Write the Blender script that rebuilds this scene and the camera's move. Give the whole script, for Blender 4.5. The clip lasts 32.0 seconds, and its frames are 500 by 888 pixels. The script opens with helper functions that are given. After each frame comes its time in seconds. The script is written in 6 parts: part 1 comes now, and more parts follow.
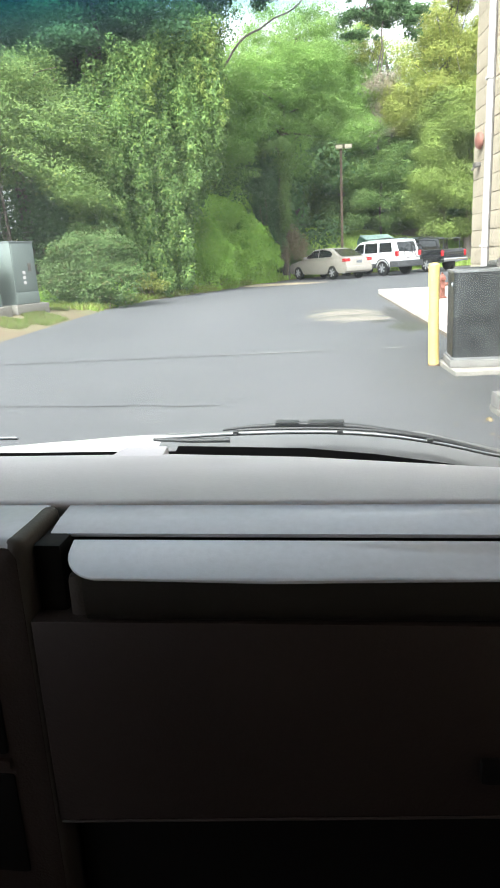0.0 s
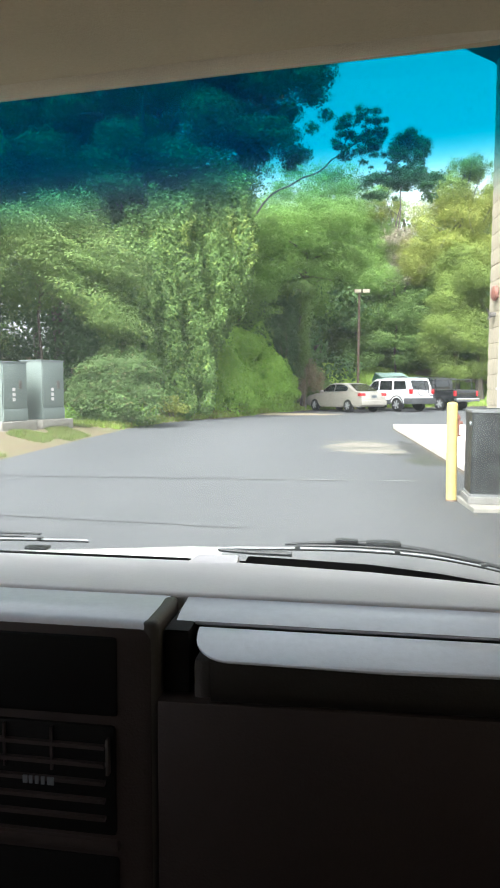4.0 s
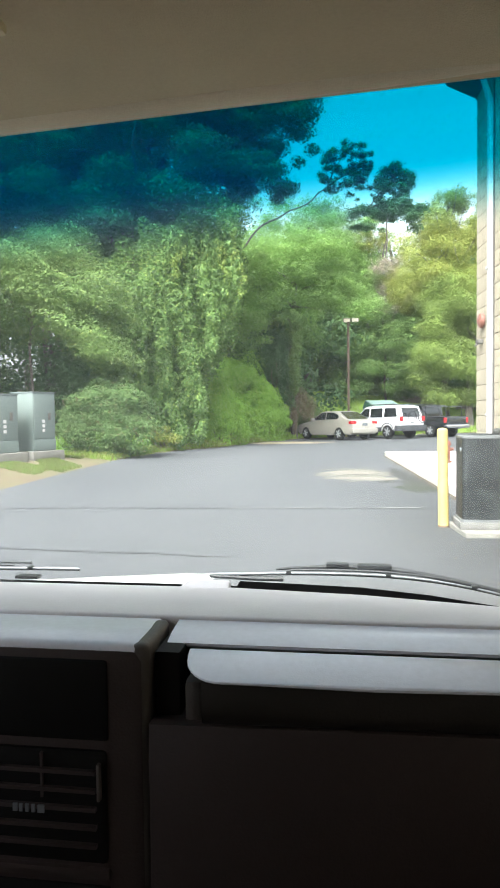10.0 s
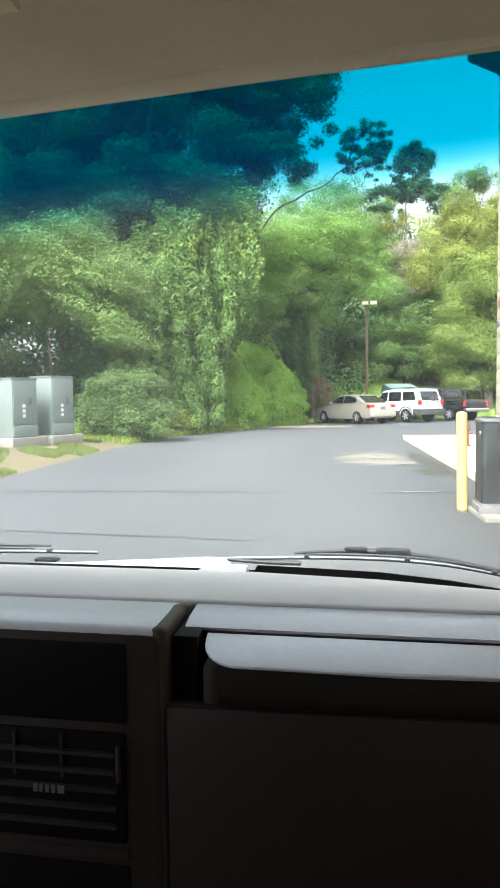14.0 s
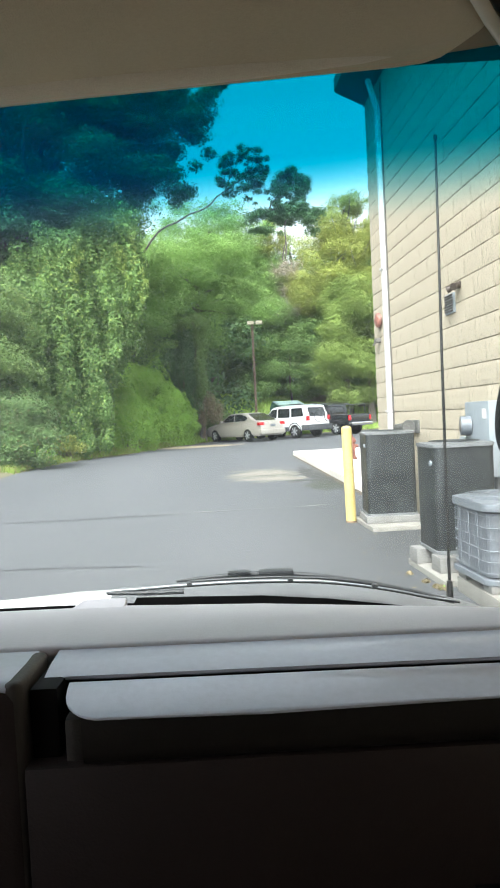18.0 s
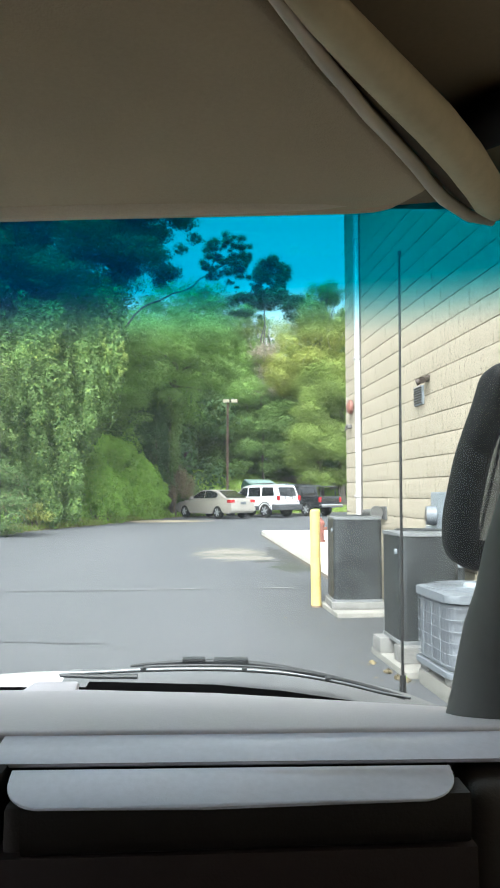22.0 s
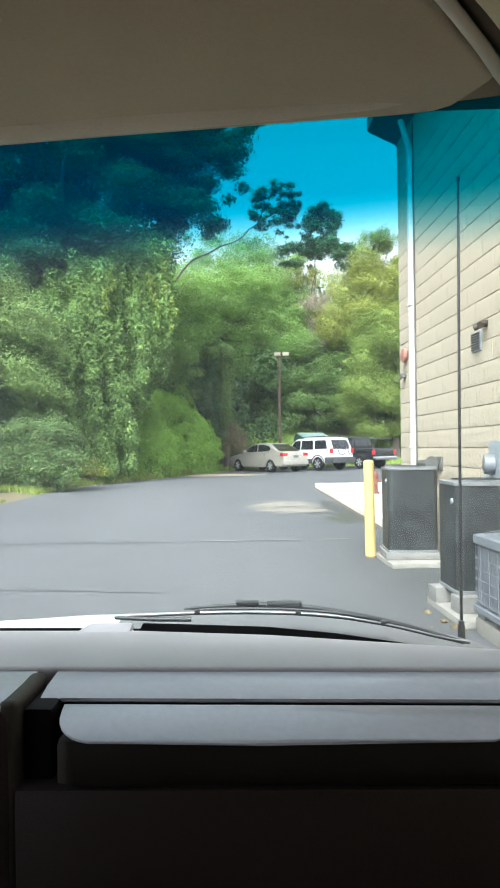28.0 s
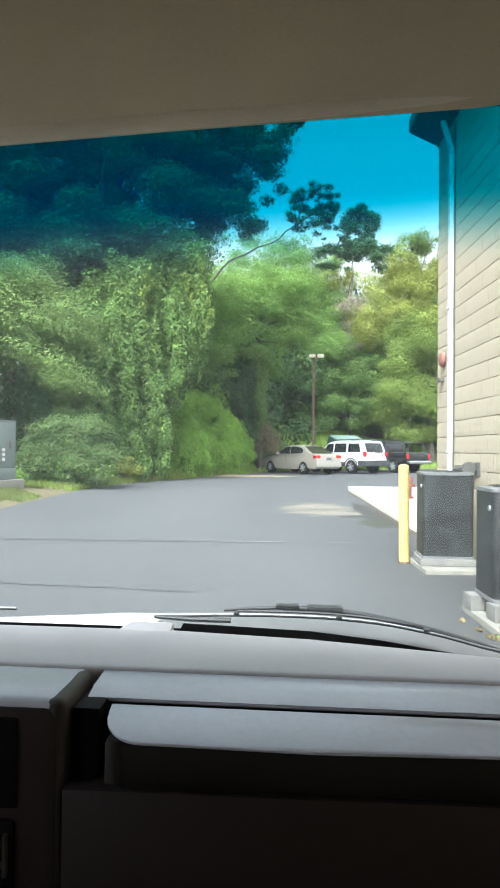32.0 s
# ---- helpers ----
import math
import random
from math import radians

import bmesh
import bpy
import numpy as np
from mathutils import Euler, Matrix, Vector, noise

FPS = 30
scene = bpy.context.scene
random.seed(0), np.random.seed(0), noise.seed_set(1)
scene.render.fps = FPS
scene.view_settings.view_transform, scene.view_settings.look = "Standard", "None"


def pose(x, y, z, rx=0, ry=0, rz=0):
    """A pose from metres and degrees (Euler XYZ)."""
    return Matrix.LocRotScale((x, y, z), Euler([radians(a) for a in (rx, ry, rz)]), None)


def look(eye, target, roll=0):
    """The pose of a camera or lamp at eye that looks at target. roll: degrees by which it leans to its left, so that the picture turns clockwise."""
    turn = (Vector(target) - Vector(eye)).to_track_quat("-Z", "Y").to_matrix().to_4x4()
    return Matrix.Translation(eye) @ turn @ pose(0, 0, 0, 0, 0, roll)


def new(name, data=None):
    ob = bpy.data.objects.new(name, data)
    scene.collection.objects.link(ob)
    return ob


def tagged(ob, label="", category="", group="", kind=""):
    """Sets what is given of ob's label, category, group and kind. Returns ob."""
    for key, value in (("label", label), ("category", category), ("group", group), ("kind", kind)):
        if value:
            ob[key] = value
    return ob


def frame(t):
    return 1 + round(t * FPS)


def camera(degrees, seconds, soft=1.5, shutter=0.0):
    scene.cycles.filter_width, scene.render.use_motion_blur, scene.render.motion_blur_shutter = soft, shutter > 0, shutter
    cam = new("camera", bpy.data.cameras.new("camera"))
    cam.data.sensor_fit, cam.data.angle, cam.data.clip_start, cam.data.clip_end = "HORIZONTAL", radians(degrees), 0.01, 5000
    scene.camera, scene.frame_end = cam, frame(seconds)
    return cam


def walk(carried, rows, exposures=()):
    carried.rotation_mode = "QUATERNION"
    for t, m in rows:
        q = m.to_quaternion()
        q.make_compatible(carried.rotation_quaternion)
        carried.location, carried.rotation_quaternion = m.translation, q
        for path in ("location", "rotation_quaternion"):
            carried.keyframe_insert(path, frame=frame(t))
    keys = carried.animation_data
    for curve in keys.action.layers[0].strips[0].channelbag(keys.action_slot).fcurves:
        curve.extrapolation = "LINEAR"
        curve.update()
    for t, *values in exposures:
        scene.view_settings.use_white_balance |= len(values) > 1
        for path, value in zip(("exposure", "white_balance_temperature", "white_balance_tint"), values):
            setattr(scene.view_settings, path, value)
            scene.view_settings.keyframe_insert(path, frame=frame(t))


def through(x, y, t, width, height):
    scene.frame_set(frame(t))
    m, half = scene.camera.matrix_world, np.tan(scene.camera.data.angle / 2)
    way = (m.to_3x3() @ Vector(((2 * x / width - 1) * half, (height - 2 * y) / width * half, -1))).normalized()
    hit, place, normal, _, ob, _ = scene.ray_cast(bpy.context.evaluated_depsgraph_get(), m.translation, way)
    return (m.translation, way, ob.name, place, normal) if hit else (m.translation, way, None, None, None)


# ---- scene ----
cam = camera(40.20, 32.0, soft=1.8)
# seconds, place in metres, turn in degrees
PATH = [
    (0, 0.0667, 0.0854, 1.2249, 74.735, 2.999, 2.519),
    (0.5, 0.0697, 0.0851, 1.2204, 74.855, 2.561, 1.239),
    (1, 0.0346, 0.0812, 1.2166, 72.959, 0.198, -1.110),
    (1.5, 0.0092, 0.0612, 1.2100, 73.085, 0.502, -0.328),
    (2, -0.0197, 0.0314, 1.2208, 77.896, -0.741, 0.725),
    (2.5, -0.0292, 0.0339, 1.2178, 78.283, -1.467, 1.504),
    (3, -0.0266, 0.0374, 1.2164, 77.809, -0.993, 2.005),
    (3.5, -0.0191, 0.0201, 1.2200, 79.429, -0.207, 1.886),
    (4, -0.0250, -0.0014, 1.2261, 85.254, -0.126, 3.908),
    (4.5, -0.0320, 0.0002, 1.2267, 86.303, -0.612, 3.750),
    (6.5, -0.0302, -0.0058, 1.2267, 86.779, -0.441, 3.576),
    (7, -0.0247, -0.0068, 1.2226, 86.443, 0.366, 3.721),
    (7.5, -0.0179, -0.0037, 1.2185, 86.401, 1.084, 2.985),
    (8, -0.0159, -0.0082, 1.2180, 86.629, 1.405, 2.890),
    (8.5, -0.0137, -0.0081, 1.2167, 86.841, 1.616, 2.854),
    (9, -0.0148, -0.0111, 1.2184, 87.007, 1.417, 2.762),
    (9.5, -0.0170, -0.0113, 1.2190, 87.508, 0.969, 2.755),
    (10, -0.0207, -0.0112, 1.2198, 87.703, 0.594, 3.185),
    (10.5, -0.0179, -0.0140, 1.2201, 87.418, 1.161, 3.195),
    (11, -0.0172, -0.0067, 1.2168, 87.442, 1.380, 3.256),
    (11.5, -0.0184, -0.0032, 1.2159, 87.301, 1.370, 3.544),
    (12, -0.0193, -0.0122, 1.2194, 87.278, 1.133, 3.468),
    (12.5, -0.0236, -0.0201, 1.2239, 87.914, 0.482, 3.725),
    (13, -0.0219, -0.0147, 1.2207, 87.395, 0.604, 4.332),
    (13.5, -0.0212, -0.0104, 1.2178, 86.819, 0.779, 4.812),
    (15.5, -0.0236, 0.0207, 1.2287, 85.746, 2.159, 1.449),
    (16, -0.0007, 0.0263, 1.2190, 86.664, 4.162, -0.842),
    (16.5, 0.0015, 0.0238, 1.2166, 86.713, 3.536, -3.515),
    (17, 0.0036, 0.0246, 1.2200, 86.977, 3.329, -3.940),
    (17.5, 0.0051, 0.0247, 1.2221, 87.400, 3.267, -3.725),
    (18, 0.0067, 0.0227, 1.2238, 87.762, 2.895, -4.434),
    (18.5, 0.0002, 0.0233, 1.2236, 88.068, 2.829, -3.464),
    (19, -0.0084, 0.0312, 1.2190, 86.846, 1.306, -2.777),
    (19.5, -0.0090, 0.0296, 1.2184, 89.744, 0.774, -3.171),
    (20, -0.0048, 0.0172, 1.2249, 91.371, 0.547, -4.381),
    (20.5, -0.0035, 0.0113, 1.2232, 91.433, 0.262, -5.041),
    (21, 0.0031, 0.0163, 1.2206, 91.125, 1.122, -5.038),
    (21.5, 0.0124, 0.0045, 1.2271, 91.628, 1.107, -5.907),
    (22, 0.0171, -0.0198, 1.2437, 94.168, -0.029, -6.862),
    (22.5, 0.0051, -0.0102, 1.2446, 93.208, -1.622, -5.997),
    (23, -0.0105, -0.0117, 1.2457, 93.671, -3.142, -4.922),
    (23.5, 0.0049, 0.0027, 1.2465, 91.564, -2.275, -8.760),
    (24, 0.0204, 0.0044, 1.2391, 90.542, -0.362, -6.996),
    (24.5, 0.0274, 0.0019, 1.2356, 91.180, 0.899, -4.549),
    (25, 0.0303, 0.0111, 1.2296, 90.070, 1.820, -3.778),
    (25.5, 0.0327, 0.0073, 1.2261, 90.110, 1.556, -3.707),
    (27.5, 0.0264, 0.0099, 1.2241, 90.344, 1.136, -2.825),
    (28, 0.0229, 0.0139, 1.2237, 90.338, 0.737, -2.447),
    (28.5, 0.0195, 0.0127, 1.2252, 90.344, 0.478, -1.942),
    (29, 0.0172, 0.0158, 1.2259, 90.232, 0.383, -1.563),
    (29.5, 0.0160, 0.0153, 1.2255, 90.209, 0.221, -1.283),
    (30, 0.0143, 0.0166, 1.2246, 90.252, 0.326, -0.903),
    (30.5, 0.0124, 0.0157, 1.2250, 90.246, -0.050, -0.651),
    (31, 0.0105, 0.0148, 1.2259, 90.348, -0.033, -0.386),
    (31.5, 0.0066, 0.0252, 1.2222, 90.368, -0.343, -0.126),
    (32, 0.0047, 0.0253, 1.2235, 90.443, -0.503, 0.277),
]
walk(cam, [(r[0], pose(*r[1:])) for r in PATH], exposures=[(0, 2.3, 6300, 9), (4.5, 2.27, 6300, 9), (7, 2.35, 6300, 9), (13.5, 2.35, 6300, 9), (16, 2.35, 6300, 9), (18.5, 2.12, 6150, 8), (22, 2.12, 6050, 7), (32, 2.1, 6050, 7)])

# ---- light ----
world = bpy.data.worlds.new("sky")
scene.world = world
world.use_nodes = True
wn = world.node_tree
wn.nodes.clear()
sky = wn.nodes.new("ShaderNodeTexSky")
sky.sky_type = "NISHITA"
sky.sun_disc = False
sky.sun_elevation = radians(50)
sky.sun_rotation = radians(202)
sky.dust_density = 5.0
sky.air_density = 1.0
sky.ozone_density = 0.6
wbg = wn.nodes.new("ShaderNodeBackground")
wbg.inputs["Strength"].default_value = 0.145
wout = wn.nodes.new("ShaderNodeOutputWorld")
haze = wn.nodes.new("ShaderNodeHueSaturation")
haze.inputs["Saturation"].default_value = 0.12
wn.links.new(sky.outputs[0], haze.inputs["Color"])
wn.links.new(haze.outputs[0], wbg.inputs[0])
wn.links.new(wbg.outputs[0], wout.inputs[0])
sun = new("sun", bpy.data.lights.new("sun", "SUN"))
sun.data.energy = 1.6
sun.data.angle = radians(25)
sun.data.color = (1.0, 0.97, 0.93)
sun.matrix_world = look((-11, -27, 35), (0, 0, 0))

# ---- materials ----


def mat(name, col, rough=0.6, metal=0.0, var=0.15, scale=6.0, fine=60.0, bump=0.0, bump_scale=None, coat=0.0, spec=None, tint=None):
    """A surface with variation at two scales. tint: a second colour for the larger patches."""
    m = bpy.data.materials.new(name)
    m.use_nodes = True
    nt = m.node_tree
    b = nt.nodes["Principled BSDF"]
    b.inputs["Roughness"].default_value = rough
    b.inputs["Metallic"].default_value = metal
    b.inputs["Coat Weight"].default_value = coat
    if spec is not None:
        b.inputs["Specular IOR Level"].default_value = spec
    tc = nt.nodes.new("ShaderNodeTexCoord")
    n1 = nt.nodes.new("ShaderNodeTexNoise")
    n1.inputs["Scale"].default_value = scale
    n1.inputs["Detail"].default_value = 6
    n2 = nt.nodes.new("ShaderNodeTexNoise")
    n2.inputs["Scale"].default_value = fine
    n2.inputs["Detail"].default_value = 3
    for n in (n1, n2):
        nt.links.new(tc.outputs["Object"], n.inputs["Vector"])
    add = nt.nodes.new("ShaderNodeMath")
    add.operation = "MULTIPLY_ADD"
    add.inputs[1].default_value = 0.65
    nt.links.new(n1.outputs["Fac"], add.inputs[0])
    mul = nt.nodes.new("ShaderNodeMath")
    mul.operation = "MULTIPLY"
    mul.inputs[1].default_value = 0.35
    nt.links.new(n2.outputs["Fac"], mul.inputs[0])
    nt.links.new(mul.outputs[0], add.inputs[2])
    ramp = nt.nodes.new("ShaderNodeValToRGB")
    e = ramp.color_ramp.elements
    lo = [c * (1 - var) for c in col] if tint is None else list(tint)
    hi = [min(1, c * (1 + var)) for c in col]
    e[0].position, e[0].color = 0.36, (*lo, 1)
    e[1].position, e[1].color = 0.64, (*hi, 1)
    nt.links.new(add.outputs[0], ramp.inputs[0])
    nt.links.new(ramp.outputs[0], b.inputs["Base Color"])
    rr = nt.nodes.new("ShaderNodeMapRange")
    rr.inputs[3].default_value = max(0.02, rough - 0.08)
    rr.inputs[4].default_value = min(1, rough + 0.08)
    nt.links.new(n1.outputs["Fac"], rr.inputs[0])
    nt.links.new(rr.outputs[0], b.inputs["Roughness"])
    if bump:
        bp = nt.nodes.new("ShaderNodeBump")
        bp.inputs["Strength"].default_value = 1.0
        bp.inputs["Distance"].default_value = bump
        n3 = nt.nodes.new("ShaderNodeTexNoise")
        n3.inputs["Scale"].default_value = bump_scale or fine
        n3.inputs["Detail"].default_value = 4
        nt.links.new(tc.outputs["Object"], n3.inputs["Vector"])
        nt.links.new(n3.outputs["Fac"], bp.inputs["Height"])
        nt.links.new(bp.outputs[0], b.inputs["Normal"])
    return m


def leaf_mat(name, dark, light, odd=None, share=0.04, through=0.35):
    """Leaves: each leaf has a shade of its own, and patches of the crown differ."""
    m = bpy.data.materials.new(name)
    m.use_nodes = True
    nt = m.node_tree
    nt.nodes.clear()
    out = nt.nodes.new("ShaderNodeOutputMaterial")
    geo = nt.nodes.new("ShaderNodeNewGeometry")
    ramp = nt.nodes.new("ShaderNodeValToRGB")
    e = ramp.color_ramp.elements
    e[0].color, e[1].color = (*dark, 1), (*light, 1)
    e[1].position = 1 - share - 0.03 if odd else 1.0
    if odd:
        k = ramp.color_ramp.elements.new(1 - share)
        k.color = (*odd, 1)
    tc = nt.nodes.new("ShaderNodeTexCoord")
    n1 = nt.nodes.new("ShaderNodeTexNoise")
    n1.inputs["Scale"].default_value = 0.55
    n1.inputs["Detail"].default_value = 3
    nt.links.new(tc.outputs["Object"], n1.inputs["Vector"])
    nt.links.new(geo.outputs["Random Per Island"], ramp.inputs[0])
    hsv = nt.nodes.new("ShaderNodeHueSaturation")
    mr = nt.nodes.new("ShaderNodeMapRange")
    mr.inputs[1].default_value, mr.inputs[2].default_value = 0.3, 0.7
    mr.inputs[3].default_value, mr.inputs[4].default_value = 0.75, 1.25
    nt.links.new(n1.outputs["Fac"], mr.inputs[0])
    nt.links.new(mr.outputs[0], hsv.inputs["Value"])
    nt.links.new(ramp.outputs[0], hsv.inputs["Color"])
    pb = nt.nodes.new("ShaderNodeBsdfPrincipled")
    pb.inputs["Roughness"].default_value = 0.7
    pb.inputs["Specular IOR Level"].default_value = 0.12
    tr = nt.nodes.new("ShaderNodeBsdfTranslucent")
    mix = nt.nodes.new("ShaderNodeMixShader")
    mix.inputs[0].default_value = through
    nt.links.new(hsv.outputs[0], pb.inputs["Base Color"])
    nt.links.new(hsv.outputs[0], tr.inputs["Color"])
    nt.links.new(pb.outputs[0], mix.inputs[1])
    nt.links.new(tr.outputs[0], mix.inputs[2])
    nt.links.new(mix.outputs[0], out.inputs[0])
    return m


LEAF = leaf_mat("leaf_green", (0.10, 0.165, 0.055), (0.20, 0.29, 0.09), (0.24, 0.30, 0.085))
LEAF_BRIGHT = leaf_mat("leaf_bright", (0.20, 0.37, 0.064), (0.335, 0.53, 0.098), (0.40, 0.55, 0.105), 0.04, 0.45)
LEAF_VINE = leaf_mat("leaf_vine", (0.08, 0.145, 0.046), (0.17, 0.265, 0.078), (0.24, 0.33, 0.08), 0.05)
# dark foliage, which also carries the shade of hollows behind the vines
LEAF_DARK_SHADE = leaf_mat("leaf_dark_shade", (0.075, 0.14, 0.062), (0.135, 0.22, 0.09), None, 0.04, 0.5)
LEAF_YELLOW = leaf_mat("leaf_yellow", (0.20, 0.245, 0.062), (0.31, 0.35, 0.088), (0.36, 0.36, 0.09), 0.08)
LEAF_MID = leaf_mat("leaf_mid", (0.165, 0.285, 0.08), (0.28, 0.425, 0.118), None, 0.04, 0.5)
LEAF_OLIVE = leaf_mat("leaf_olive", (0.165, 0.235, 0.06), (0.24, 0.315, 0.08))
LEAF_SHRUB = leaf_mat("leaf_shrub", (0.07, 0.125, 0.045), (0.14, 0.215, 0.074), (0.14, 0.12, 0.055), 0.06)
LEAF_DRY = leaf_mat("leaf_dry", (0.13, 0.105, 0.065), (0.25, 0.205, 0.12), None, 0.0, 0.15)
LEAF_DEAD = leaf_mat("leaf_dead", (0.20, 0.175, 0.13), (0.33, 0.29, 0.22), None, 0.0, 0.2)
GRASS_BLADE = leaf_mat("grass_blade", (0.11, 0.17, 0.045), (0.17, 0.235, 0.065), (0.21, 0.175, 0.095), 0.25)
GRASS_BANK = leaf_mat("bank_grass", (0.24, 0.40, 0.075), (0.38, 0.55, 0.12), (0.45, 0.52, 0.16), 0.1)
GRASS_EDGE = leaf_mat("edge_grass", (0.20, 0.29, 0.06), (0.30, 0.40, 0.085), (0.30, 0.25, 0.12), 0.15)
BARK = mat("bark", (0.095, 0.082, 0.066), 0.9, var=0.35, scale=3, fine=25, bump=0.03, bump_scale=12)
VINE_BARK = mat("vine_stem", (0.17, 0.13, 0.085), 0.9, var=0.4, scale=4, fine=30)
CONCRETE = mat("concrete", (0.205, 0.195, 0.172), 0.85, var=0.18, scale=2.5, fine=80, bump=0.003)
CONCRETE_BLOCK = mat("concrete_block", (0.165, 0.16, 0.15), 0.9, var=0.2, scale=8, fine=120, bump=0.004)
PAVING = mat("walk_concrete", (0.52, 0.485, 0.445), 0.85, var=0.06, scale=0.8, fine=60, bump=0.002)
BLOCK = mat("split_block", (0.385, 0.335, 0.252), 0.95, var=0.05, scale=4, fine=60, bump=0.0045, bump_scale=34, tint=(0.355, 0.308, 0.232))
MORTAR = mat("mortar", (0.34, 0.30, 0.24), 0.95, var=0.1, scale=3.5, fine=40, tint=(0.11, 0.092, 0.066))
WHITE_PAINT = mat("white_paint", (0.56, 0.535, 0.53), 0.5, var=0.05, scale=4, fine=40)
SOFFIT = mat("soffit_paint", (0.11, 0.10, 0.09), 0.6, var=0.15)
YELLOW = mat("yellow_paint", (0.50, 0.39, 0.135), 0.5, var=0.12, scale=5, fine=40, bump=0.001, tint=(0.40, 0.30, 0.11))
RED_PAINT = mat("red_paint", (0.19, 0.065, 0.045), 0.7, var=0.3, scale=12)
FADED_RED = mat("faded_red_paint", (0.24, 0.10, 0.075), 0.6, var=0.2)
GREY_METAL = mat("grey_enamel", (0.22, 0.245, 0.265), 0.45, var=0.08)
PALE_METAL = mat("pale_enamel", (0.125, 0.138, 0.152), 0.5, var=0.08)
BLACK_METAL = mat("black_enamel", (0.019, 0.0215, 0.0225), 0.5, var=0.45, scale=2.6, fine=9, tint=(0.007, 0.0085, 0.009))
RIM_METAL = mat("rim_enamel", (0.13, 0.135, 0.138), 0.5, var=0.2)
CABINET_GREEN = mat("cabinet_enamel", (0.14, 0.17, 0.158), 0.5, var=0.10, scale=1.5)
STEEL = mat("steel", (0.36, 0.37, 0.38), 0.42, metal=0.9, var=0.1)
RUST_STEEL = mat("brown_steel", (0.115, 0.072, 0.046), 0.6, var=0.2)
LAMP_GLASS = mat("lamp_lens", (0.80, 0.72, 0.55), 0.3, var=0.05)


def asphalt_mat():
    m = mat("asphalt", (0.067, 0.069, 0.074), 0.85, var=0.14, scale=0.35, fine=90, bump=0.004, bump_scale=160, tint=(0.058, 0.060, 0.065))
    nt = m.node_tree
    b = nt.nodes["Principled BSDF"]
    old = b.inputs["Base Color"].links[0].from_socket
    tc = nt.nodes.new("ShaderNodeTexCoord")

    def patch(cx, cy, rx, ry, col, prev, sharp=0.35, rough=1.4):
        mp = nt.nodes.new("ShaderNodeMapping")
        mp.vector_type = "TEXTURE"
        mp.inputs["Location"].default_value = (cx, cy, 0)
        mp.inputs["Scale"].default_value = (rx, ry, 1)
        nt.links.new(tc.outputs["Object"], mp.inputs["Vector"])
        ln = nt.nodes.new("ShaderNodeVectorMath")
        ln.operation = "LENGTH"
        nt.links.new(mp.outputs[0], ln.inputs[0])
        no = nt.nodes.new("ShaderNodeTexNoise")
        no.inputs["Scale"].default_value = 2.2
        no.inputs["Detail"].default_value = 6
        nt.links.new(tc.outputs["Object"], no.inputs["Vector"])
        ad = nt.nodes.new("ShaderNodeMath")
        ad.operation = "MULTIPLY_ADD"
        ad.inputs[1].default_value = rough
        nt.links.new(no.outputs["Fac"], ad.inputs[0])
        nt.links.new(ln.outputs["Value"], ad.inputs[2])
        mr = nt.nodes.new("ShaderNodeMapRange")
        mr.inputs[1].default_value = 1 + rough * 0.5 - sharp
        mr.inputs[2].default_value = 1 + rough * 0.5 + sharp
        mr.inputs[3].default_value, mr.inputs[4].default_value = 1, 0
        nt.links.new(ad.outputs[0], mr.inputs[0])
        mx = nt.nodes.new("ShaderNodeMix")
        mx.data_type = "RGBA"
        nt.links.new(mr.outputs[0], mx.inputs[0])
        nt.links.new(prev, mx.inputs[6])
        mx.inputs[7].default_value = (*col, 1)
        return mx.outputs[2]

    # sand washed over the lot, a damp gutter beside the walk, bare soil by the cars
    s = patch(1.9, 6.3, 1.0, 3.2, (0.047, 0.049, 0.051), old, 0.7, 0.9)
    s = patch(1.45, 14.4, 0.75, 1.5, (0.118, 0.109, 0.092), s, 0.22, 2.6)
    s = patch(1.35, 14.6, 0.6, 0.55, (0.165, 0.150, 0.124), s, 0.14, 2.8)
    s = patch(1.55, 13.3, 0.7, 0.35, (0.165, 0.150, 0.124), s, 0.14, 2.8)
    s = patch(1.4, 14.15, 0.28, 0.12, (0.07, 0.066, 0.055), s, 0.14, 1.6)
    s = patch(2.3, 13.2, 0.22, 2.4, (0.034, 0.034, 0.031), s, 0.16, 2.4)
    s = patch(2.15, 11.6, 0.34, 0.9, (0.034, 0.037, 0.027), s, 0.14, 2.6)
    s = patch(2.0, 12.6, 0.5, 0.22, (0.036, 0.036, 0.031), s, 0.14, 2.6)
    s = patch(-0.6, 31.5, 2.2, 1.3, (0.38, 0.31, 0.21), s)
    s = patch(-1.4, 16.0, 1.0, 7.0, (0.081, 0.083, 0.088), s, 0.8)
    s = patch(0.3, 6.5, 0.9, 4.0, (0.078, 0.080, 0.085), s, 0.8)
    nt.links.new(s, b.inputs["Base Color"])
    return m


ASPHALT = asphalt_mat()
GRIT = mat("kerb_grit", (0.085, 0.066, 0.046), 0.95, var=0.4, scale=9, fine=60, bump=0.004)


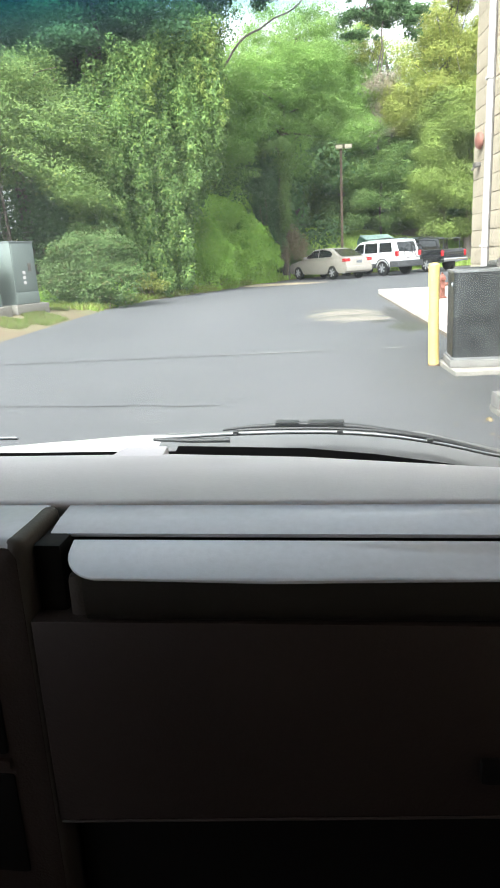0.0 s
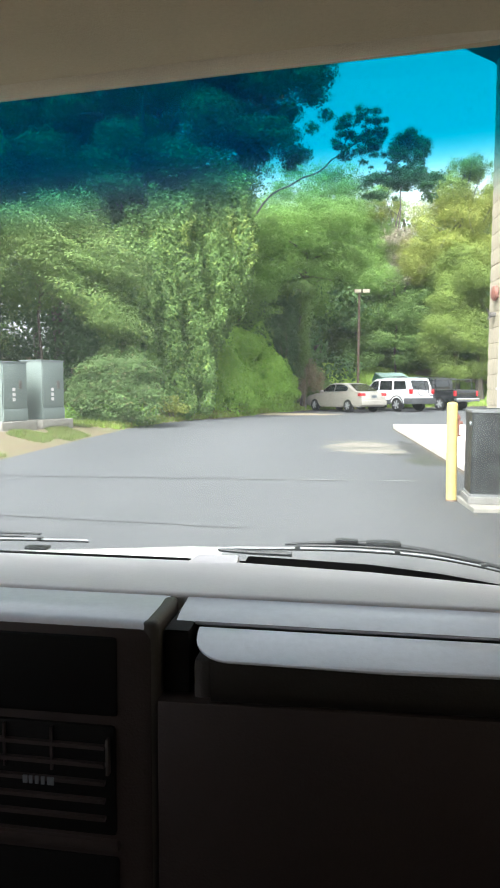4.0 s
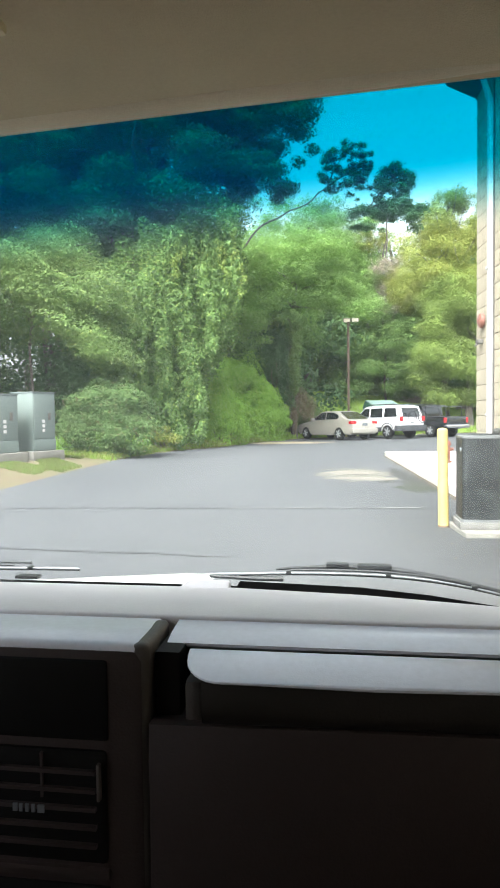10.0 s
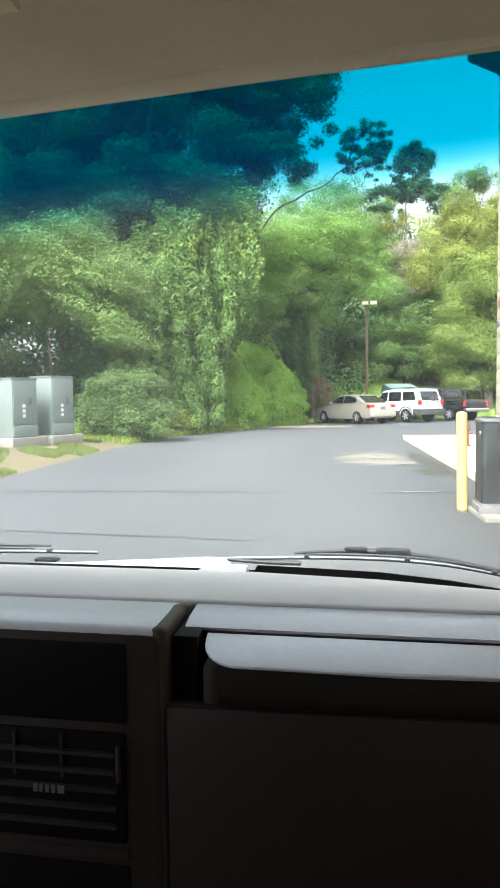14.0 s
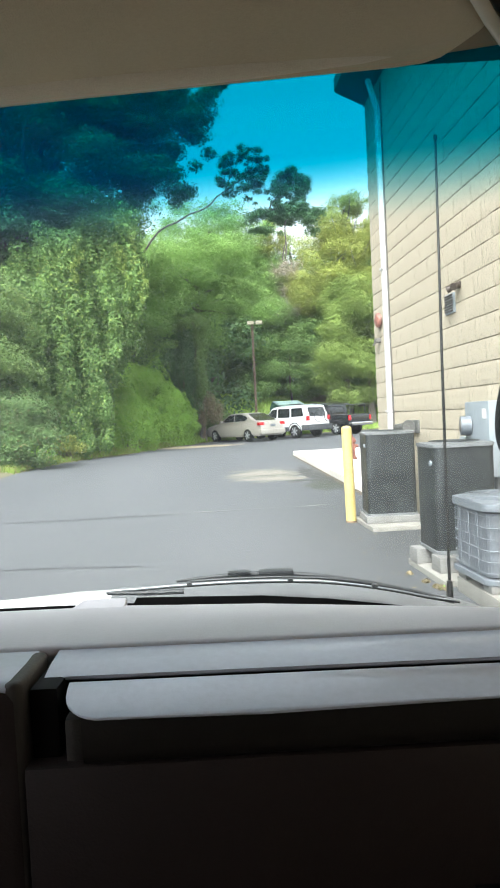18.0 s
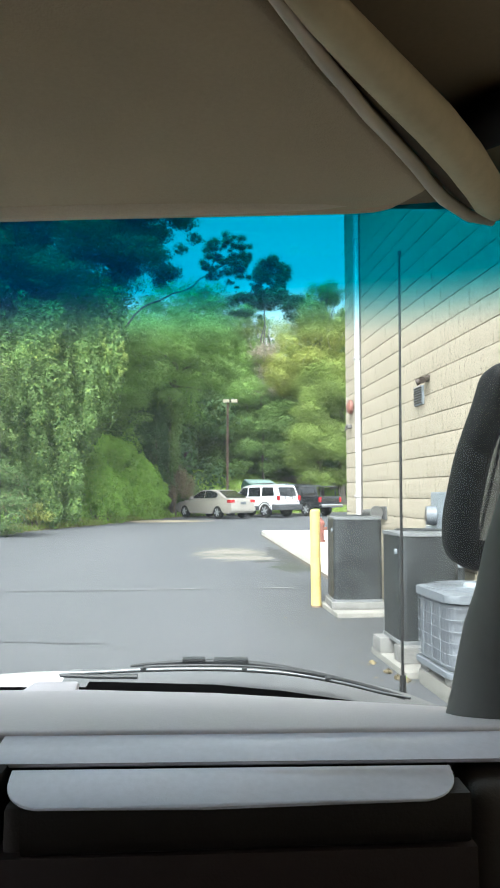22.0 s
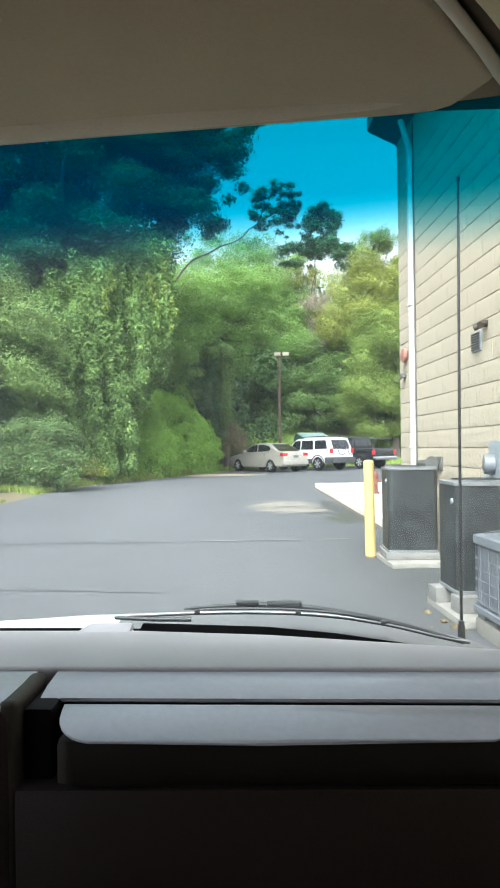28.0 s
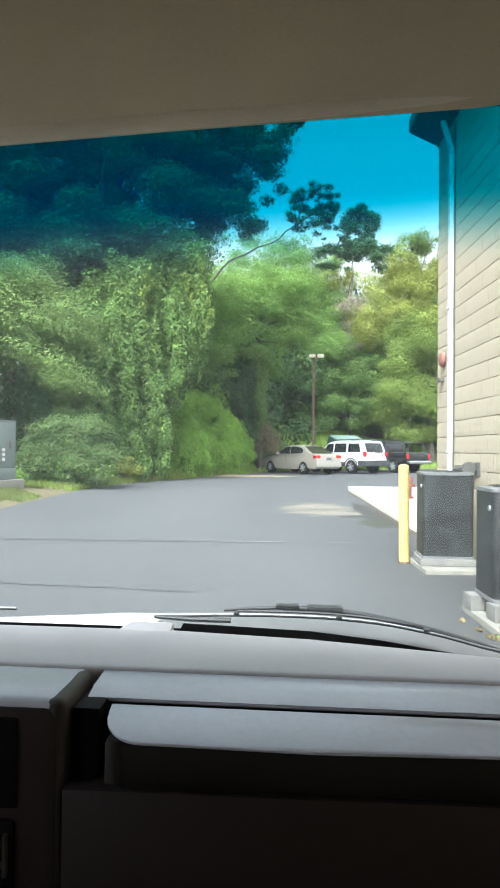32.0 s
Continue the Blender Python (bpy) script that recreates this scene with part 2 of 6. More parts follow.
def worn(m, col, scale, lo, hi, amount=1.0):
    """Adds worn spots of a second colour to a material."""
    nt = m.node_tree
    b = nt.nodes["Principled BSDF"]
    tc = nt.nodes.new("ShaderNodeTexCoord")
    no = nt.nodes.new("ShaderNodeTexNoise")
    no.inputs["Scale"].default_value = scale
    no.inputs["Detail"].default_value = 5
    no.inputs["Distortion"].default_value = 1.2
    nt.links.new(tc.outputs["Object"], no.inputs["Vector"])
    mr = nt.nodes.new("ShaderNodeMapRange")
    mr.inputs[1].default_value, mr.inputs[2].default_value = lo, hi
    mr.inputs[4].default_value = amount
    nt.links.new(no.outputs["Fac"], mr.inputs[0])
    mx = nt.nodes.new("ShaderNodeMix")
    mx.data_type = "RGBA"
    nt.links.new(mr.outputs[0], mx.inputs[0])
    nt.links.new(b.inputs["Base Color"].links[0].from_socket, mx.inputs[6])
    mx.inputs[7].default_value = (*col, 1)
    nt.links.new(mx.outputs[2], b.inputs["Base Color"])


worn(BLACK_METAL, (0.042, 0.048, 0.046), 3.2, 0.50, 0.72, 0.8)
worn(YELLOW, (0.16, 0.085, 0.04), 11.0, 0.66, 0.70)
worn(RED_PAINT, (0.12, 0.06, 0.035), 14.0, 0.5, 0.62, 0.8)
worn(CONCRETE, (0.10, 0.09, 0.075), 4.0, 0.55, 0.75, 0.7)
worn(PAVING, (0.36, 0.32, 0.27), 1.6, 0.55, 0.75, 0.5)
CRACK = mat("crack_tar", (0.035, 0.035, 0.037), 0.8, var=0.3)
CHALK = mat("pale_seam", (0.28, 0.275, 0.26), 0.9, var=0.3, scale=9)
SOIL = mat("grass_and_soil", (0.10, 0.095, 0.048), 0.95, var=0.3, scale=0.7, fine=14, bump=0.03, bump_scale=20, tint=(0.125, 0.092, 0.056))

# ---- mesh helpers ----


def finish(name, me, material, parent=None, label="", smooth=None):
    me.materials.append(material)
    if smooth is not None:
        me.polygons.foreach_set("use_smooth", [True] * len(me.polygons))
        if smooth < 180:
            me.set_sharp_from_angle(angle=radians(smooth))
    ob = new(name, me)
    ob.parent = parent
    if label:
        tagged(ob, label)
    return ob


def part(name, bm, material, parent=None, label="", smooth=40):
    """One mesh object out of a bmesh, under its thing."""
    bmesh.ops.recalc_face_normals(bm, faces=bm.faces)
    me = bpy.data.meshes.new(name)
    bm.to_mesh(me)
    bm.free()
    return finish(name, me, material, parent, label, smooth)


def thing(name, label, category, m=None, group="", kind=""):
    ob = new(name)
    ob.empty_display_size = 0.1
    if m is not None:
        ob.matrix_world = m
    return tagged(ob, label, category, group, kind)


def box(bm, x0, x1, y0, y1, z0, z1, bevel=0.0, m=None, seg=2):
    r = bmesh.ops.create_cube(bm, size=1)
    vs = r["verts"]
    bmesh.ops.transform(bm, matrix=Matrix.LocRotScale(((x0 + x1) / 2, (y0 + y1) / 2, (z0 + z1) / 2), None, (x1 - x0, y1 - y0, z1 - z0)), verts=vs)
    if m is not None:
        bmesh.ops.transform(bm, matrix=m, verts=vs)
    if bevel:
        es = list({e for v in vs for e in v.link_edges})
        bmesh.ops.bevel(bm, geom=es, offset=bevel, segments=seg, profile=0.6, affect="EDGES")
    return bm


def boxed(*a, **k):
    return box(bmesh.new(), *a, **k)


def cyl(bm, p0, p1, r0, r1=None, n=16):
    p0, p1 = Vector(p0), Vector(p1)
    d = p1 - p0
    m = Matrix.Translation((p0 + p1) / 2) @ d.to_track_quat("Z", "Y").to_matrix().to_4x4()
    bmesh.ops.create_cone(bm, cap_ends=True, segments=n, radius1=r0, radius2=r0 if r1 is None else r1, depth=d.length, matrix=m)
    return bm


def tube(bm, pts, radii, n=8):
    """A tapered tube along a line of points, closed at both ends."""
    pts = [Vector(p) for p in pts]
    rings = []
    for i, p in enumerate(pts):
        d = (pts[min(i + 1, len(pts) - 1)] - pts[max(i - 1, 0)]).normalized()
        a = d.cross(Vector((0.3, 0.2, 1)) if abs(d.z) < 0.9 else Vector((1, 0.1, 0))).normalized()
        b = d.cross(a)
        r = radii[i] if isinstance(radii, (list, tuple)) else radii
        rings.append([bm.verts.new(p + r * (math.cos(2 * math.pi * k / n) * a + math.sin(2 * math.pi * k / n) * b)) for k in range(n)])
    for u, v in zip(rings, rings[1:]):
        for k in range(n):
            bm.faces.new((u[k], u[(k + 1) % n], v[(k + 1) % n], v[k]))
    bm.faces.new(rings[0][::-1])
    bm.faces.new(rings[-1])
    return bm


def prism(bm, outline, lo, hi, axis="z", bevel=0.0):
    """A flat outline pushed along an axis from lo to hi."""
    def at(p, h):
        return (p[0], p[1], h) if axis == "z" else (h, p[0], p[1]) if axis == "x" else (p[0], h, p[1])
    a = [bm.verts.new(at(p, lo)) for p in outline]
    b = [bm.verts.new(at(p, hi)) for p in outline]
    fs = [bm.faces.new(a[::-1]), bm.faces.new(b)]
    k = len(a)
    for i in range(k):
        fs.append(bm.faces.new((a[i], a[(i + 1) % k], b[(i + 1) % k], b[i])))
    if bevel:
        es = list({e for f in fs for e in f.edges})
        bmesh.ops.bevel(bm, geom=es, offset=bevel, segments=2, profile=0.6, affect="EDGES")
    return bm


def arc(cx, cy, r, a0, a1, n=6):
    return [(cx + r * math.cos(radians(a0 + (a1 - a0) * i / n)), cy + r * math.sin(radians(a0 + (a1 - a0) * i / n))) for i in range(n + 1)]


def quads(name, co, material, parent=None, label=""):
    """Loose four-cornered faces, n x 4 x 3, as one mesh."""
    n = len(co)
    me = bpy.data.meshes.new(name)
    me.vertices.add(n * 4)
    me.vertices.foreach_set("co", co.reshape(-1).astype(np.float32))
    me.loops.add(n * 4)
    me.loops.foreach_set("vertex_index", np.arange(n * 4, dtype=np.int32))
    me.polygons.add(n)
    me.polygons.foreach_set("loop_start", np.arange(0, n * 4, 4, dtype=np.int32))
    me.update(calc_edges=True)
    return finish(name, me, material, parent, label)


RNG = np.random.default_rng(7)


def leaves(points, size, droop=0.3, spread=0.45, jitter=0.32):
    """A pointed leaf at each point, turned outwards more or less."""
    n = len(points)
    points, out = points[:, :3], points[:, 3:]
    nrm = out * 0.9 + RNG.normal(size=(n, 3)) * jitter + np.array([0, 0, 0.15])
    a = RNG.normal(size=(n, 3))
    a[:, 2] -= droop
    a = np.cross(nrm, np.cross(a, nrm))
    a /= np.linalg.norm(a, axis=1, keepdims=True) + 1e-9
    b = np.cross(nrm, a)
    b /= np.linalg.norm(b, axis=1, keepdims=True) + 1e-9
    s = (size * RNG.uniform(0.6, 1.3, n))[:, None]
    return np.stack([points - a * s * 0.5, points + b * s * spread * 0.6, points + a * s * 0.6, points - b * s * spread * 0.6], 1)


def clump(c, r, n, shell=0.45):
    """Points near the skin of a lumpy ball, each with its outward direction."""
    d = RNG.normal(size=(n, 3))
    d /= np.linalg.norm(d, axis=1, keepdims=True)
    ph = RNG.uniform(0, 6, 6)
    bump = 1 + 0.16 * np.sin(4 * d[:, 0] + ph[0]) * np.sin(4 * d[:, 1] + ph[1]) + 0.13 * np.sin(7 * d[:, 2] + ph[2] + 3 * d[:, 0]) + 0.1 * np.sin(11 * d[:, 0] + ph[3]) * np.sin(9 * d[:, 2] + ph[4])
    k = (1 - shell * RNG.uniform(0, 1, n) ** 1.6) * bump
    out = d / np.asarray(r, float)
    out /= np.linalg.norm(out, axis=1, keepdims=True)
    return np.concatenate([np.asarray(c) + d * k[:, None] * np.asarray(r), out], 1)


def mass(box_lo, box_hi, count, r, per, flat=0.75):
    """Many lumps in a box: the points of all of them."""
    lo, hi = np.asarray(box_lo, float), np.asarray(box_hi, float)
    out = []
    for _ in range(count):
        c = RNG.uniform(lo, hi)
        k = RNG.uniform(0.6, 1.35) * r
        out.append(clump(c, (k, k, k * flat), int(per * (k / r) ** 2)))
    return np.concatenate(out)

# ---- ground and lot ----
LOT = [(-5.0, -30), (-4.98, 6), (-5.0, 12), (-5.02, 16), (-5.0, 19.5), (-4.55, 23), (-3.7, 25.4), (-2.7, 27.4), (-2.0, 30), (-1.1, 32.8), (0.5, 36.4), (3.1, 39.2),
       (6.2, 41.4), (12, 45.5), (30, 52), (30, -30)]


def lot_distance(x, y):
    """Distance to the lot's edge, negative inside."""
    d = np.full(x.shape, 1e9)
    inside = np.zeros(x.shape, bool)
    k = len(LOT)
    for i in range(k):
        (x0, y0), (x1, y1) = LOT[i], LOT[(i + 1) % k]
        t = np.clip(((x - x0) * (x1 - x0) + (y - y0) * (y1 - y0)) / ((x1 - x0) ** 2 + (y1 - y0) ** 2), 0, 1)
        d = np.minimum(d, np.hypot(x - x0 - t * (x1 - x0), y - y0 - t * (y1 - y0)))
        if y0 != y1:
            inside ^= ((y0 > y) != (y1 > y)) & (x < (x1 - x0) * (y - y0) / (y1 - y0) + x0)
    return np.where(inside, -d, d)


def ground_height(x, y):
    x, y = np.asarray(x, float), np.asarray(y, float)
    d = lot_distance(x, y)
    slope = np.interp(y, [0, 22, 33, 39], [0.10, 0.12, 0.22, 0.36])
    lumps = 0.05 * np.sin(1.3 * x + 0.7 * y) * np.sin(0.9 * y - 0.4 * x) + 0.02 * np.sin(3.7 * x) * np.sin(4.1 * y)
    far = np.clip((np.hypot(x, y - 20) - 55) / 60, 0, 1)
    h = np.minimum(slope * np.clip(d, 0, None), 2.7) * (1 - far) + lumps * np.clip(d, 0, 1) + 0.012
    return np.where(d < 0.05, -0.05, h)


def build_ground():
    xs = np.concatenate([[-900, -300, -120, -70], np.arange(-40, -12, 1.6), np.arange(-12, 16, 0.4), np.arange(16, 45, 1.8), [70, 120, 300, 900]])
    ys = np.concatenate([[-900, -300, -100, -40], np.arange(-20, 4, 2.0), np.arange(4, 50, 0.4), np.arange(50, 80, 1.8), [110, 200, 400, 1200]])
    gx, gy = np.meshgrid(xs, ys)
    z = ground_height(gx, gy)
    nx, ny = len(xs), len(ys)
    co = np.stack([gx, gy, z], -1).reshape(-1, 3)
    i = np.arange(ny - 1)[:, None] * nx + np.arange(nx - 1)[None]
    f = np.stack([i, i + 1, i + 1 + nx, i + nx], -1).reshape(-1, 4)
    me = bpy.data.meshes.new("ground")
    me.from_pydata(co.tolist(), [], f.tolist())
    return tagged(finish("ground", me, SOIL, smooth=180), "uneven grassy and sandy ground round the lot", "ground", kind="structure")


build_ground()
bm = bmesh.new()
prism(bm, LOT, -0.12, 0.0)
bmesh.ops.triangulate(bm, faces=bm.faces)
tagged(part("parking_lot", bm, ASPHALT), "grey worn asphalt parking lot with sand washed over it", "parking lot", kind="structure")


def strip(name, pts, width, material, z, label):
    """A thin wandering line on the lot."""
    bm = bmesh.new()
    rows = []
    n = 90
    for i in range(n + 1):
        s = i / n * (len(pts) - 1)
        k = min(int(s), len(pts) - 2)
        p = Vector(pts[k]).lerp(Vector(pts[k + 1]), s - k)
        w = width * (0.55 + 0.7 * noise.noise((p.x * 3, p.y * 3, z * 50)) + 0.25)
        off = 0.025 * noise.noise((p.x * 1.7, p.y * 1.7, 3.0))
        rows.append([bm.verts.new((p.x, p.y + off - w / 2, z)), bm.verts.new((p.x, p.y + off + w / 2, z))])
    for a, b in zip(rows, rows[1:]):
        bm.faces.new((a[0], b[0], b[1], a[1]))
    return tagged(part(name, bm, material), label, "crack", kind="structure")


strip("crack_1", [(-5.0, 9.14), (-1.06, 9.03), (0.9, 9.0), (2.1, 8.97)], 0.055, CRACK, 0.004, "dark crack across the asphalt")
strip("seam_1", [(-0.8, 9.06), (0.3, 9.05), (1.7, 9.01)], 0.028, CHALK, 0.008, "pale edge of the crack in the asphalt")
strip("crack_2", [(-4.0, 6.4), (-2.8, 6.25), (-1.23, 6.0), (-0.5, 5.85)], 0.04, CRACK, 0.004, "fine dark crack in the asphalt")
strip("seam_2", [(2.05, 21.4), (2.25, 19.6), (2.32, 16.5)], 0.06, CHALK, 0.004, "pale worn seam in the asphalt")
strip("seam_3", [(1.75, 19.4), (2.05, 17.2), (2.15, 15.6)], 0.05, CHALK, 0.004, "pale worn seam in the asphalt")
strip("stall_line_1", [(-0.2, 34.2), (1.0, 33.5), (2.0, 32.9)], 0.16, CHALK, 0.004, "faded white parking line")
strip("stall_line_2", [(3.4, 36.5), (4.4, 35.2), (5.2, 34.2)], 0.16, CHALK, 0.004, "faded white parking line")

# kerbed concrete walk past the end of the building
walk_ob = thing("pavement", "pale concrete walk with a raised kerb edge", "pavement", kind="structure")
for i, (y0, y1) in enumerate([(9.7, 13.4), (13.42, 17.1), (17.12, 20.75)]):
    bm = bmesh.new()
    xa, xb = 2.42 + 0.041 * (y0 - 9.7), 2.42 + 0.041 * (y1 - 9.7)
    prism(bm, [(xa, y0), (9.0, y0), (9.0, y1), (xb, y1)], -0.05, 0.125, bevel=0.012)
    part("slab", bm, PAVING, walk_ob)

# ---- building ----
house = thing("commercial_building", "cream split-face block building with a dark eave and white downpipe", "building", pose(2.5, 9.31, 0))
H_WALL = 5.39
part("wall", boxed(0.022, 0.22, -24, -0.012, -0.05, H_WALL), MORTAR, house, "recessed mortar of the block wall")
part("end_wall", boxed(0.22, 14, -0.22, -0.012, -0.05, H_WALL), BLOCK, house)
part("back_wall", boxed(0.22, 14, -24, -23.8, -0.05, H_WALL), BLOCK, house)
part("roof", boxed(0.0, 14.3, -24.3, 0.10, H_WALL, H_WALL + 0.36, 0.01), SOFFIT, house)
bm = bmesh.new()
prism(bm, [(0.0, H_WALL), (-0.355, H_WALL + 0.165), (-0.40, H_WALL + 0.20), (-0.40, H_WALL + 0.36), (0.0, H_WALL + 0.38)], -24.35, 0.05, axis="y")
part("eave", bm, SOFFIT, house, "dark eave with a sloping underside")


def block_mesh(w, seed):
    """A split-face block: rough front towards -x, 0.19 high, w long."""
    rr = random.Random(seed)
    bm = bmesh.new()
    ny, nz = (8, 4) if w > 0.3 else (4, 4)
    g = []
    for j in range(nz + 1):
        row = []
        for i in range(ny + 1):
            edge = j in (0, nz)
            x = rr.uniform(-0.001, 0.005) if edge else -0.0015 if i in (0, ny) else -rr.uniform(0.0, 0.0028)
            z = 0.004 + 0.192 * j / nz + (rr.uniform(-0.0025, 0.0025) if edge else rr.uniform(-0.01, 0.01))
            yy = -w / 2 + w * i / ny + (rr.uniform(-0.012, 0.012) if 0 < i < ny else 0)
            row.append(bm.verts.new((x, yy, z)))
        g.append(row)
    for j in range(nz):
        for i in range(ny):
            bm.faces.new((g[j][i], g[j][i + 1], g[j + 1][i + 1], g[j + 1][i]))
    ring = [g[0][i] for i in range(ny + 1)] + [g[j][ny] for j in range(1, nz + 1)] + [g[nz][i] for i in range(ny - 1, -1, -1)] + [g[j][0] for j in range(nz - 1, 0, -1)]
    back = [bm.verts.new((0.03, v.co.y, v.co.z)) for v in ring]
    for i in range(len(ring)):
        bm.faces.new((ring[i], ring[(i + 1) % len(ring)], back[(i + 1) % len(ring)], back[i]))
    bmesh.ops.recalc_face_normals(bm, faces=bm.faces)
    me = bpy.data.meshes.new("block")
    bm.to_mesh(me)
    bm.free()
    me.materials.append(BLOCK)
    return me


# block colour also varies block by block
_nt = BLOCK.node_tree
_oi = _nt.nodes.new("ShaderNodeObjectInfo")
_mr = _nt.nodes.new("ShaderNodeMapRange")
_mr.inputs[3].default_value, _mr.inputs[4].default_value = 0.985, 1.015
_hs = _nt.nodes.new("ShaderNodeHueSaturation")
_b = _nt.nodes["Principled BSDF"]
_nt.links.new(_oi.outputs["Random"], _mr.inputs[0])
_nt.links.new(_mr.outputs[0], _hs.inputs["Value"])
_nt.links.new(_b.inputs["Base Color"].links[0].from_socket, _hs.inputs["Color"])
_tc = _nt.nodes.new("ShaderNodeTexCoord")
_pn = _nt.nodes.new("ShaderNodeTexNoise")
_pn.inputs["Scale"].default_value = 36
_pn.inputs["Detail"].default_value = 2
_nt.links.new(_tc.outputs["Object"], _pn.inputs["Vector"])
_pr = _nt.nodes.new("ShaderNodeMapRange")
_pr.inputs[1].default_value, _pr.inputs[2].default_value = 0.605, 0.68
_nt.links.new(_pn.outputs["Fac"], _pr.inputs[0])
_px = _nt.nodes.new("ShaderNodeMix")
_px.data_type = "RGBA"
_nt.links.new(_pr.outputs[0], _px.inputs[0])
_nt.links.new(_hs.outputs[0], _px.inputs[6])
_px.inputs[7].default_value = (0.165, 0.135, 0.095, 1)
_nt.links.new(_px.outputs[2], _b.inputs["Base Color"])


def build_blocks():
    full = [block_mesh(0.395, s) for s in range(8)]
    half = [block_mesh(0.195, 20 + s) for s in range(3)]
    rr = random.Random(5)
    far_co, far_fa = [], []
    for c in range(27):
        z = 0.0 + c * 0.2
        y = -0.0
        first = True
        while y > -8.6:
            w = 0.2 if first and c % 2 else 0.4
            first = False
            me = rr.choice(half if w < 0.3 else full)
            place = (rr.uniform(-0.0007, 0.0007), y - w / 2, z)
            y -= w
            if y > -4.3:
                ob = new("block", me)
                ob.parent = house
                ob.location = place
            else:
                k = len(far_co)
                far_co += [(v.co.x + place[0], v.co.y + place[1], v.co.z + place[2]) for v in me.vertices]
                far_fa += [[k + i for i in p.vertices] for p in me.polygons]
    me = bpy.data.meshes.new("blockwork")
    me.from_pydata(far_co, [], far_fa)
    tagged(finish("blockwork", me, BLOCK, house), "split-face blocks", kind="stuff")


COND_GREY = mat("weathered_grey_metal", (0.09, 0.088, 0.082), 0.6, var=0.25)
# downpipe with an offset at the eave
pipe = thing("downpipe", "white metal downpipe fixed to the block wall", "downpipe", pose(2.5, 8.58, 0))
part("pipe", boxed(-0.068, -0.012, -0.04, 0.04, 0.03, 5.0, 0.01), WHITE_PAINT, pipe)
bm = bmesh.new()
prism(bm, [(-0.068, 5.0), (-0.012, 5.0), (-0.12, 5.36), (-0.176, 5.36)], -0.04, 0.04, axis="y", bevel=0.008)
part("elbow", bm, WHITE_PAINT, pipe)
for z in (1.2, 3.0, 4.6):
    part("strap", boxed(-0.081, 0.0, -0.055, 0.055, z, z + 0.03), WHITE_PAINT, pipe)
part("conduit", cyl(bmesh.new(), (-0.015, -0.07, 0.03), (-0.015, -0.07, 5.3), 0.01, n=10), SOFFIT, pipe, "thin dark conduit beside the pipe")

bell = thing("alarm_bell", "faded red round alarm bell on the wall", "alarm", pose(2.5, 8.97, 2.42))
bm = bmesh.new()
cyl(bm, (-0.02, 0, 0), (-0.055, 0, 0), 0.10, 0.09, 24)
cyl(bm, (-0.055, 0, 0), (-0.075, 0, 0), 0.085, 0.045, 24)
part("gong", bm, FADED_RED, bell)
part("back_box", boxed(-0.035, 0.0, -0.06, 0.06, -0.06, 0.06, 0.005), FADED_RED, bell)
sw = thing("wall_fitting", "small dark outdoor fitting on the wall", "fitting", pose(2.5, 9.05, 2.16))
part("body", boxed(-0.07, 0, -0.07, 0.05, -0.025, 0.025, 0.008), SOFFIT, sw)
part("spout", cyl(bmesh.new(), (-0.05, 0.0, -0.02), (-0.09, 0.02, -0.06), 0.012, n=10), SOFFIT, sw)

vent = thing("wall_vent", "grey louvred vent set in the wall", "vent", pose(2.5, 6.47, 2.12))
part("frame", boxed(-0.02, 0.02, -0.115, 0.115, 0, 0.19, 0.006), GREY_METAL, vent)
for i in range(7):
    b = boxed(-0.010, 0.010, -0.10, 0.10, -0.002, 0.002, m=pose(-0.025, 0, 0.022 + i * 0.0245, 0, 35, 0))
    part("slat", b, SOFFIT, vent)
LIGHT_BROWN = mat("brown_fitting", (0.045, 0.032, 0.024), 0.6, var=0.2)
wl = thing("flood_light", "small dark twin floodlight on the wall", "light", pose(2.5, 6.23, 2.35))
part("base", boxed(-0.03, 0, -0.03, 0.03, -0.03, 0.03, 0.006), LIGHT_BROWN, wl)
for dy in (-0.07, 0.07):
    part("head", cyl(bmesh.new(), (-0.03, dy * 0.4, 0.0), (-0.095, dy * 1.1, -0.03), 0.018, 0.034, 14), LIGHT_BROWN, wl)

meter = thing("electric_meter", "grey meter cabinet with a round socket", "meter", pose(2.5, 5.52, 0.9))
part("cabinet", boxed(-0.20, 0, -0.26, 0.22, -0.25, 0.36, 0.01), GREY_METAL, meter)
part("label", boxed(-0.203, -0.199, -0.22, -0.14, 0.22, 0.30), WHITE_PAINT, meter, "pale blank sticker")
part("socket", cyl(bmesh.new(), (-0.19, 0.13, 0.16), (-0.27, 0.15, 0.16), 0.085, 0.08, 24), PALE_METAL, meter)
part("dial", cyl(bmesh.new(), (-0.268, 0.15, 0.16), (-0.276, 0.152, 0.16), 0.055, 0.05, 24), SOFFIT, meter)
part("lower_box", boxed(-0.16, 0, 0.24, 0.46, -0.15, 0.06, 0.008), GREY_METAL, meter)
part("conduit", cyl(bmesh.new(), (-0.08, -0.1, -0.25), (-0.08, -0.1, -0.88), 0.03, n=12), GREY_METAL, meter)

# ---- condensers ----


def rounded(w, d, r, n=5):
    """Outline of a rectangle with round corners, centred."""
    out = []
    for cx, cy, a in ((w / 2 - r, d / 2 - r, 0), (-w / 2 + r, d / 2 - r, 90), (-w / 2 + r, -d / 2 + r, 180), (w / 2 - r, -d / 2 + r, 270)):
        for i in range(n + 1):
            t = radians(a + 90 * i / n)
            out.append((cx + r * math.cos(t), cy + r * math.sin(t)))
    return out


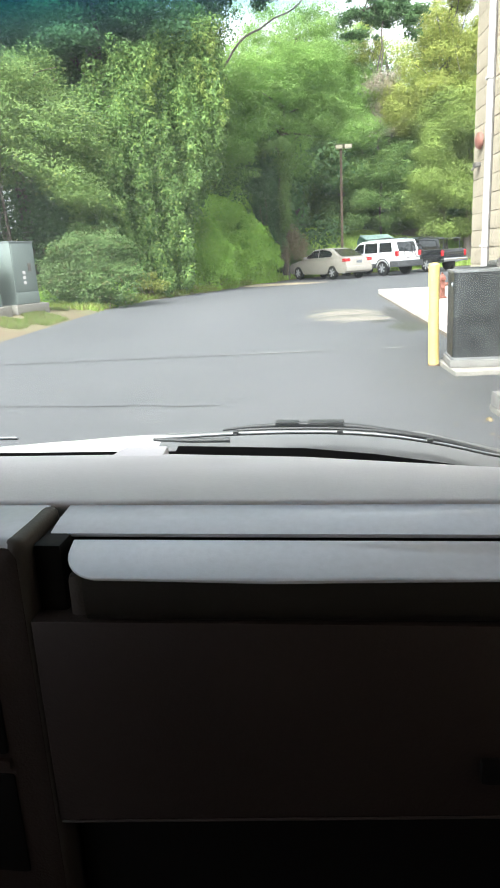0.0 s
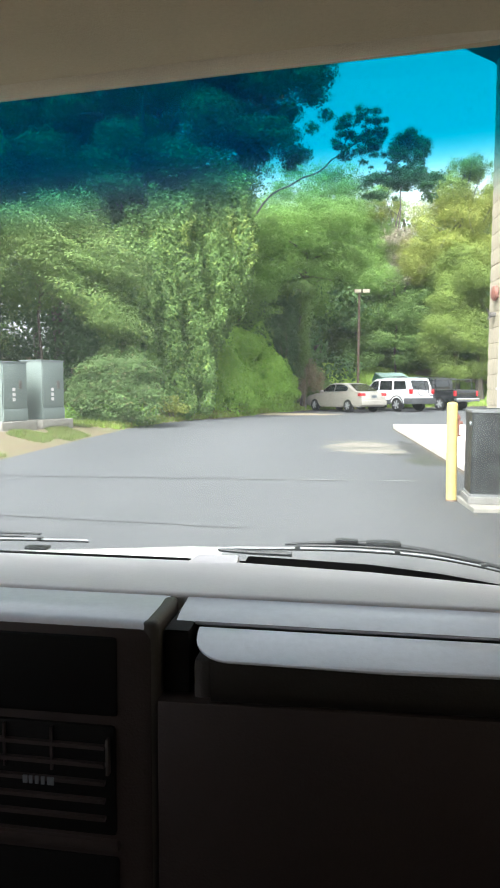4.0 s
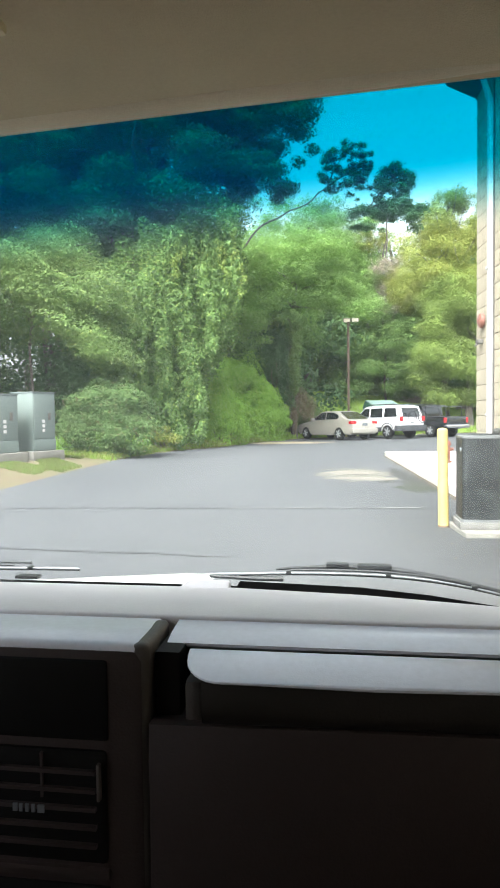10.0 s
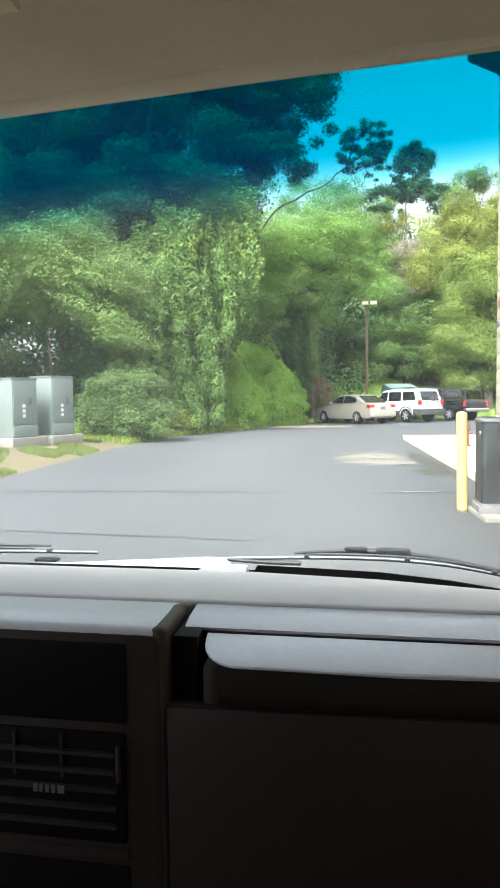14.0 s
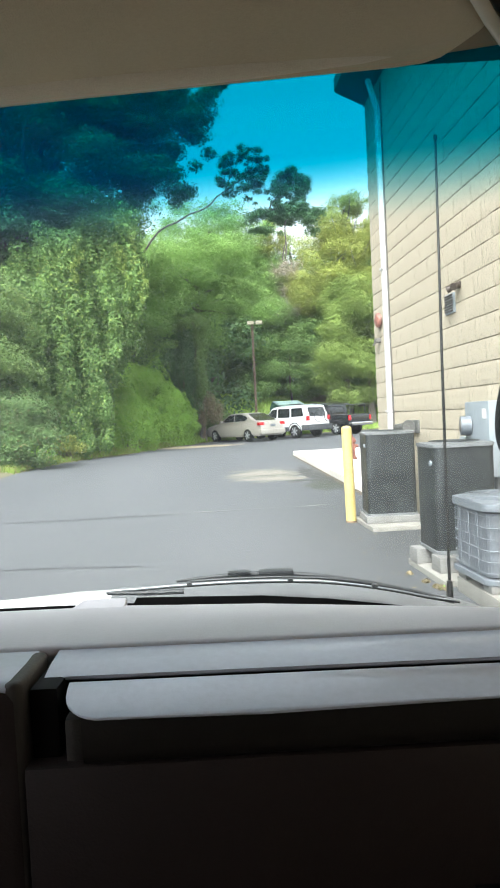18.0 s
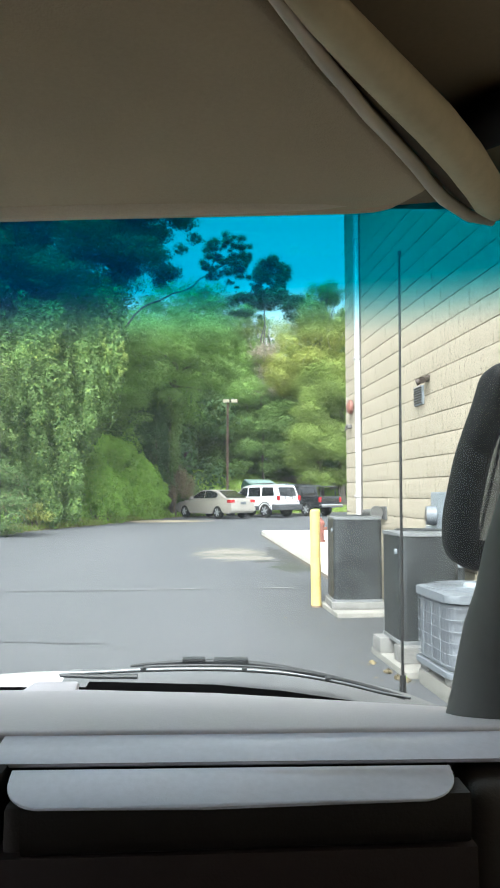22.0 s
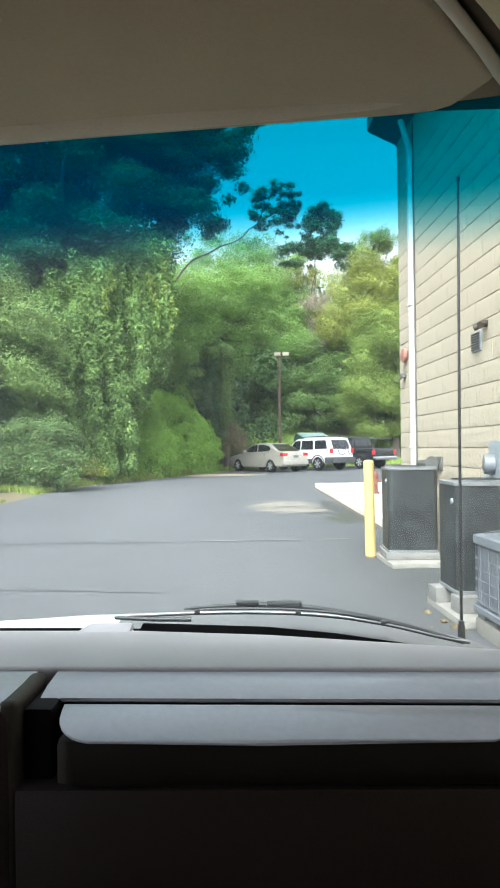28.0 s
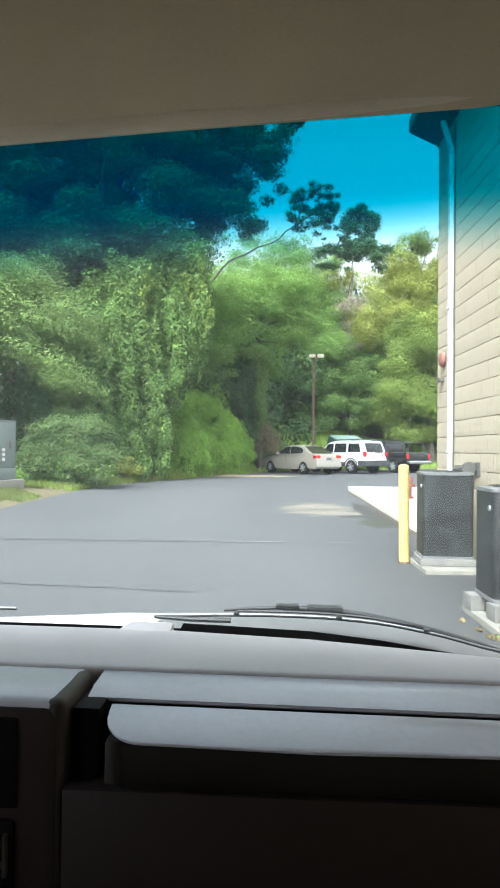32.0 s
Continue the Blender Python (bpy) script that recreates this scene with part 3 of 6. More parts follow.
def black_unit(m, w, d, z0, z1, label):
    u = thing("heat_pump", label, "air conditioner", m, group="condensers beside the building")
    part("base_pan", prism(bmesh.new(), rounded(w + 0.018, d + 0.018, 0.06), z0 - 0.0, z0 + 0.025, bevel=0.006), RIM_METAL, u)
    part("shell", prism(bmesh.new(), rounded(w, d, 0.055), z0 + 0.022, z1 - 0.02), BLACK_METAL, u, "scuffed black sheet-metal shell")
    part("top_cover", prism(bmesh.new(), rounded(w + 0.018, d + 0.018, 0.06), z1 - 0.026, z1, bevel=0.008), RIM_METAL, u)
    bm = bmesh.new()
    for k in range(7):
        r = 0.04 + 0.024 * k
        tube(bm, [(r * math.cos(a * math.pi / 12), r * math.sin(a * math.pi / 12), z1 + 0.012) for a in range(25)], 0.003, 5)
    part("fan_guard", bm, BLACK_METAL, u)
    part("badge", cyl(bmesh.new(), (-w / 2 + 0.002, -d / 2 + 0.09, z1 - 0.14), (-w / 2 - 0.012, -d / 2 + 0.09, z1 - 0.14), 0.021, n=16), GREY_METAL, u, "small pale round badge")
    return u


slab = thing("condenser_pad", "pale concrete pad under the black unit", "concrete pad", pose(2.02, 7.02, 0), group="condenser pads")
part("pad", boxed(-0.30, 0.42, -0.24, 0.60, -0.02, 0.045, 0.01), CONCRETE, slab)
sill = thing("unit_plinth", "grey composite plinth carrying the black unit", "plinth", pose(2.025, 7.245, 0.045, 0, 0, -5))
part("plinth", boxed(-0.285, 0.285, -0.255, 0.26, 0, 0.075, 0.012), CONCRETE_BLOCK, sill)
black_unit(pose(2.025, 7.245, 0, 0, 0, -5), 0.515, 0.47, 0.12, 1.0, "tall scuffed black heat pump beside the bollard")

slab2 = thing("condenser_pad", "long pale concrete pad with weeds at its edge", "concrete pad", pose(2.05, 4.95, 0), group="condenser pads")
part("pad", boxed(-0.43, 0.35, -0.44, 0.36, -0.02, 0.045, 0.01), CONCRETE, slab2)
for x, y in ((-0.36, 0.16), (-0.31, -0.20), (0.02, 0.16), (0.04, -0.20)):
    b = thing("concrete_block", "small grey concrete block holding up a black unit", "block", pose(2.05 + x, 5.0 + y, 0.045, 0, 0, random.uniform(-6, 6)), group="blocks under the unit")
    part("brick", boxed(-0.075, 0.085, -0.08, 0.08, 0, 0.115, 0.008), CONCRETE_BLOCK, b)
black_unit(pose(1.922, 5.03, 0, 0, 0, -1), 0.45, 0.45, 0.16, 0.96, "black heat pump raised on small concrete blocks")

slab3 = thing("condenser_pad", "weathered concrete pad under the grille unit", "concrete pad", pose(1.93, 4.08, 0), group="condenser pads")
part("pad", boxed(-0.25, 0.38, -0.50, 0.36, -0.02, 0.10, 0.015), CONCRETE, slab3)


def grille_unit(m, w, h):
    u = thing("condenser", "grey air conditioner with a wire grille round it", "air conditioner", m, group="condensers beside the building")
    part("base_pan", prism(bmesh.new(), rounded(w + 0.015, w + 0.015, 0.07), 0.0, 0.035, bevel=0.006), PALE_METAL, u)
    part("coil", prism(bmesh.new(), rounded(w - 0.04, w - 0.04, 0.06), 0.045, h - 0.06), FIN, u, "grey finned coil behind the grille")
    part("top_cover", prism(bmesh.new(), rounded(w + 0.015, w + 0.015, 0.075), h - 0.05, h, bevel=0.012), PALE_METAL, u)
    bm = bmesh.new()
    for k in range(6):
        r = 0.06 + 0.045 * k
        tube(bm, [(r * math.cos(a * math.pi / 12), r * math.sin(a * math.pi / 12), h + 0.015) for a in range(25)], 0.003, 5)
    part("fan_guard", bm, PALE_METAL, u)
    part("motor_cap", cyl(bmesh.new(), (0, 0, h), (0, 0, h + 0.035), 0.07, 0.05, 20), GREY_METAL, u)
    ring = rounded(w - 0.01, w - 0.01, 0.07, 6)
    for k in range(6):
        z = 0.07 + k * (h - 0.15) / 5
        part("rail", tube(bmesh.new(), [(*p, z) for p in ring + ring[:1]], 0.0032, 5), PALE_METAL, u)
    for i, p in enumerate(ring):
        part("wire", tube(bmesh.new(), [(*p, 0.05), (*p, h - 0.06)], 0.001, 4), PALE_METAL, u)
    n = 16
    for s in range(4):
        for i in range(1, n):
            t = -(w / 2 - 0.07) + (w - 0.14) * i / n
            p = [(t, -w / 2 + 0.005), (w / 2 - 0.005, t), (t, w / 2 - 0.005), (-w / 2 + 0.005, t)][s]
            thick = 0.0036 if i % 5 == 3 else 0.001
            part("wire", tube(bmesh.new(), [(*p, 0.05), (*p, h - 0.06)], thick, 4), PALE_METAL, u)
    return u


FIN = mat("coil_fins", (0.13, 0.14, 0.155), 0.55, metal=0.2, var=0.2, scale=5)
grille_unit(pose(1.95, 4.19, 0.15, 0, 0, 1), 0.56, 0.49)
for _x, _y in ((-0.2, -0.2), (0.2, -0.2), (-0.2, 0.2), (0.2, 0.2)):
    _f = thing("concrete_block", "small concrete block under the grille unit", "block", pose(1.95 + _x, 4.17 + _y, 0.10), group="feet under the grille unit")
    part("brick", boxed(-0.06, 0.06, -0.06, 0.06, 0, 0.05, 0.006), CONCRETE_BLOCK, _f)

bol = thing("bollard", "yellow painted steel bollard set in the asphalt", "bollard", pose(1.66, 7.49, 0))
bm = bmesh.new()
cyl(bm, (0, 0, -0.05), (-0.012, 0, 1.05), 0.057, n=24)
bmesh.ops.create_uvsphere(bm, u_segments=24, v_segments=10, radius=0.057, matrix=Matrix.Translation((-0.012, 0, 1.045)) @ Matrix.Diagonal((1, 1, 0.55, 1)))
part("post", bm, YELLOW, bol)
part("collar", cyl(bmesh.new(), (0, 0, -0.01), (0, 0, 0.02), 0.064, 0.058, 20), RUST_STEEL, bol, "rusty foot")

hyd = thing("fire_hydrant", "faded red fire hydrant on the concrete walk", "hydrant", pose(3.6, 15.8, 0.125) @ Matrix.Diagonal((0.72, 0.72, 0.72, 1)))
bm = bmesh.new()
cyl(bm, (0, 0, 0), (0, 0, 0.06), 0.15, n=20)
cyl(bm, (0, 0, 0.06), (0, 0, 0.55), 0.095, n=20)
cyl(bm, (0, 0, 0.55), (0, 0, 0.60), 0.13, n=20)
part("barrel", bm, RED_PAINT, hyd)
bm = bmesh.new()
bmesh.ops.create_uvsphere(bm, u_segments=20, v_segments=10, radius=0.115, matrix=Matrix.Translation((0, 0, 0.60)) @ Matrix.Diagonal((1, 1, 1.1, 1)))
part("bonnet", bm, RED_PAINT, hyd)
part("nut", cyl(bmesh.new(), (0, 0, 0.7), (0, 0, 0.78), 0.03, n=5), RED_PAINT, hyd)
for a, b in (((-0.19, 0, 0.43), 0.05), ((0.19, 0, 0.43), 0.05), ((0, -0.19, 0.38), 0.07)):
    part("nozzle", cyl(bmesh.new(), (0, 0, a[2]), a, b, n=14), RED_PAINT, hyd)

# ---- utility cabinets on the verge ----


def cabinet(x, y, rot, w=0.78, d=0.74, h=1.48):
    z = float(ground_height(x, y))
    p = thing("concrete_plinth", "concrete plinth under a green utility cabinet", "plinth", pose(x, y, z - 0.12, 0, 0, rot), group="cabinet plinths")
    part("plinth", boxed(-w / 2 - 0.16, w / 2 + 0.16, -d / 2 - 0.16, d / 2 + 0.16, 0, 0.30, 0.015), CONCRETE, p)
    c = thing("utility_cabinet", "pale green steel utility cabinet with stickers and a lock", "electrical cabinet", pose(x, y, z + 0.18, 0, 0, rot), group="utility cabinets")
    part("body", boxed(-w / 2, w / 2, -d / 2, d / 2, 0, h, 0.012), CABINET_GREEN, c)
    part("lid", boxed(-w / 2 - 0.02, w / 2 + 0.02, -d / 2 - 0.02, d / 2 + 0.02, h, h + 0.03, 0.008), CABINET_GREEN, c)
    door = part("door", boxed(-w / 2 + 0.03, w / 2 - 0.03, -d / 2 - 0.02, -d / 2, 0.32, h - 0.03, 0.006), CABINET_GREEN, c)
    part("skirt", boxed(-w / 2 + 0.01, w / 2 - 0.01, -d / 2 - 0.03, -d / 2, 0.02, 0.29, 0.006), CABINET_GREEN, c)
    part("handle", boxed(w / 2 - 0.28, w / 2 - 0.20, -d / 2 - 0.05, -d / 2 - 0.018, 0.78, 0.98, 0.01), SOFFIT, door, "dark recessed lock handle")
    for k in range(3):
        part("sticker", boxed(-0.09, 0.0, -d / 2 - 0.026, -d / 2 - 0.019, 0.48 + k * 0.12, 0.56 + k * 0.12), WHITE_PAINT, door, "small pale unreadable sticker")
    return c


cabinet(-6.62, 17.4, 66)
cabinet(-7.13, 16.2, 66, h=1.40)

# ---- lamp post ----
lz = float(ground_height(3.5, 40.0))
lamp = thing("street_lamp", "brown steel parking lot lamp with two flat heads", "street lamp", pose(3.5, 40.0, lz, 0, 0, -8))
part("pole", boxed(-0.065, 0.065, -0.065, 0.065, -0.1, 6.70 - lz, 0.01), RUST_STEEL, lamp)
part("base", boxed(-0.15, 0.15, -0.15, 0.15, -0.1, 0.25, 0.02), CONCRETE, lamp)
part("arm", boxed(-0.1, 0.4, -0.03, 0.03, 6.66 - lz, 6.72 - lz), RUST_STEEL, lamp)
for sx in (-1, 1):
    hd = part("head", boxed(0.16 + sx * 0.24 - 0.21, 0.16 + sx * 0.24 + 0.21, -0.17, 0.17, 6.64 - lz, 6.82 - lz, 0.02), RUST_STEEL, lamp)
    part("lens", boxed(0.16 + sx * 0.24 - 0.18, 0.16 + sx * 0.24 + 0.18, -0.18, 0.14, 6.625 - lz, 6.80 - lz), LAMP_GLASS, hd, "pale lens of the lamp head")

# short fat duct elbow on the wall behind the tall unit
duct = thing("wall_duct", "dark grey ribbed duct elbow with a round flange on the wall", "duct", pose(2.5, 7.62, 1.02))
part("flange", cyl(bmesh.new(), (-0.10, 0, 0.01), (-0.10, 0.03, 0.01), 0.075, n=20), COND_GREY, duct)
part("wall_plate", boxed(-0.02, 0, -0.08, 0.10, -0.07, 0.08, 0.006), COND_GREY, duct)
for k in range(6):
    part("rib", cyl(bmesh.new(), (-0.10, 0.05 + 0.075 * k, 0), (-0.10, 0.11 + 0.075 * k, -0.004), 0.052 - 0.003 * k, n=16), COND_GREY, duct)
part("bracket", boxed(-0.10, 0, 0.2, 0.23, -0.04, 0.0), COND_GREY, duct)

# weeds and dead leaves by the pads
def tuft(x, y, z, r, n, label, leaf, group):
    t = thing("weed", label, "weed", pose(x, y, z), group=group)
    p = clump((0, 0, r * 0.35), (r, r, r * 0.6), n, 0.8)
    tagged(quads("leaves", leaves(p, 0.035)[:30], leaf, t), kind="stuff")


for _x, _y, _r, _m in ((1.60, 4.47, 0.05, LEAF_DRY), (1.57, 4.53, 0.03, LEAF_DRY), (1.55, 4.68, 0.03, LEAF_DRY), (1.60, 4.50, 0.03, LEAF_MID), (1.52, 4.95, 0.03, LEAF_DRY)):
    tuft(_x, _y, 0.0, _r, 90, "small yellowing weed at the concrete pad's edge", _m, "weeds by the pads")
RL = random.Random(3)
bm = bmesh.new()
for k in range(70):
    x, y = (RL.uniform(1.2, 2.0), RL.uniform(4.4, 7.0)) if k < 45 else (RL.uniform(-4, 1.6), RL.uniform(5, 16))
    a, r = RL.uniform(0, 6.3), RL.uniform(0.008, 0.02)
    vs = [bm.verts.new((x + r * math.cos(a + b), y + r * q * math.sin(a + b), 0.004 + 0.004 * RL.random())) for b, q in ((0, 0.7), (1.6, 0.9), (3.1, 0.6), (4.7, 1.0))]
    bm.faces.new(vs)
tagged(part("leaf_litter", bm, LEAF_DRY), "scattered dead leaves and bits on the asphalt", "leaves", kind="stuff")
# kerb stain line and grit along the walk


def kerb_line():
    """Damp brown grit along the foot of the kerb."""
    rk = random.Random(8)
    bm = bmesh.new()
    rows = []
    for i in range(60):
        y = 9.72 + i * 0.187
        x = 2.42 + 0.041 * (y - 9.7)
        w = 0.05 + 0.05 * rk.random() * (1.4 if y < 14 else 0.7)
        rows.append((bm.verts.new((x - w, y, 0.005)), bm.verts.new((x + 0.01, y, 0.005))))
    for a, b in zip(rows, rows[1:]):
        bm.faces.new((a[0], a[1], b[1], b[0]))
    return tagged(part("kerb_grit", bm, GRIT), "damp brown grit along the kerb's foot", "grit", kind="structure")


kerb_line()

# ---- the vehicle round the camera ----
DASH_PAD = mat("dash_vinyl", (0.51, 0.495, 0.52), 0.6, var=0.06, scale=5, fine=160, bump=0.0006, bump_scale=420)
# pale blue base colour carries the sky's reflection on the upward faces
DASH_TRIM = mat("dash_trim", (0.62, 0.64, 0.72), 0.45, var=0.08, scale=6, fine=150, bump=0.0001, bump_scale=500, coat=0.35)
# dark plastic of the lower faces, with the cabin's shade in the colour
DASH_DARK_SHADED = mat("dash_lower_shaded", (0.026, 0.0165, 0.0145), 0.6, var=0.12, scale=5, fine=150, bump=0.0004, bump_scale=400)
# black plastic; its near-black also stands for shade in gaps and recesses
DASH_BLACK_SHADE = mat("dash_black_shade", (0.0032, 0.003, 0.003), 0.7, var=0.15, spec=0.2)
# darker copy of the dash grey: holds the shade under the lid
LID_FRONT_SHADED = mat("lid_front_shaded", (0.019, 0.0155, 0.012), 0.6, var=0.12, scale=5, fine=150, bump=0.0003, bump_scale=400)
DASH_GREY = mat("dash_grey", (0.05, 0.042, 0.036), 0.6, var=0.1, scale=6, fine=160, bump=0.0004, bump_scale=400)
VISOR_CLOTH = mat("visor_cloth", (0.43, 0.335, 0.205), 0.95, var=0.06, scale=8, fine=300, bump=0.0006, bump_scale=700)
# paler copy of the visor cloth, for daylight on the front edge
VISOR_ROLL_LIT = mat("visor_roll_lit", (0.50, 0.40, 0.27), 0.9, var=0.08, scale=8, fine=300, bump=0.0005, bump_scale=700)
SEAM_BROWN = mat("seam_brown", (0.10, 0.07, 0.035), 0.9, var=0.2)
PIPING = mat("pale_piping", (0.55, 0.47, 0.34), 0.7, var=0.08)
TAN_TRIM = mat("tan_trim", (0.52, 0.42, 0.235), 0.7, var=0.1, scale=10, fine=120)
HEADLINER = mat("headliner_cloth", (0.22, 0.16, 0.085), 0.95, var=0.08, scale=8, fine=300)
RUBBER = mat("rubber", (0.010, 0.010, 0.010), 0.5, var=0.2)
CAR_WHITE = mat("white_car_paint", (0.80, 0.80, 0.79), 0.25, var=0.03, coat=0.6)
MIRROR = mat("mirror_glass", (0.22, 0.23, 0.24), 0.04, metal=1.0, var=0.02)
WIPER_GREY = mat("wiper_grey", (0.030, 0.031, 0.033), 0.5, var=0.3)
COWL_GREY = mat("grey_plastic_dim_hood", (0.12, 0.122, 0.125), 0.6, var=0.12)
MIRROR_SHELL = mat("mirror_plastic", (0.006, 0.006, 0.006), 0.6, var=0.2, spec=0.2)
PILLAR = mat("pillar_plastic", (0.085, 0.087, 0.082), 0.6, var=0.08)


def windshield_mat():
    """Clear glass with a film of dust and a blue-green shade band along its top."""
    m = bpy.data.materials.new("windshield_glass")
    m.use_nodes = True
    nt = m.node_tree
    nt.nodes.clear()
    out = nt.nodes.new("ShaderNodeOutputMaterial")
    tc = nt.nodes.new("ShaderNodeTexCoord")
    sep = nt.nodes.new("ShaderNodeSeparateXYZ")
    nt.links.new(tc.outputs["Object"], sep.inputs[0])
    tilt = nt.nodes.new("ShaderNodeMath")
    tilt.operation = "MULTIPLY_ADD"
    tilt.inputs[1].default_value = -0.03
    nt.links.new(sep.outputs["X"], tilt.inputs[0])
    nt.links.new(sep.outputs["Z"], tilt.inputs[2])
    mr = nt.nodes.new("ShaderNodeMapRange")
    mr.interpolation_type = "SMOOTHSTEP"
    mr.inputs[1].default_value, mr.inputs[2].default_value = 1.402, 1.470
    nt.links.new(tilt.outputs[0], mr.inputs[0])
    mx = nt.nodes.new("ShaderNodeMix")
    mx.data_type = "RGBA"
    nt.links.new(mr.outputs[0], mx.inputs[0])
    mx.inputs[6].default_value = (0.95, 0.97, 0.96, 1)
    mx.inputs[7].default_value = (0.02, 0.52, 0.62, 1)
    tr = nt.nodes.new("ShaderNodeBsdfTransparent")
    nt.links.new(mx.outputs[2], tr.inputs[0])
    dust = nt.nodes.new("ShaderNodeBsdfTranslucent")
    veil = nt.nodes.new("ShaderNodeMix")
    veil.data_type = "RGBA"
    nt.links.new(mr.outputs[0], veil.inputs[0])
    veil.inputs[6].default_value = (0.74, 0.80, 0.84, 1)
    veil.inputs[7].default_value = (0.13, 0.20, 0.55, 1)
    nt.links.new(veil.outputs[2], dust.inputs[0])
    no = nt.nodes.new("ShaderNodeTexNoise")
    no.inputs["Scale"].default_value = 3.0
    no.inputs["Detail"].default_value = 5
    nt.links.new(tc.outputs["Object"], no.inputs["Vector"])
    dr = nt.nodes.new("ShaderNodeMapRange")
    dr.inputs[1].default_value, dr.inputs[2].default_value = 0.35, 0.7
    dr.inputs[3].default_value, dr.inputs[4].default_value = DUST_LOW, DUST_HIGH
    nt.links.new(no.outputs["Fac"], dr.inputs[0])
    more = nt.nodes.new("ShaderNodeMath")
    more.operation = "MULTIPLY_ADD"
    more.inputs[1].default_value = 0.085
    nt.links.new(mr.outputs[0], more.inputs[0])
    nt.links.new(dr.outputs[0], more.inputs[2])
    m1 = nt.nodes.new("ShaderNodeMixShader")
    nt.links.new(more.outputs[0], m1.inputs[0])
    nt.links.new(tr.outputs[0], m1.inputs[1])
    nt.links.new(dust.outputs[0], m1.inputs[2])
    gl = nt.nodes.new("ShaderNodeBsdfGlossy")
    gl.inputs["Roughness"].default_value = 0.03
    m2 = nt.nodes.new("ShaderNodeMixShader")
    m2.inputs[0].default_value = 0.015
    nt.links.new(m1.outputs[0], m2.inputs[1])
    nt.links.new(gl.outputs[0], m2.inputs[2])
    nt.links.new(m2.outputs[0], out.inputs[0])
    return m


DUST_LOW, DUST_HIGH = 0.016, 0.030
WINDSHIELD = windshield_mat()


def sheet(rows, off):
    """A grid of points with thickness: the same grid again, moved by off, and sides."""
    bm = bmesh.new()
    off = Vector(off)
    a = [[bm.verts.new(p) for p in r] for r in rows]
    b = [[bm.verts.new(Vector(p) + off) for p in r] for r in rows]
    n, k = len(rows), len(rows[0])
    for i in range(n - 1):
        for j in range(k - 1):
            bm.faces.new((a[i][j], a[i][j + 1], a[i + 1][j + 1], a[i + 1][j]))
            bm.faces.new((b[i][j], b[i + 1][j], b[i + 1][j + 1], b[i][j + 1]))
    for i in range(n - 1):
        bm.faces.new((a[i][0], a[i + 1][0], b[i + 1][0], b[i][0]))
        bm.faces.new((a[i][-1], b[i][-1], b[i + 1][-1], a[i + 1][-1]))
    for j in range(k - 1):
        bm.faces.new((a[0][j], b[0][j], b[0][j + 1], a[0][j + 1]))
        bm.faces.new((a[-1][j], a[-1][j + 1], b[-1][j + 1], b[-1][j]))
    return bm


van = thing("vehicle", "white vehicle seen from the passenger seat, grey dashboard and beige visor", "vehicle", pose(0, 0, 0, 0, 0, -5))
XS = [-1.0, -0.8, -0.6, -0.4, -0.3, -0.2, -0.1, 0.0, 0.1, 0.2, 0.3, 0.4, 0.5, 0.56]


def dash_far(x):
    return float(np.interp(x, [-1.0, -0.6, -0.2, 0.0, 0.2, 0.44, 0.56], [1.04, 1.06, 1.06, 1.035, 0.985, 0.925, 0.88]))


rows = []
for s in (0.0, 0.12, 0.3, 0.5, 0.75, 0.93, 1.0):
    rows.append([(x, 0.641 + s * (dash_far(x) - 0.641), 1.0235 - 0.077 * s ** 1.15 - (0.004 if s == 1.0 else 0)) for x in XS])
rows.insert(1, [(x, 0.645, 1.0233) for x in XS])
rows.insert(0, [(x, 0.639, 1.0228) for x in XS])
rows.insert(0, [(x, 0.638, 1.0212) for x in XS])
rows.insert(0, [(x, 0.6382, 1.012) for x in XS])
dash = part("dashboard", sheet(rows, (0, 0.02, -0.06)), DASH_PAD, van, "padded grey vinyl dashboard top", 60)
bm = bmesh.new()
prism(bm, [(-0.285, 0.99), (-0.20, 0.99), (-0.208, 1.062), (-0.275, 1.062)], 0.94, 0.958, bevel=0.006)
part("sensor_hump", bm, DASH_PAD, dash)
part("defroster_slot", sheet([[(x, dash_far(x) + 0.004, 0.925) for x in XS], [(x, dash_far(x) + 0.10, 0.90) for x in XS]], (0, 0, -0.03)), DASH_BLACK_SHADE, dash, "black sheet for the shaded gap between dashboard and glass")
# raised black strip, added to show the shade of the defroster gap
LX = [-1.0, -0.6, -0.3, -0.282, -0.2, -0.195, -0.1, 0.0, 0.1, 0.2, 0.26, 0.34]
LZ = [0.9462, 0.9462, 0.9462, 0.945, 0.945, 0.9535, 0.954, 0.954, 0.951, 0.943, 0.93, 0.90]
part("defroster_shade_strip", sheet([[(x, dash_far(x) + 0.012, z) for x, z in zip(LX, LZ)], [(x, dash_far(x) + 0.05, z - 0.012) for x, z in zip(LX, LZ)]], (0, 0.004, -0.03)), DASH_BLACK_SHADE, dash, "raised black strip standing for the shaded defroster gap")
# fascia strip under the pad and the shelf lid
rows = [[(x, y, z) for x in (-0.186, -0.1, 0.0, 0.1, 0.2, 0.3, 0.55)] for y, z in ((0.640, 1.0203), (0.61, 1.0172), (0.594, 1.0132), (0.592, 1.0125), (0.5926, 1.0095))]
part("fascia", sheet(rows, (0, 0.006, -0.003)), DASH_TRIM, van, "moulded strip under the dashboard pad, sky sheen in its blue-grey", 50)
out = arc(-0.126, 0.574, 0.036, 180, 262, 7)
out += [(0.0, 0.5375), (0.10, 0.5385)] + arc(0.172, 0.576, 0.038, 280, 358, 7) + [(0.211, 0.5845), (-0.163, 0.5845)]
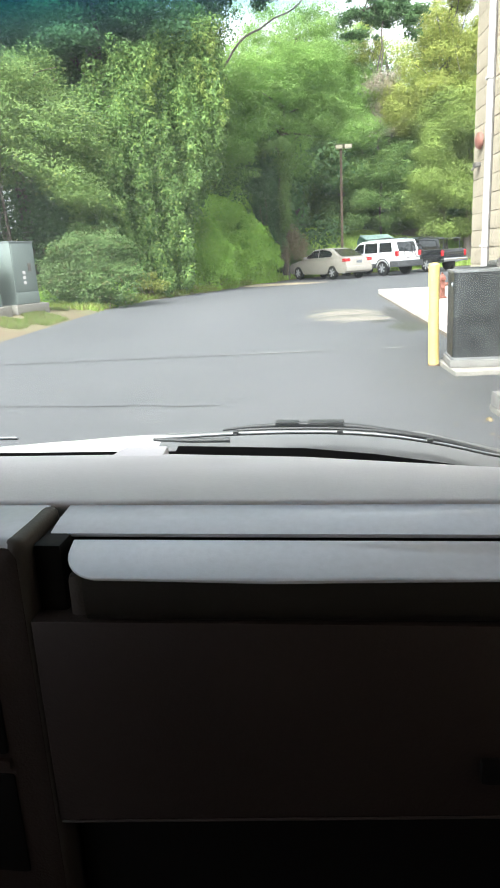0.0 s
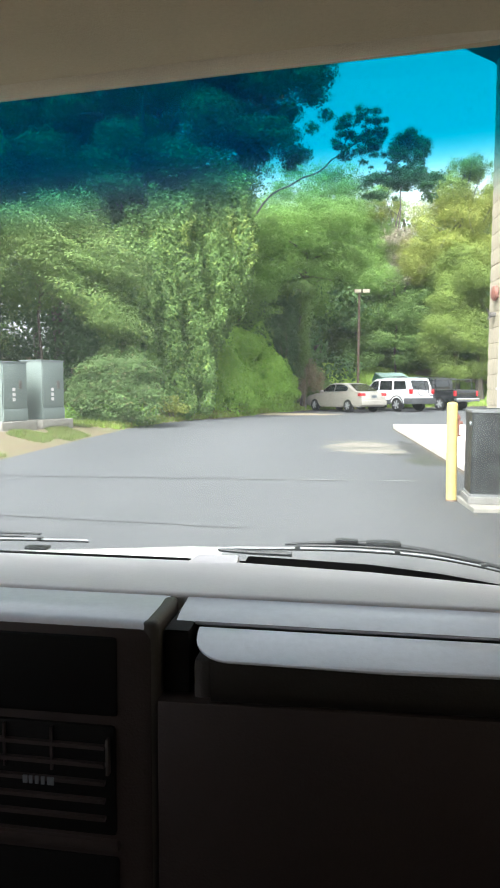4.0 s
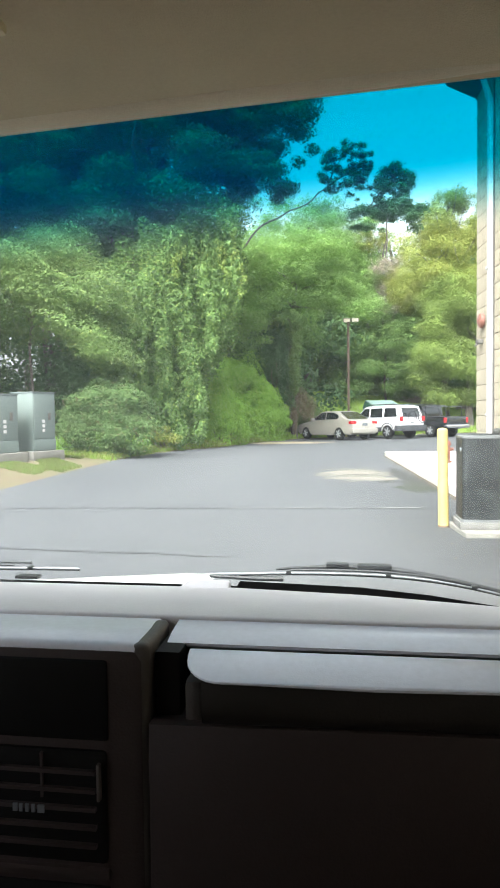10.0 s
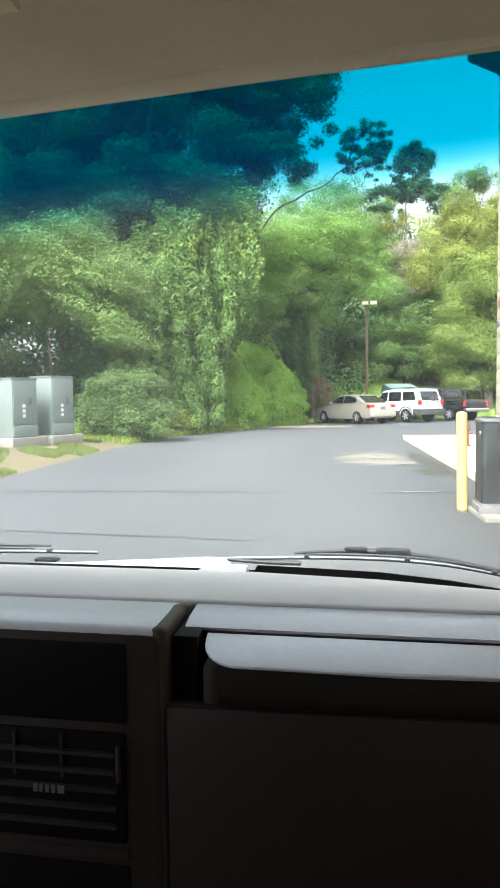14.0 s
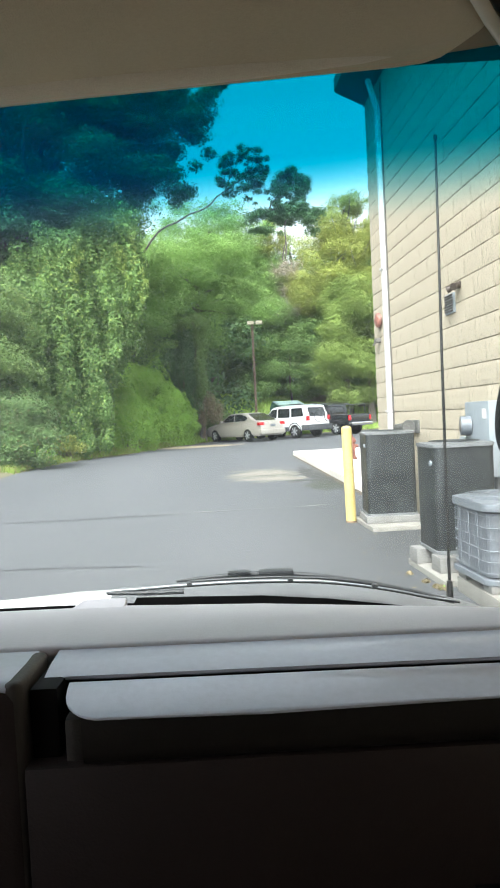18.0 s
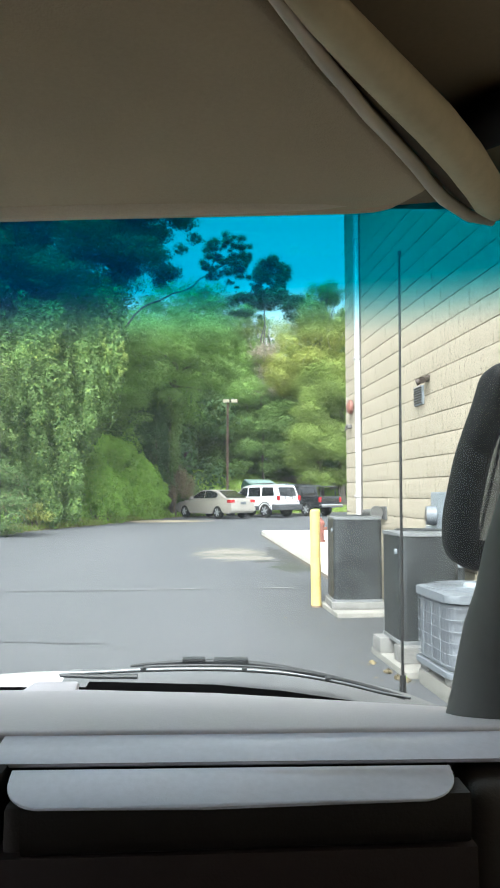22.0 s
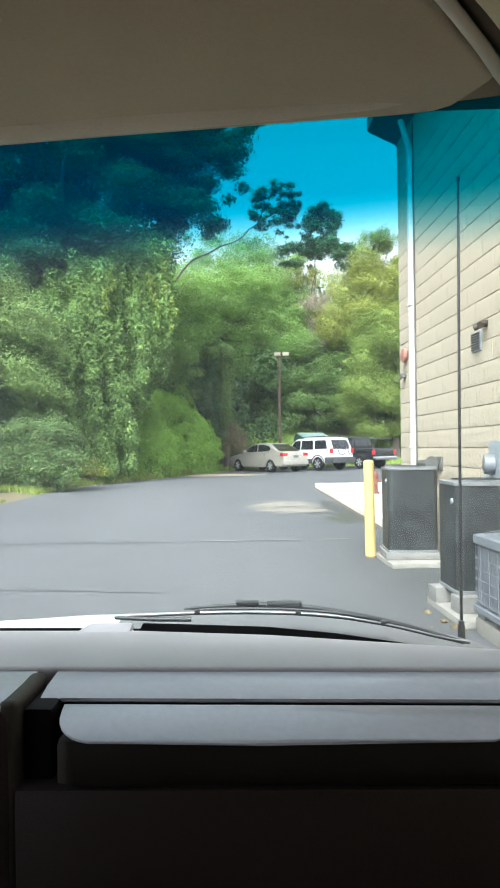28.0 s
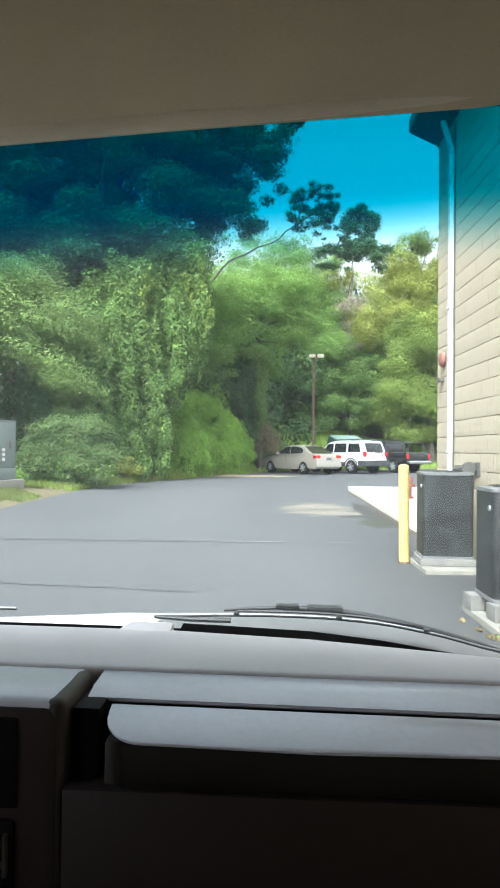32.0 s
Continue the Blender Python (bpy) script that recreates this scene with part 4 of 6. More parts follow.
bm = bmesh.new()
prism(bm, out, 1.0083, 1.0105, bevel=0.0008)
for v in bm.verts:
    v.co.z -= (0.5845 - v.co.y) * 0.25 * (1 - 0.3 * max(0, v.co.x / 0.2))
part("shelf_lid", bm, DASH_TRIM, van, "lid with rounded corners, sky sheen in its blue-grey", 50)
# black box in the gap: the shade behind the lid as a solid
part("lid_gap", boxed(-0.166, 0.215, 0.5848, 0.606, 0.975, 1.0035), DASH_BLACK_SHADE, van, "black filler for the shade in the gap behind the lid")
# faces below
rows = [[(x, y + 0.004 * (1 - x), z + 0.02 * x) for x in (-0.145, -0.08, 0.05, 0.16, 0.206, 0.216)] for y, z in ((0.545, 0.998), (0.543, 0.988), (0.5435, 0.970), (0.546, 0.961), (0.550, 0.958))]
part("lid_front", sheet(rows, (0, 0.03, 0)), LID_FRONT_SHADED, van, "front panel under the lid, the lid's shade in its brown-black", 60)
part("glove_box", prism(bmesh.new(), [(-0.1925, 0.762), (0.222, 0.798), (0.222, 0.960), (-0.1925, 0.955)], 0.549, 0.60, axis="y", bevel=0.002), DASH_DARK_SHADED, van, "closed glove box, shade put into its dark colour")
part("glove_rim", tube(bmesh.new(), [(-0.19, 0.5485, 0.7615), (0.0, 0.5485, 0.778), (0.22, 0.5485, 0.797)], 0.0012, 8), DASH_DARK_SHADED, van, "thin rim along the glove box")
part("glove_latch", boxed(0.155, 0.205, 0.536, 0.545, 0.832, 0.852, 0.004), DASH_BLACK_SHADE, van)
part("knee_panel", boxed(-0.19, 0.55, 0.572, 0.63, 0.45, 0.80, 0.01), DASH_BLACK_SHADE, van)
part("side_bracket", boxed(-0.192, -0.168, 0.568, 0.632, 0.925, 1.0125, 0.004), DASH_BLACK_SHADE, van)
part("lid_hinge", boxed(-0.163, -0.147, 0.560, 0.59, 0.938, 0.99, 0.006), DASH_GREY, van)
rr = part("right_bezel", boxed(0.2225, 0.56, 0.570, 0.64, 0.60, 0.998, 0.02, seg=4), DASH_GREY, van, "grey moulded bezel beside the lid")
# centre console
stack = part("centre_console", boxed(-0.70, -0.197, 0.552, 0.638, 0.52, 1.0175, 0.012), DASH_DARK_SHADED, van, "centre console with air vents, shade put into its dark colour")
part("console_top", sheet([[(x, y, z) for x in (-0.70, -0.45, -0.204)] for y, z in ((0.637, 1.0205), (0.60, 1.0225), (0.562, 1.0225), (0.556, 1.0185))], (0, 0, -0.006)), DASH_TRIM, stack, "top of the centre console, sky sheen in its blue-grey", 60)
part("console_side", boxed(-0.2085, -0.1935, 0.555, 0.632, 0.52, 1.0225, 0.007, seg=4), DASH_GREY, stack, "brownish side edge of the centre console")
# flat black plates here stand for the shaded recesses of the console
part("upper_recess", boxed(-0.66, -0.229, 0.5495, 0.556, 0.936, 1.008, 0.004), DASH_BLACK_SHADE, stack)
vf = part("air_vent", boxed(-0.66, -0.231, 0.549, 0.556, 0.826, 0.928, 0.005), DASH_BLACK_SHADE, stack)
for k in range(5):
    part("slat", boxed(-0.40, -0.240, 0.5445, 0.552, 0.842 + k * 0.0165, 0.8455 + k * 0.0165), DASH_DARK_SHADED, vf)
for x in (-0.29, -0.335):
    part("vane", boxed(x - 0.001, x + 0.001, 0.546, 0.551, 0.885, 0.925), DASH_DARK_SHADED, vf)
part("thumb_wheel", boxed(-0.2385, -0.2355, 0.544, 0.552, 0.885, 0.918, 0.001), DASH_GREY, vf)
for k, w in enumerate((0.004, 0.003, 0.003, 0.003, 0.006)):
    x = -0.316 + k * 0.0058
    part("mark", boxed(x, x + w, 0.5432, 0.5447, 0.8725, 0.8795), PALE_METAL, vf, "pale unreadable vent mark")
part("console_bar", boxed(-0.66, -0.229, 0.547, 0.556, 0.812, 0.822, 0.003), DASH_DARK_SHADED, stack)
part("lower_recess", boxed(-0.66, -0.229, 0.5495, 0.556, 0.70, 0.806, 0.004), DASH_BLACK_SHADE, stack)
part("knob", cyl(bmesh.new(), (-0.318, 0.552, 0.677), (-0.318, 0.528, 0.677), 0.017, 0.015, 24), DASH_BLACK_SHADE, stack)
part("knob_ring", cyl(bmesh.new(), (-0.318, 0.5525, 0.677), (-0.318, 0.5465, 0.677), 0.021, n=24), DASH_GREY, stack)

# windshield
GX = [-1.05, -0.8, -0.5, -0.25, 0.0, 0.2, 0.35, 0.45, 0.52]


def glass_at(x, s):
    back = float(np.interp(x, [-1.05, -0.5, 0.0, 0.2, 0.3, 0.52], [0.16, 0.01, 0.0, 0.06, 0.21, 0.36]))
    return (x * (1 - 0.06 * s), 1.13 - back * (1 - 0.75 * s) - 0.505 * s, 0.895 + 0.645 * s)


part("windshield", sheet([[glass_at(x, s) for x in GX] for s in (0, 0.2, 0.4, 0.6, 0.8, 1.0)], (0, 0.004, 0.003)), WINDSHIELD, van, "dusty windshield with a blue shade band", 180)
# cowl and hood
def crest(x):
    return float(np.interp(x, [-1.0, -0.85, -0.69, -0.55, -0.36, 0.0, 0.2, 0.38, 0.5], [0.858, 0.869, 0.8785, 0.888, 0.900, 0.903, 0.894, 0.848, 0.80]))


HX = [-1.2, -1.0, -0.8, -0.6, -0.36, -0.2, 0.0, 0.1, 0.2, 0.3, 0.38, 0.5]
part("hood", sheet([[(x, y, crest(x) + dz) for x in HX] for y, dz in ((1.20, -0.02), (1.25, -0.008), (1.30, -0.001), (1.335, 0.0), (1.38, -0.008), (1.5, -0.05), (1.75, -0.16), (1.95, -0.30), (2.0, -0.45))], (0, -0.01, -0.03)), CAR_WHITE, van, "white hood", 60)
part("cowl", sheet([[(x, y, crest(x) + dz) for x in HX] for y, dz in ((1.06, -0.06), (1.14, -0.045), (1.20, -0.03))], (0, 0, -0.03)), RUBBER, van, "black cowl grille below the glass")

# grey sheet just above the hood: its dimmer look is in the colour
CX = [-0.285, -0.2, 0.0, 0.1, 0.2, 0.3, 0.38, 0.5]
part("hood_grey_sheet", sheet([[(x, y, crest(x) + dz + 0.003) for x in CX] for y, dz in ((1.17, -0.028), (1.20, -0.02), (1.25, -0.008), (1.30, -0.001), (1.34, 0.0), (1.38, -0.008), (1.45, -0.03))], (0, 0, -0.006)), COWL_GREY, van, "grey sheet over the white hood, dimmed light in its colour", 60)


def wiper(name, pts, parent):
    """pts: the blade's line from its free end, x and z at y = 1.2."""
    w = part(name, tube(bmesh.new(), [(x, 1.195, z) for x, z in pts], 0.0014, 6), STEEL, parent, "bright steel strip of the wiper blade")
    up = [(x, z + 0.003 + 0.002 * math.sin(math.pi * i / (len(pts) - 1))) for i, (x, z) in enumerate(pts)]
    part("blade", tube(bmesh.new(), [(x, 1.20, z - 0.0035) for x, z in pts], 0.0022, 6), WIPER_GREY, w)
    k = len(pts)
    part("bridge", tube(bmesh.new(), [(x, 1.198, z) for x, z in up[k // 4:-k // 4]], [0.0018] + [0.0026] * (len(up[k // 4:-k // 4]) - 2) + [0.0018], 6), WIPER_GREY, w)
    for i in (k // 4, k // 2, 3 * k // 4):
        x, z = pts[i]
        part("claw", boxed(x - 0.005, x + 0.005, 1.192, 1.203, z - 0.001, z + 0.004, 0.001), WIPER_GREY, w)
    return w


def smooth_line(xz, n):
    xs = np.linspace(xz[0][0], xz[-1][0], n)
    a = np.array(xz)
    t = np.interp(xs, a[:, 0], a[:, 1])
    return [(float(x), float(z)) for x, z in zip(xs, np.convolve(np.pad(t, 2, "edge"), np.ones(5) / 5, "valid"))]


def smooth_arm(p, n=16):
    """n points along a smoothed line."""
    a = np.array(p)
    s = np.linspace(0, len(p) - 1, n)
    c = np.stack([np.interp(s, np.arange(len(p)), a[:, k]) for k in range(3)], 1)
    c[1:-1] = (c[:-2] + 2 * c[1:-1] + c[2:]) / 4
    return c.tolist()


w1 = wiper("wiper", smooth_line([(-0.272, 0.934), (-0.2, 0.9375), (-0.10, 0.941), (0.0, 0.941), (0.08, 0.938), (0.176, 0.926), (0.26, 0.907), (0.34, 0.884)], 22), van)
part("arm", tube(bmesh.new(), [(-0.268, 1.19, 0.9325), (-0.20, 1.185, 0.931), (-0.135, 1.185, 0.931)], [0.003, 0.004, 0.0045], 8), WIPER_GREY, w1)
part("arm_top", tube(bmesh.new(), smooth_arm([(-0.15, 1.207, 0.9435), (-0.11, 1.21, 0.9465), (-0.04, 1.215, 0.9485), (0.03, 1.215, 0.9475), (0.10, 1.212, 0.9405), (0.18, 1.208, 0.9265), (0.25, 1.205, 0.9105), (0.33, 1.20, 0.887)]), [0.0022, 0.003, 0.0037, 0.0042, 0.0048, 0.0053, 0.0056, 0.0056, 0.0055, 0.0053, 0.0051, 0.0049, 0.0047, 0.0045, 0.0043, 0.004], 10), WIPER_GREY, w1)
part("joint", boxed(-0.005, 0.055, 1.20, 1.222, 0.9455, 0.955, 0.003), WIPER_GREY, w1)
part("clip", boxed(-0.06, -0.02, 1.205, 1.222, 0.951, 0.9555, 0.002), WIPER_GREY, w1)
w2 = wiper("wiper", smooth_line([(-1.0, 0.918), (-0.85, 0.931), (-0.7, 0.937), (-0.6, 0.9385), (-0.52, 0.9395)], 16), van)
part("arm", tube(bmesh.new(), [(-1.0, 1.21, 0.927), (-0.8, 1.215, 0.943), (-0.62, 1.21, 0.9455)], [0.0045, 0.004, 0.0025], 8), WIPER_GREY, w2)
part("washer_jet", boxed(-0.645, -0.60, 1.19, 1.21, 0.918, 0.924, 0.002), RUBBER, van, "black washer nozzle")
an = part("antenna", tube(bmesh.new(), [(0.373, 1.38, 0.88), (0.375, 1.38, 1.3), (0.379, 1.38, 1.745)], [0.0034, 0.003, 0.0024], 8), RUBBER, van, "thin dark radio antenna")
part("mast_base", cyl(bmesh.new(), (0.372, 1.38, 0.78), (0.373, 1.38, 0.878), 0.010, 0.006, 14), RUBBER, an)
part("tip", cyl(bmesh.new(), (0.379, 1.38, 1.745), (0.379, 1.38, 1.754), 0.004, n=10), RUBBER, an)

# sun visor, headliner and trim
def rounder(p, times=2):
    """Cuts the corners of a closed outline."""
    for _ in range(times):
        p = [q for i in range(len(p)) for a, b2 in [(p[i], p[(i + 1) % len(p)])] for q in ((a[0] * 0.75 + b2[0] * 0.25, a[1] * 0.75 + b2[1] * 0.25), (a[0] * 0.25 + b2[0] * 0.75, a[1] * 0.25 + b2[1] * 0.75))]
    return p


def inset(p, d):
    """The outline moved inwards by d (it runs clockwise or not, towards its middle)."""
    out = []
    k = len(p)
    area = sum(p[i][0] * p[(i + 1) % k][1] - p[(i + 1) % k][0] * p[i][1] for i in range(k))
    sg = 1 if area > 0 else -1
    for i in range(k):
        a, b2 = Vector(p[i - 1]), Vector(p[(i + 1) % k])
        t = (b2 - a).normalized()
        out.append((p[i][0] - sg * t.y * d, p[i][1] + sg * t.x * d))
    return out


def cushion(outline, profile):
    """A padded slab: the outline at each (inset, height) of the profile, closed at both ends."""
    bm = bmesh.new()
    rings = [[bm.verts.new((*q, z)) for q in inset(outline, d)] for d, z in profile]
    k = len(outline)
    for u, v in zip(rings, rings[1:]):
        for i in range(k):
            bm.faces.new((u[i], u[(i + 1) % k], v[(i + 1) % k], v[i]))
    bm.faces.new(rings[0][::-1])
    bm.faces.new(rings[-1])
    return bm


vis = [(-0.75, 0.671), (-0.6, 0.656), (-0.358, 0.634), (-0.126, 0.610), (0.105, 0.590), (0.13, 0.5875), (0.152, 0.583), (0.166, 0.574), (0.177, 0.555), (0.186, 0.537), (0.187, 0.527), (0.164, 0.495), (0.112, 0.424), (0.072, 0.365), (0.042, 0.319), (-0.02, 0.215), (-0.75, 0.215)]
vz = part("sun_visor", cushion(vis, [(0.004, 1.515), (0.0, 1.511), (0.0, 1.505), (0.002, 1.5000), (0.0045, 1.4975), (0.007, 1.4965), (0.0095, 1.4962)]), VISOR_CLOTH, van, "large beige cloth sun visor folded up", 60)
# added roll: its shape and paler cloth give the edge its daylight
bm = bmesh.new()
rings = []
for i in range(40):
    x = -0.75 + 0.905 * i / 39
    y = float(np.interp(x, [-0.75, -0.6, -0.358, -0.126, 0.105, 0.13, 0.155], [0.671, 0.656, 0.634, 0.610, 0.590, 0.5875, 0.581])) - 0.0245
    k = 1.0 if x < -0.1 else max(0.0, 1 - ((x + 0.1) / 0.26) ** 2)
    rings.append([bm.verts.new((x, y + 0.028 * math.cos(a) * (0.6 + 0.4 * k), 1.510 + 0.0165 * math.sin(a) * (0.78 + 0.22 * k))) for a in (2 * math.pi * j / 24 for j in range(24))])
for u, v in zip(rings, rings[1:]):
    for j in range(24):
        bm.faces.new((u[j], u[(j + 1) % 24], v[(j + 1) % 24], v[j]))
bm.faces.new(rings[0][::-1])
bm.faces.new(rings[-1])
part("front_roll", bm, VISOR_ROLL_LIT, vz, "padded roll along the visor's front, daylight in its paler cloth", 180)
part("piping", tube(bmesh.new(), [(0.266, 0.598, 1.498), (0.238, 0.583, 1.4975), (0.205, 0.549, 1.497), (0.185, 0.522, 1.497), (0.166, 0.493, 1.497), (0.138, 0.454, 1.497), (0.113, 0.421, 1.497), (0.092, 0.389, 1.497), (0.074, 0.363, 1.497), (0.047, 0.319, 1.497), (-0.015, 0.215, 1.497)], [0.004, 0.0055, 0.0055, 0.005, 0.0048, 0.0045, 0.0045, 0.0045, 0.0045, 0.0045, 0.0045], 10), PIPING, vz, "pale piping along the visor's end", 180)
part("trim_roll", tube(bmesh.new(), [(0.270, 0.590, 1.502), (0.264, 0.581, 1.502), (0.249, 0.560, 1.502), (0.231, 0.531, 1.503), (0.1985, 0.4845, 1.503), (0.1615, 0.4375, 1.503), (0.128, 0.399, 1.503), (0.099, 0.365, 1.503), (0.068, 0.328, 1.503), (-0.009, 0.224, 1.503)], [0.004, 0.010, 0.0145, 0.0158, 0.016, 0.0155, 0.0145, 0.0135, 0.012, 0.011], 16), TAN_TRIM, van, "tan padded trim roll beside the visor", 180)
part("trim_seam", tube(bmesh.new(), [(0.262, 0.588, 1.511), (0.236, 0.566, 1.511), (0.211, 0.534, 1.511), (0.183, 0.495, 1.511), (0.149, 0.448, 1.511), (0.117, 0.405, 1.511), (0.09, 0.370, 1.511), (0.06, 0.326, 1.511), (-0.012, 0.22, 1.508)], 0.0125, 10), SEAM_BROWN, van, "brown seam between piping and trim roll", 180)
bm = bmesh.new()
bmesh.ops.create_uvsphere(bm, u_segments=24, v_segments=12, radius=1, matrix=pose(0.222, 0.462, 1.522, 0, 0, 32) @ Matrix.Diagonal((0.026, 0.062, 0.014, 1)))
part("grab_handle", bm, DASH_BLACK_SHADE, van, "black oval handle mount", 180)
part("headliner", boxed(-1.1, 0.55, -1.7, 0.66, 1.535, 1.56, 0.004), HEADLINER, van)
part("visor_clip", boxed(-0.288, -0.256, 0.424, 0.452, 1.489, 1.4995, 0.004), TAN_TRIM, vz, "pale visor clip")
part("corner_cap", cushion([(0.15, 0.588), (0.232, 0.571), (0.226, 0.552), (0.19, 0.535), (0.165, 0.552)], [(0.0, 1.512), (0.0, 1.508), (0.002, 1.506)]), HEADLINER, vz, "dull brown cap at the visor's corner")
# right pillar, door and mirror
part("pillar", tube(bmesh.new(), [(0.315, 0.742, 0.96), (0.316, 0.738, 0.99), (0.317, 0.733, 1.017), (0.319, 0.725, 1.05), (0.323, 0.715, 1.09), (0.330, 0.70, 1.13), (0.334, 0.68, 1.18), (0.341, 0.655, 1.25), (0.352, 0.61, 1.36), (0.36, 0.57, 1.52)], [0.062, 0.058, 0.054, 0.052, 0.051, 0.050, 0.050, 0.045, 0.04, 0.04], 24), PILLAR, van, "dark grey windshield pillar trim", 180)
mo = [(0.36, 1.408), (0.342, 1.398), (0.332, 1.365), (0.317, 1.326), (0.305, 1.294), (0.295, 1.252), (0.288, 1.221), (0.286, 1.193), (0.289, 1.174), (0.298, 1.160), (0.32, 1.151), (0.356, 1.150), (0.46, 1.165), (0.485, 1.22), (0.48, 1.33), (0.45, 1.41), (0.40, 1.42)]
bm = cushion(rounder(mo), [(0.03, 0.09), (0.012, 0.075), (0.002, 0.045), (0.0, 0.02), (0.002, 0.008), (0.008, 0.001), (0.018, 0.0), (0.030, 0.002), (0.036, 0.008), (0.038, 0.016)])
for v in bm.verts:
    v.co = Vector((v.co.x + 0.006, 0.815 + v.co.z, v.co.y * 1.03 - 0.0385))
dm = part("door_mirror", bm, MIRROR_SHELL, van, "black door mirror housing", 180)
bm = bmesh.new()
prism(bm, [(x + 0.006, z * 1.03 - 0.0385) for x, z in inset(rounder(mo), 0.0375)], 0.826, 0.829, axis="y")
part("mirror_pane", bm, MIRROR, dm, "dull mirror glass")
part("door_panel", boxed(0.56, 0.62, -1.7, 1.0, 0.25, 1.0, 0.01), DASH_GREY, van)
part("left_door_panel", boxed(-1.2, -1.12, -1.7, 1.0, 0.25, 1.0, 0.01), DASH_GREY, van)
# unseen cab shell, added to close the cabin and keep daylight out
part("rear_panel", boxed(-1.2, 0.62, -1.78, -1.72, 0.25, 1.53), HEADLINER, van)
part("floor_pan", boxed(-1.2, 0.62, -1.78, 1.05, 0.20, 0.25), DASH_BLACK_SHADE, van)
part("firewall", boxed(-1.2, 0.56, 1.0, 1.05, 0.25, 0.88), DASH_BLACK_SHADE, van)
part("roof_panel", boxed(-1.2, 0.62, -1.8, 0.67, 1.565, 1.59, 0.01), CAR_WHITE, van)
part("door_pillar", boxed(0.56, 0.62, -0.62, -0.42, 1.0, 1.565, 0.01), HEADLINER, van)
part("left_door_pillar", boxed(-1.2, -1.12, -0.62, -0.42, 1.0, 1.565, 0.01), HEADLINER, van)
part("rear_side", boxed(0.56, 0.62, -1.78, -0.62, 1.0, 1.565), HEADLINER, van)
part("left_rear_side", boxed(-1.2, -1.12, -1.78, -0.62, 1.0, 1.565), HEADLINER, van)
part("side_rail", boxed(0.5, 0.62, -0.62, 0.68, 1.47, 1.565, 0.02), HEADLINER, van)
part("left_side_rail", boxed(-1.2, -1.08, -0.62, 0.68, 1.47, 1.565, 0.02), HEADLINER, van)
part("left_pillar", tube(bmesh.new(), [(-1.08, 1.08, 0.86), (-1.1, 0.85, 1.2), (-1.08, 0.6, 1.55)], [0.07, 0.05, 0.05], 12), PILLAR, van)
for x, s in ((-0.82, "driver"), (0.0, "passenger")):
    st = part("seat", boxed(x - 0.25, x + 0.25, -0.75, -0.15, 0.30, 0.58, 0.05), DASH_GREY, van)
    part("seat_back", boxed(x - 0.25, x + 0.25, -0.95, -0.78, 0.5, 1.15, 0.05, pose(0, 0, 0)), DASH_GREY, st)

# the rest of the vehicle's body, outside
part("front_body", boxed(-1.18, 0.50, 1.06, 1.98, 0.28, 0.60, 0.04), CAR_WHITE, van, "white front body below the hood")
for x0, x1 in ((-1.2, -1.1), (0.40, 0.50)):
    part("fender", prism(bmesh.new(), [(1.02, 0.30), (1.08, 0.30), (1.12, 0.55), (1.28, 0.68), (1.48, 0.68), (1.64, 0.55), (1.68, 0.30), (1.96, 0.32), (1.96, 0.50), (1.75, 0.66), (1.5, 0.76), (1.02, 0.80)], x0, x1, axis="x", bevel=0.01), CAR_WHITE, van)
part("bumper", boxed(-1.2, 0.52, 1.94, 2.04, 0.28, 0.48, 0.03), COWL_GREY, van)
for x in (-1.12, 0.54):
    part("door_skin", boxed(x - 0.10, x - 0.085, -1.75, 1.0, 0.24, 1.0, 0.004) if x < 0 else boxed(x + 0.085, x + 0.10, -1.75, 1.0, 0.24, 1.0, 0.004), CAR_WHITE, van)
    for y in (1.38, -1.05):
        wl_ = part("wheel", cyl(bmesh.new(), (x - 0.09, y, 0.31), (x + 0.09, y, 0.31), 0.31, n=28), RUBBER, van)
        part("rim", cyl(bmesh.new(), (x - 0.095, y, 0.31), (x + 0.095, y, 0.31), 0.19, n=24), COWL_GREY, wl_)

# ---- parked cars ----
CAR_BEIGE = mat("beige_car_paint", (0.35, 0.325, 0.285), 0.42, metal=0.2, var=0.03, coat=0.15)
CAR_PALE = mat("pale_car_paint", (0.66, 0.66, 0.66), 0.4, var=0.03, coat=0.2)
CAR_BLACK = mat("black_car_paint", (0.012, 0.013, 0.015), 0.2, var=0.1, coat=0.8)
CLADDING = mat("grey_cladding", (0.055, 0.058, 0.062), 0.6, var=0.1)
DARK_GLASS = mat("dark_car_glass", (0.015, 0.018, 0.02), 0.06, var=0.05, spec=0.8)
CHROME = mat("chrome", (0.75, 0.75, 0.76), 0.15, metal=1.0, var=0.04)
ALLOY = mat("alloy", (0.55, 0.56, 0.57), 0.35, metal=0.7, var=0.08)
TAIL_RED = mat("tail_lens", (0.42, 0.02, 0.025), 0.2, var=0.1)
DUMP_GREEN = mat("dumpster_green", (0.035, 0.10, 0.075), 0.5, var=0.25)
DUMP_LID = mat("dumpster_lid", (0.22, 0.32, 0.285), 0.6, var=0.12)


def arch(y, r, z0=0.30, n=10):
    """Points over a wheel, from front to rear, for a car's lower outline."""
    a0 = math.degrees(math.asin(max(-1, min(1, (z0 - 0.33) / r))))
    return arc(y, 0.33, r, a0, 180 - a0, n)


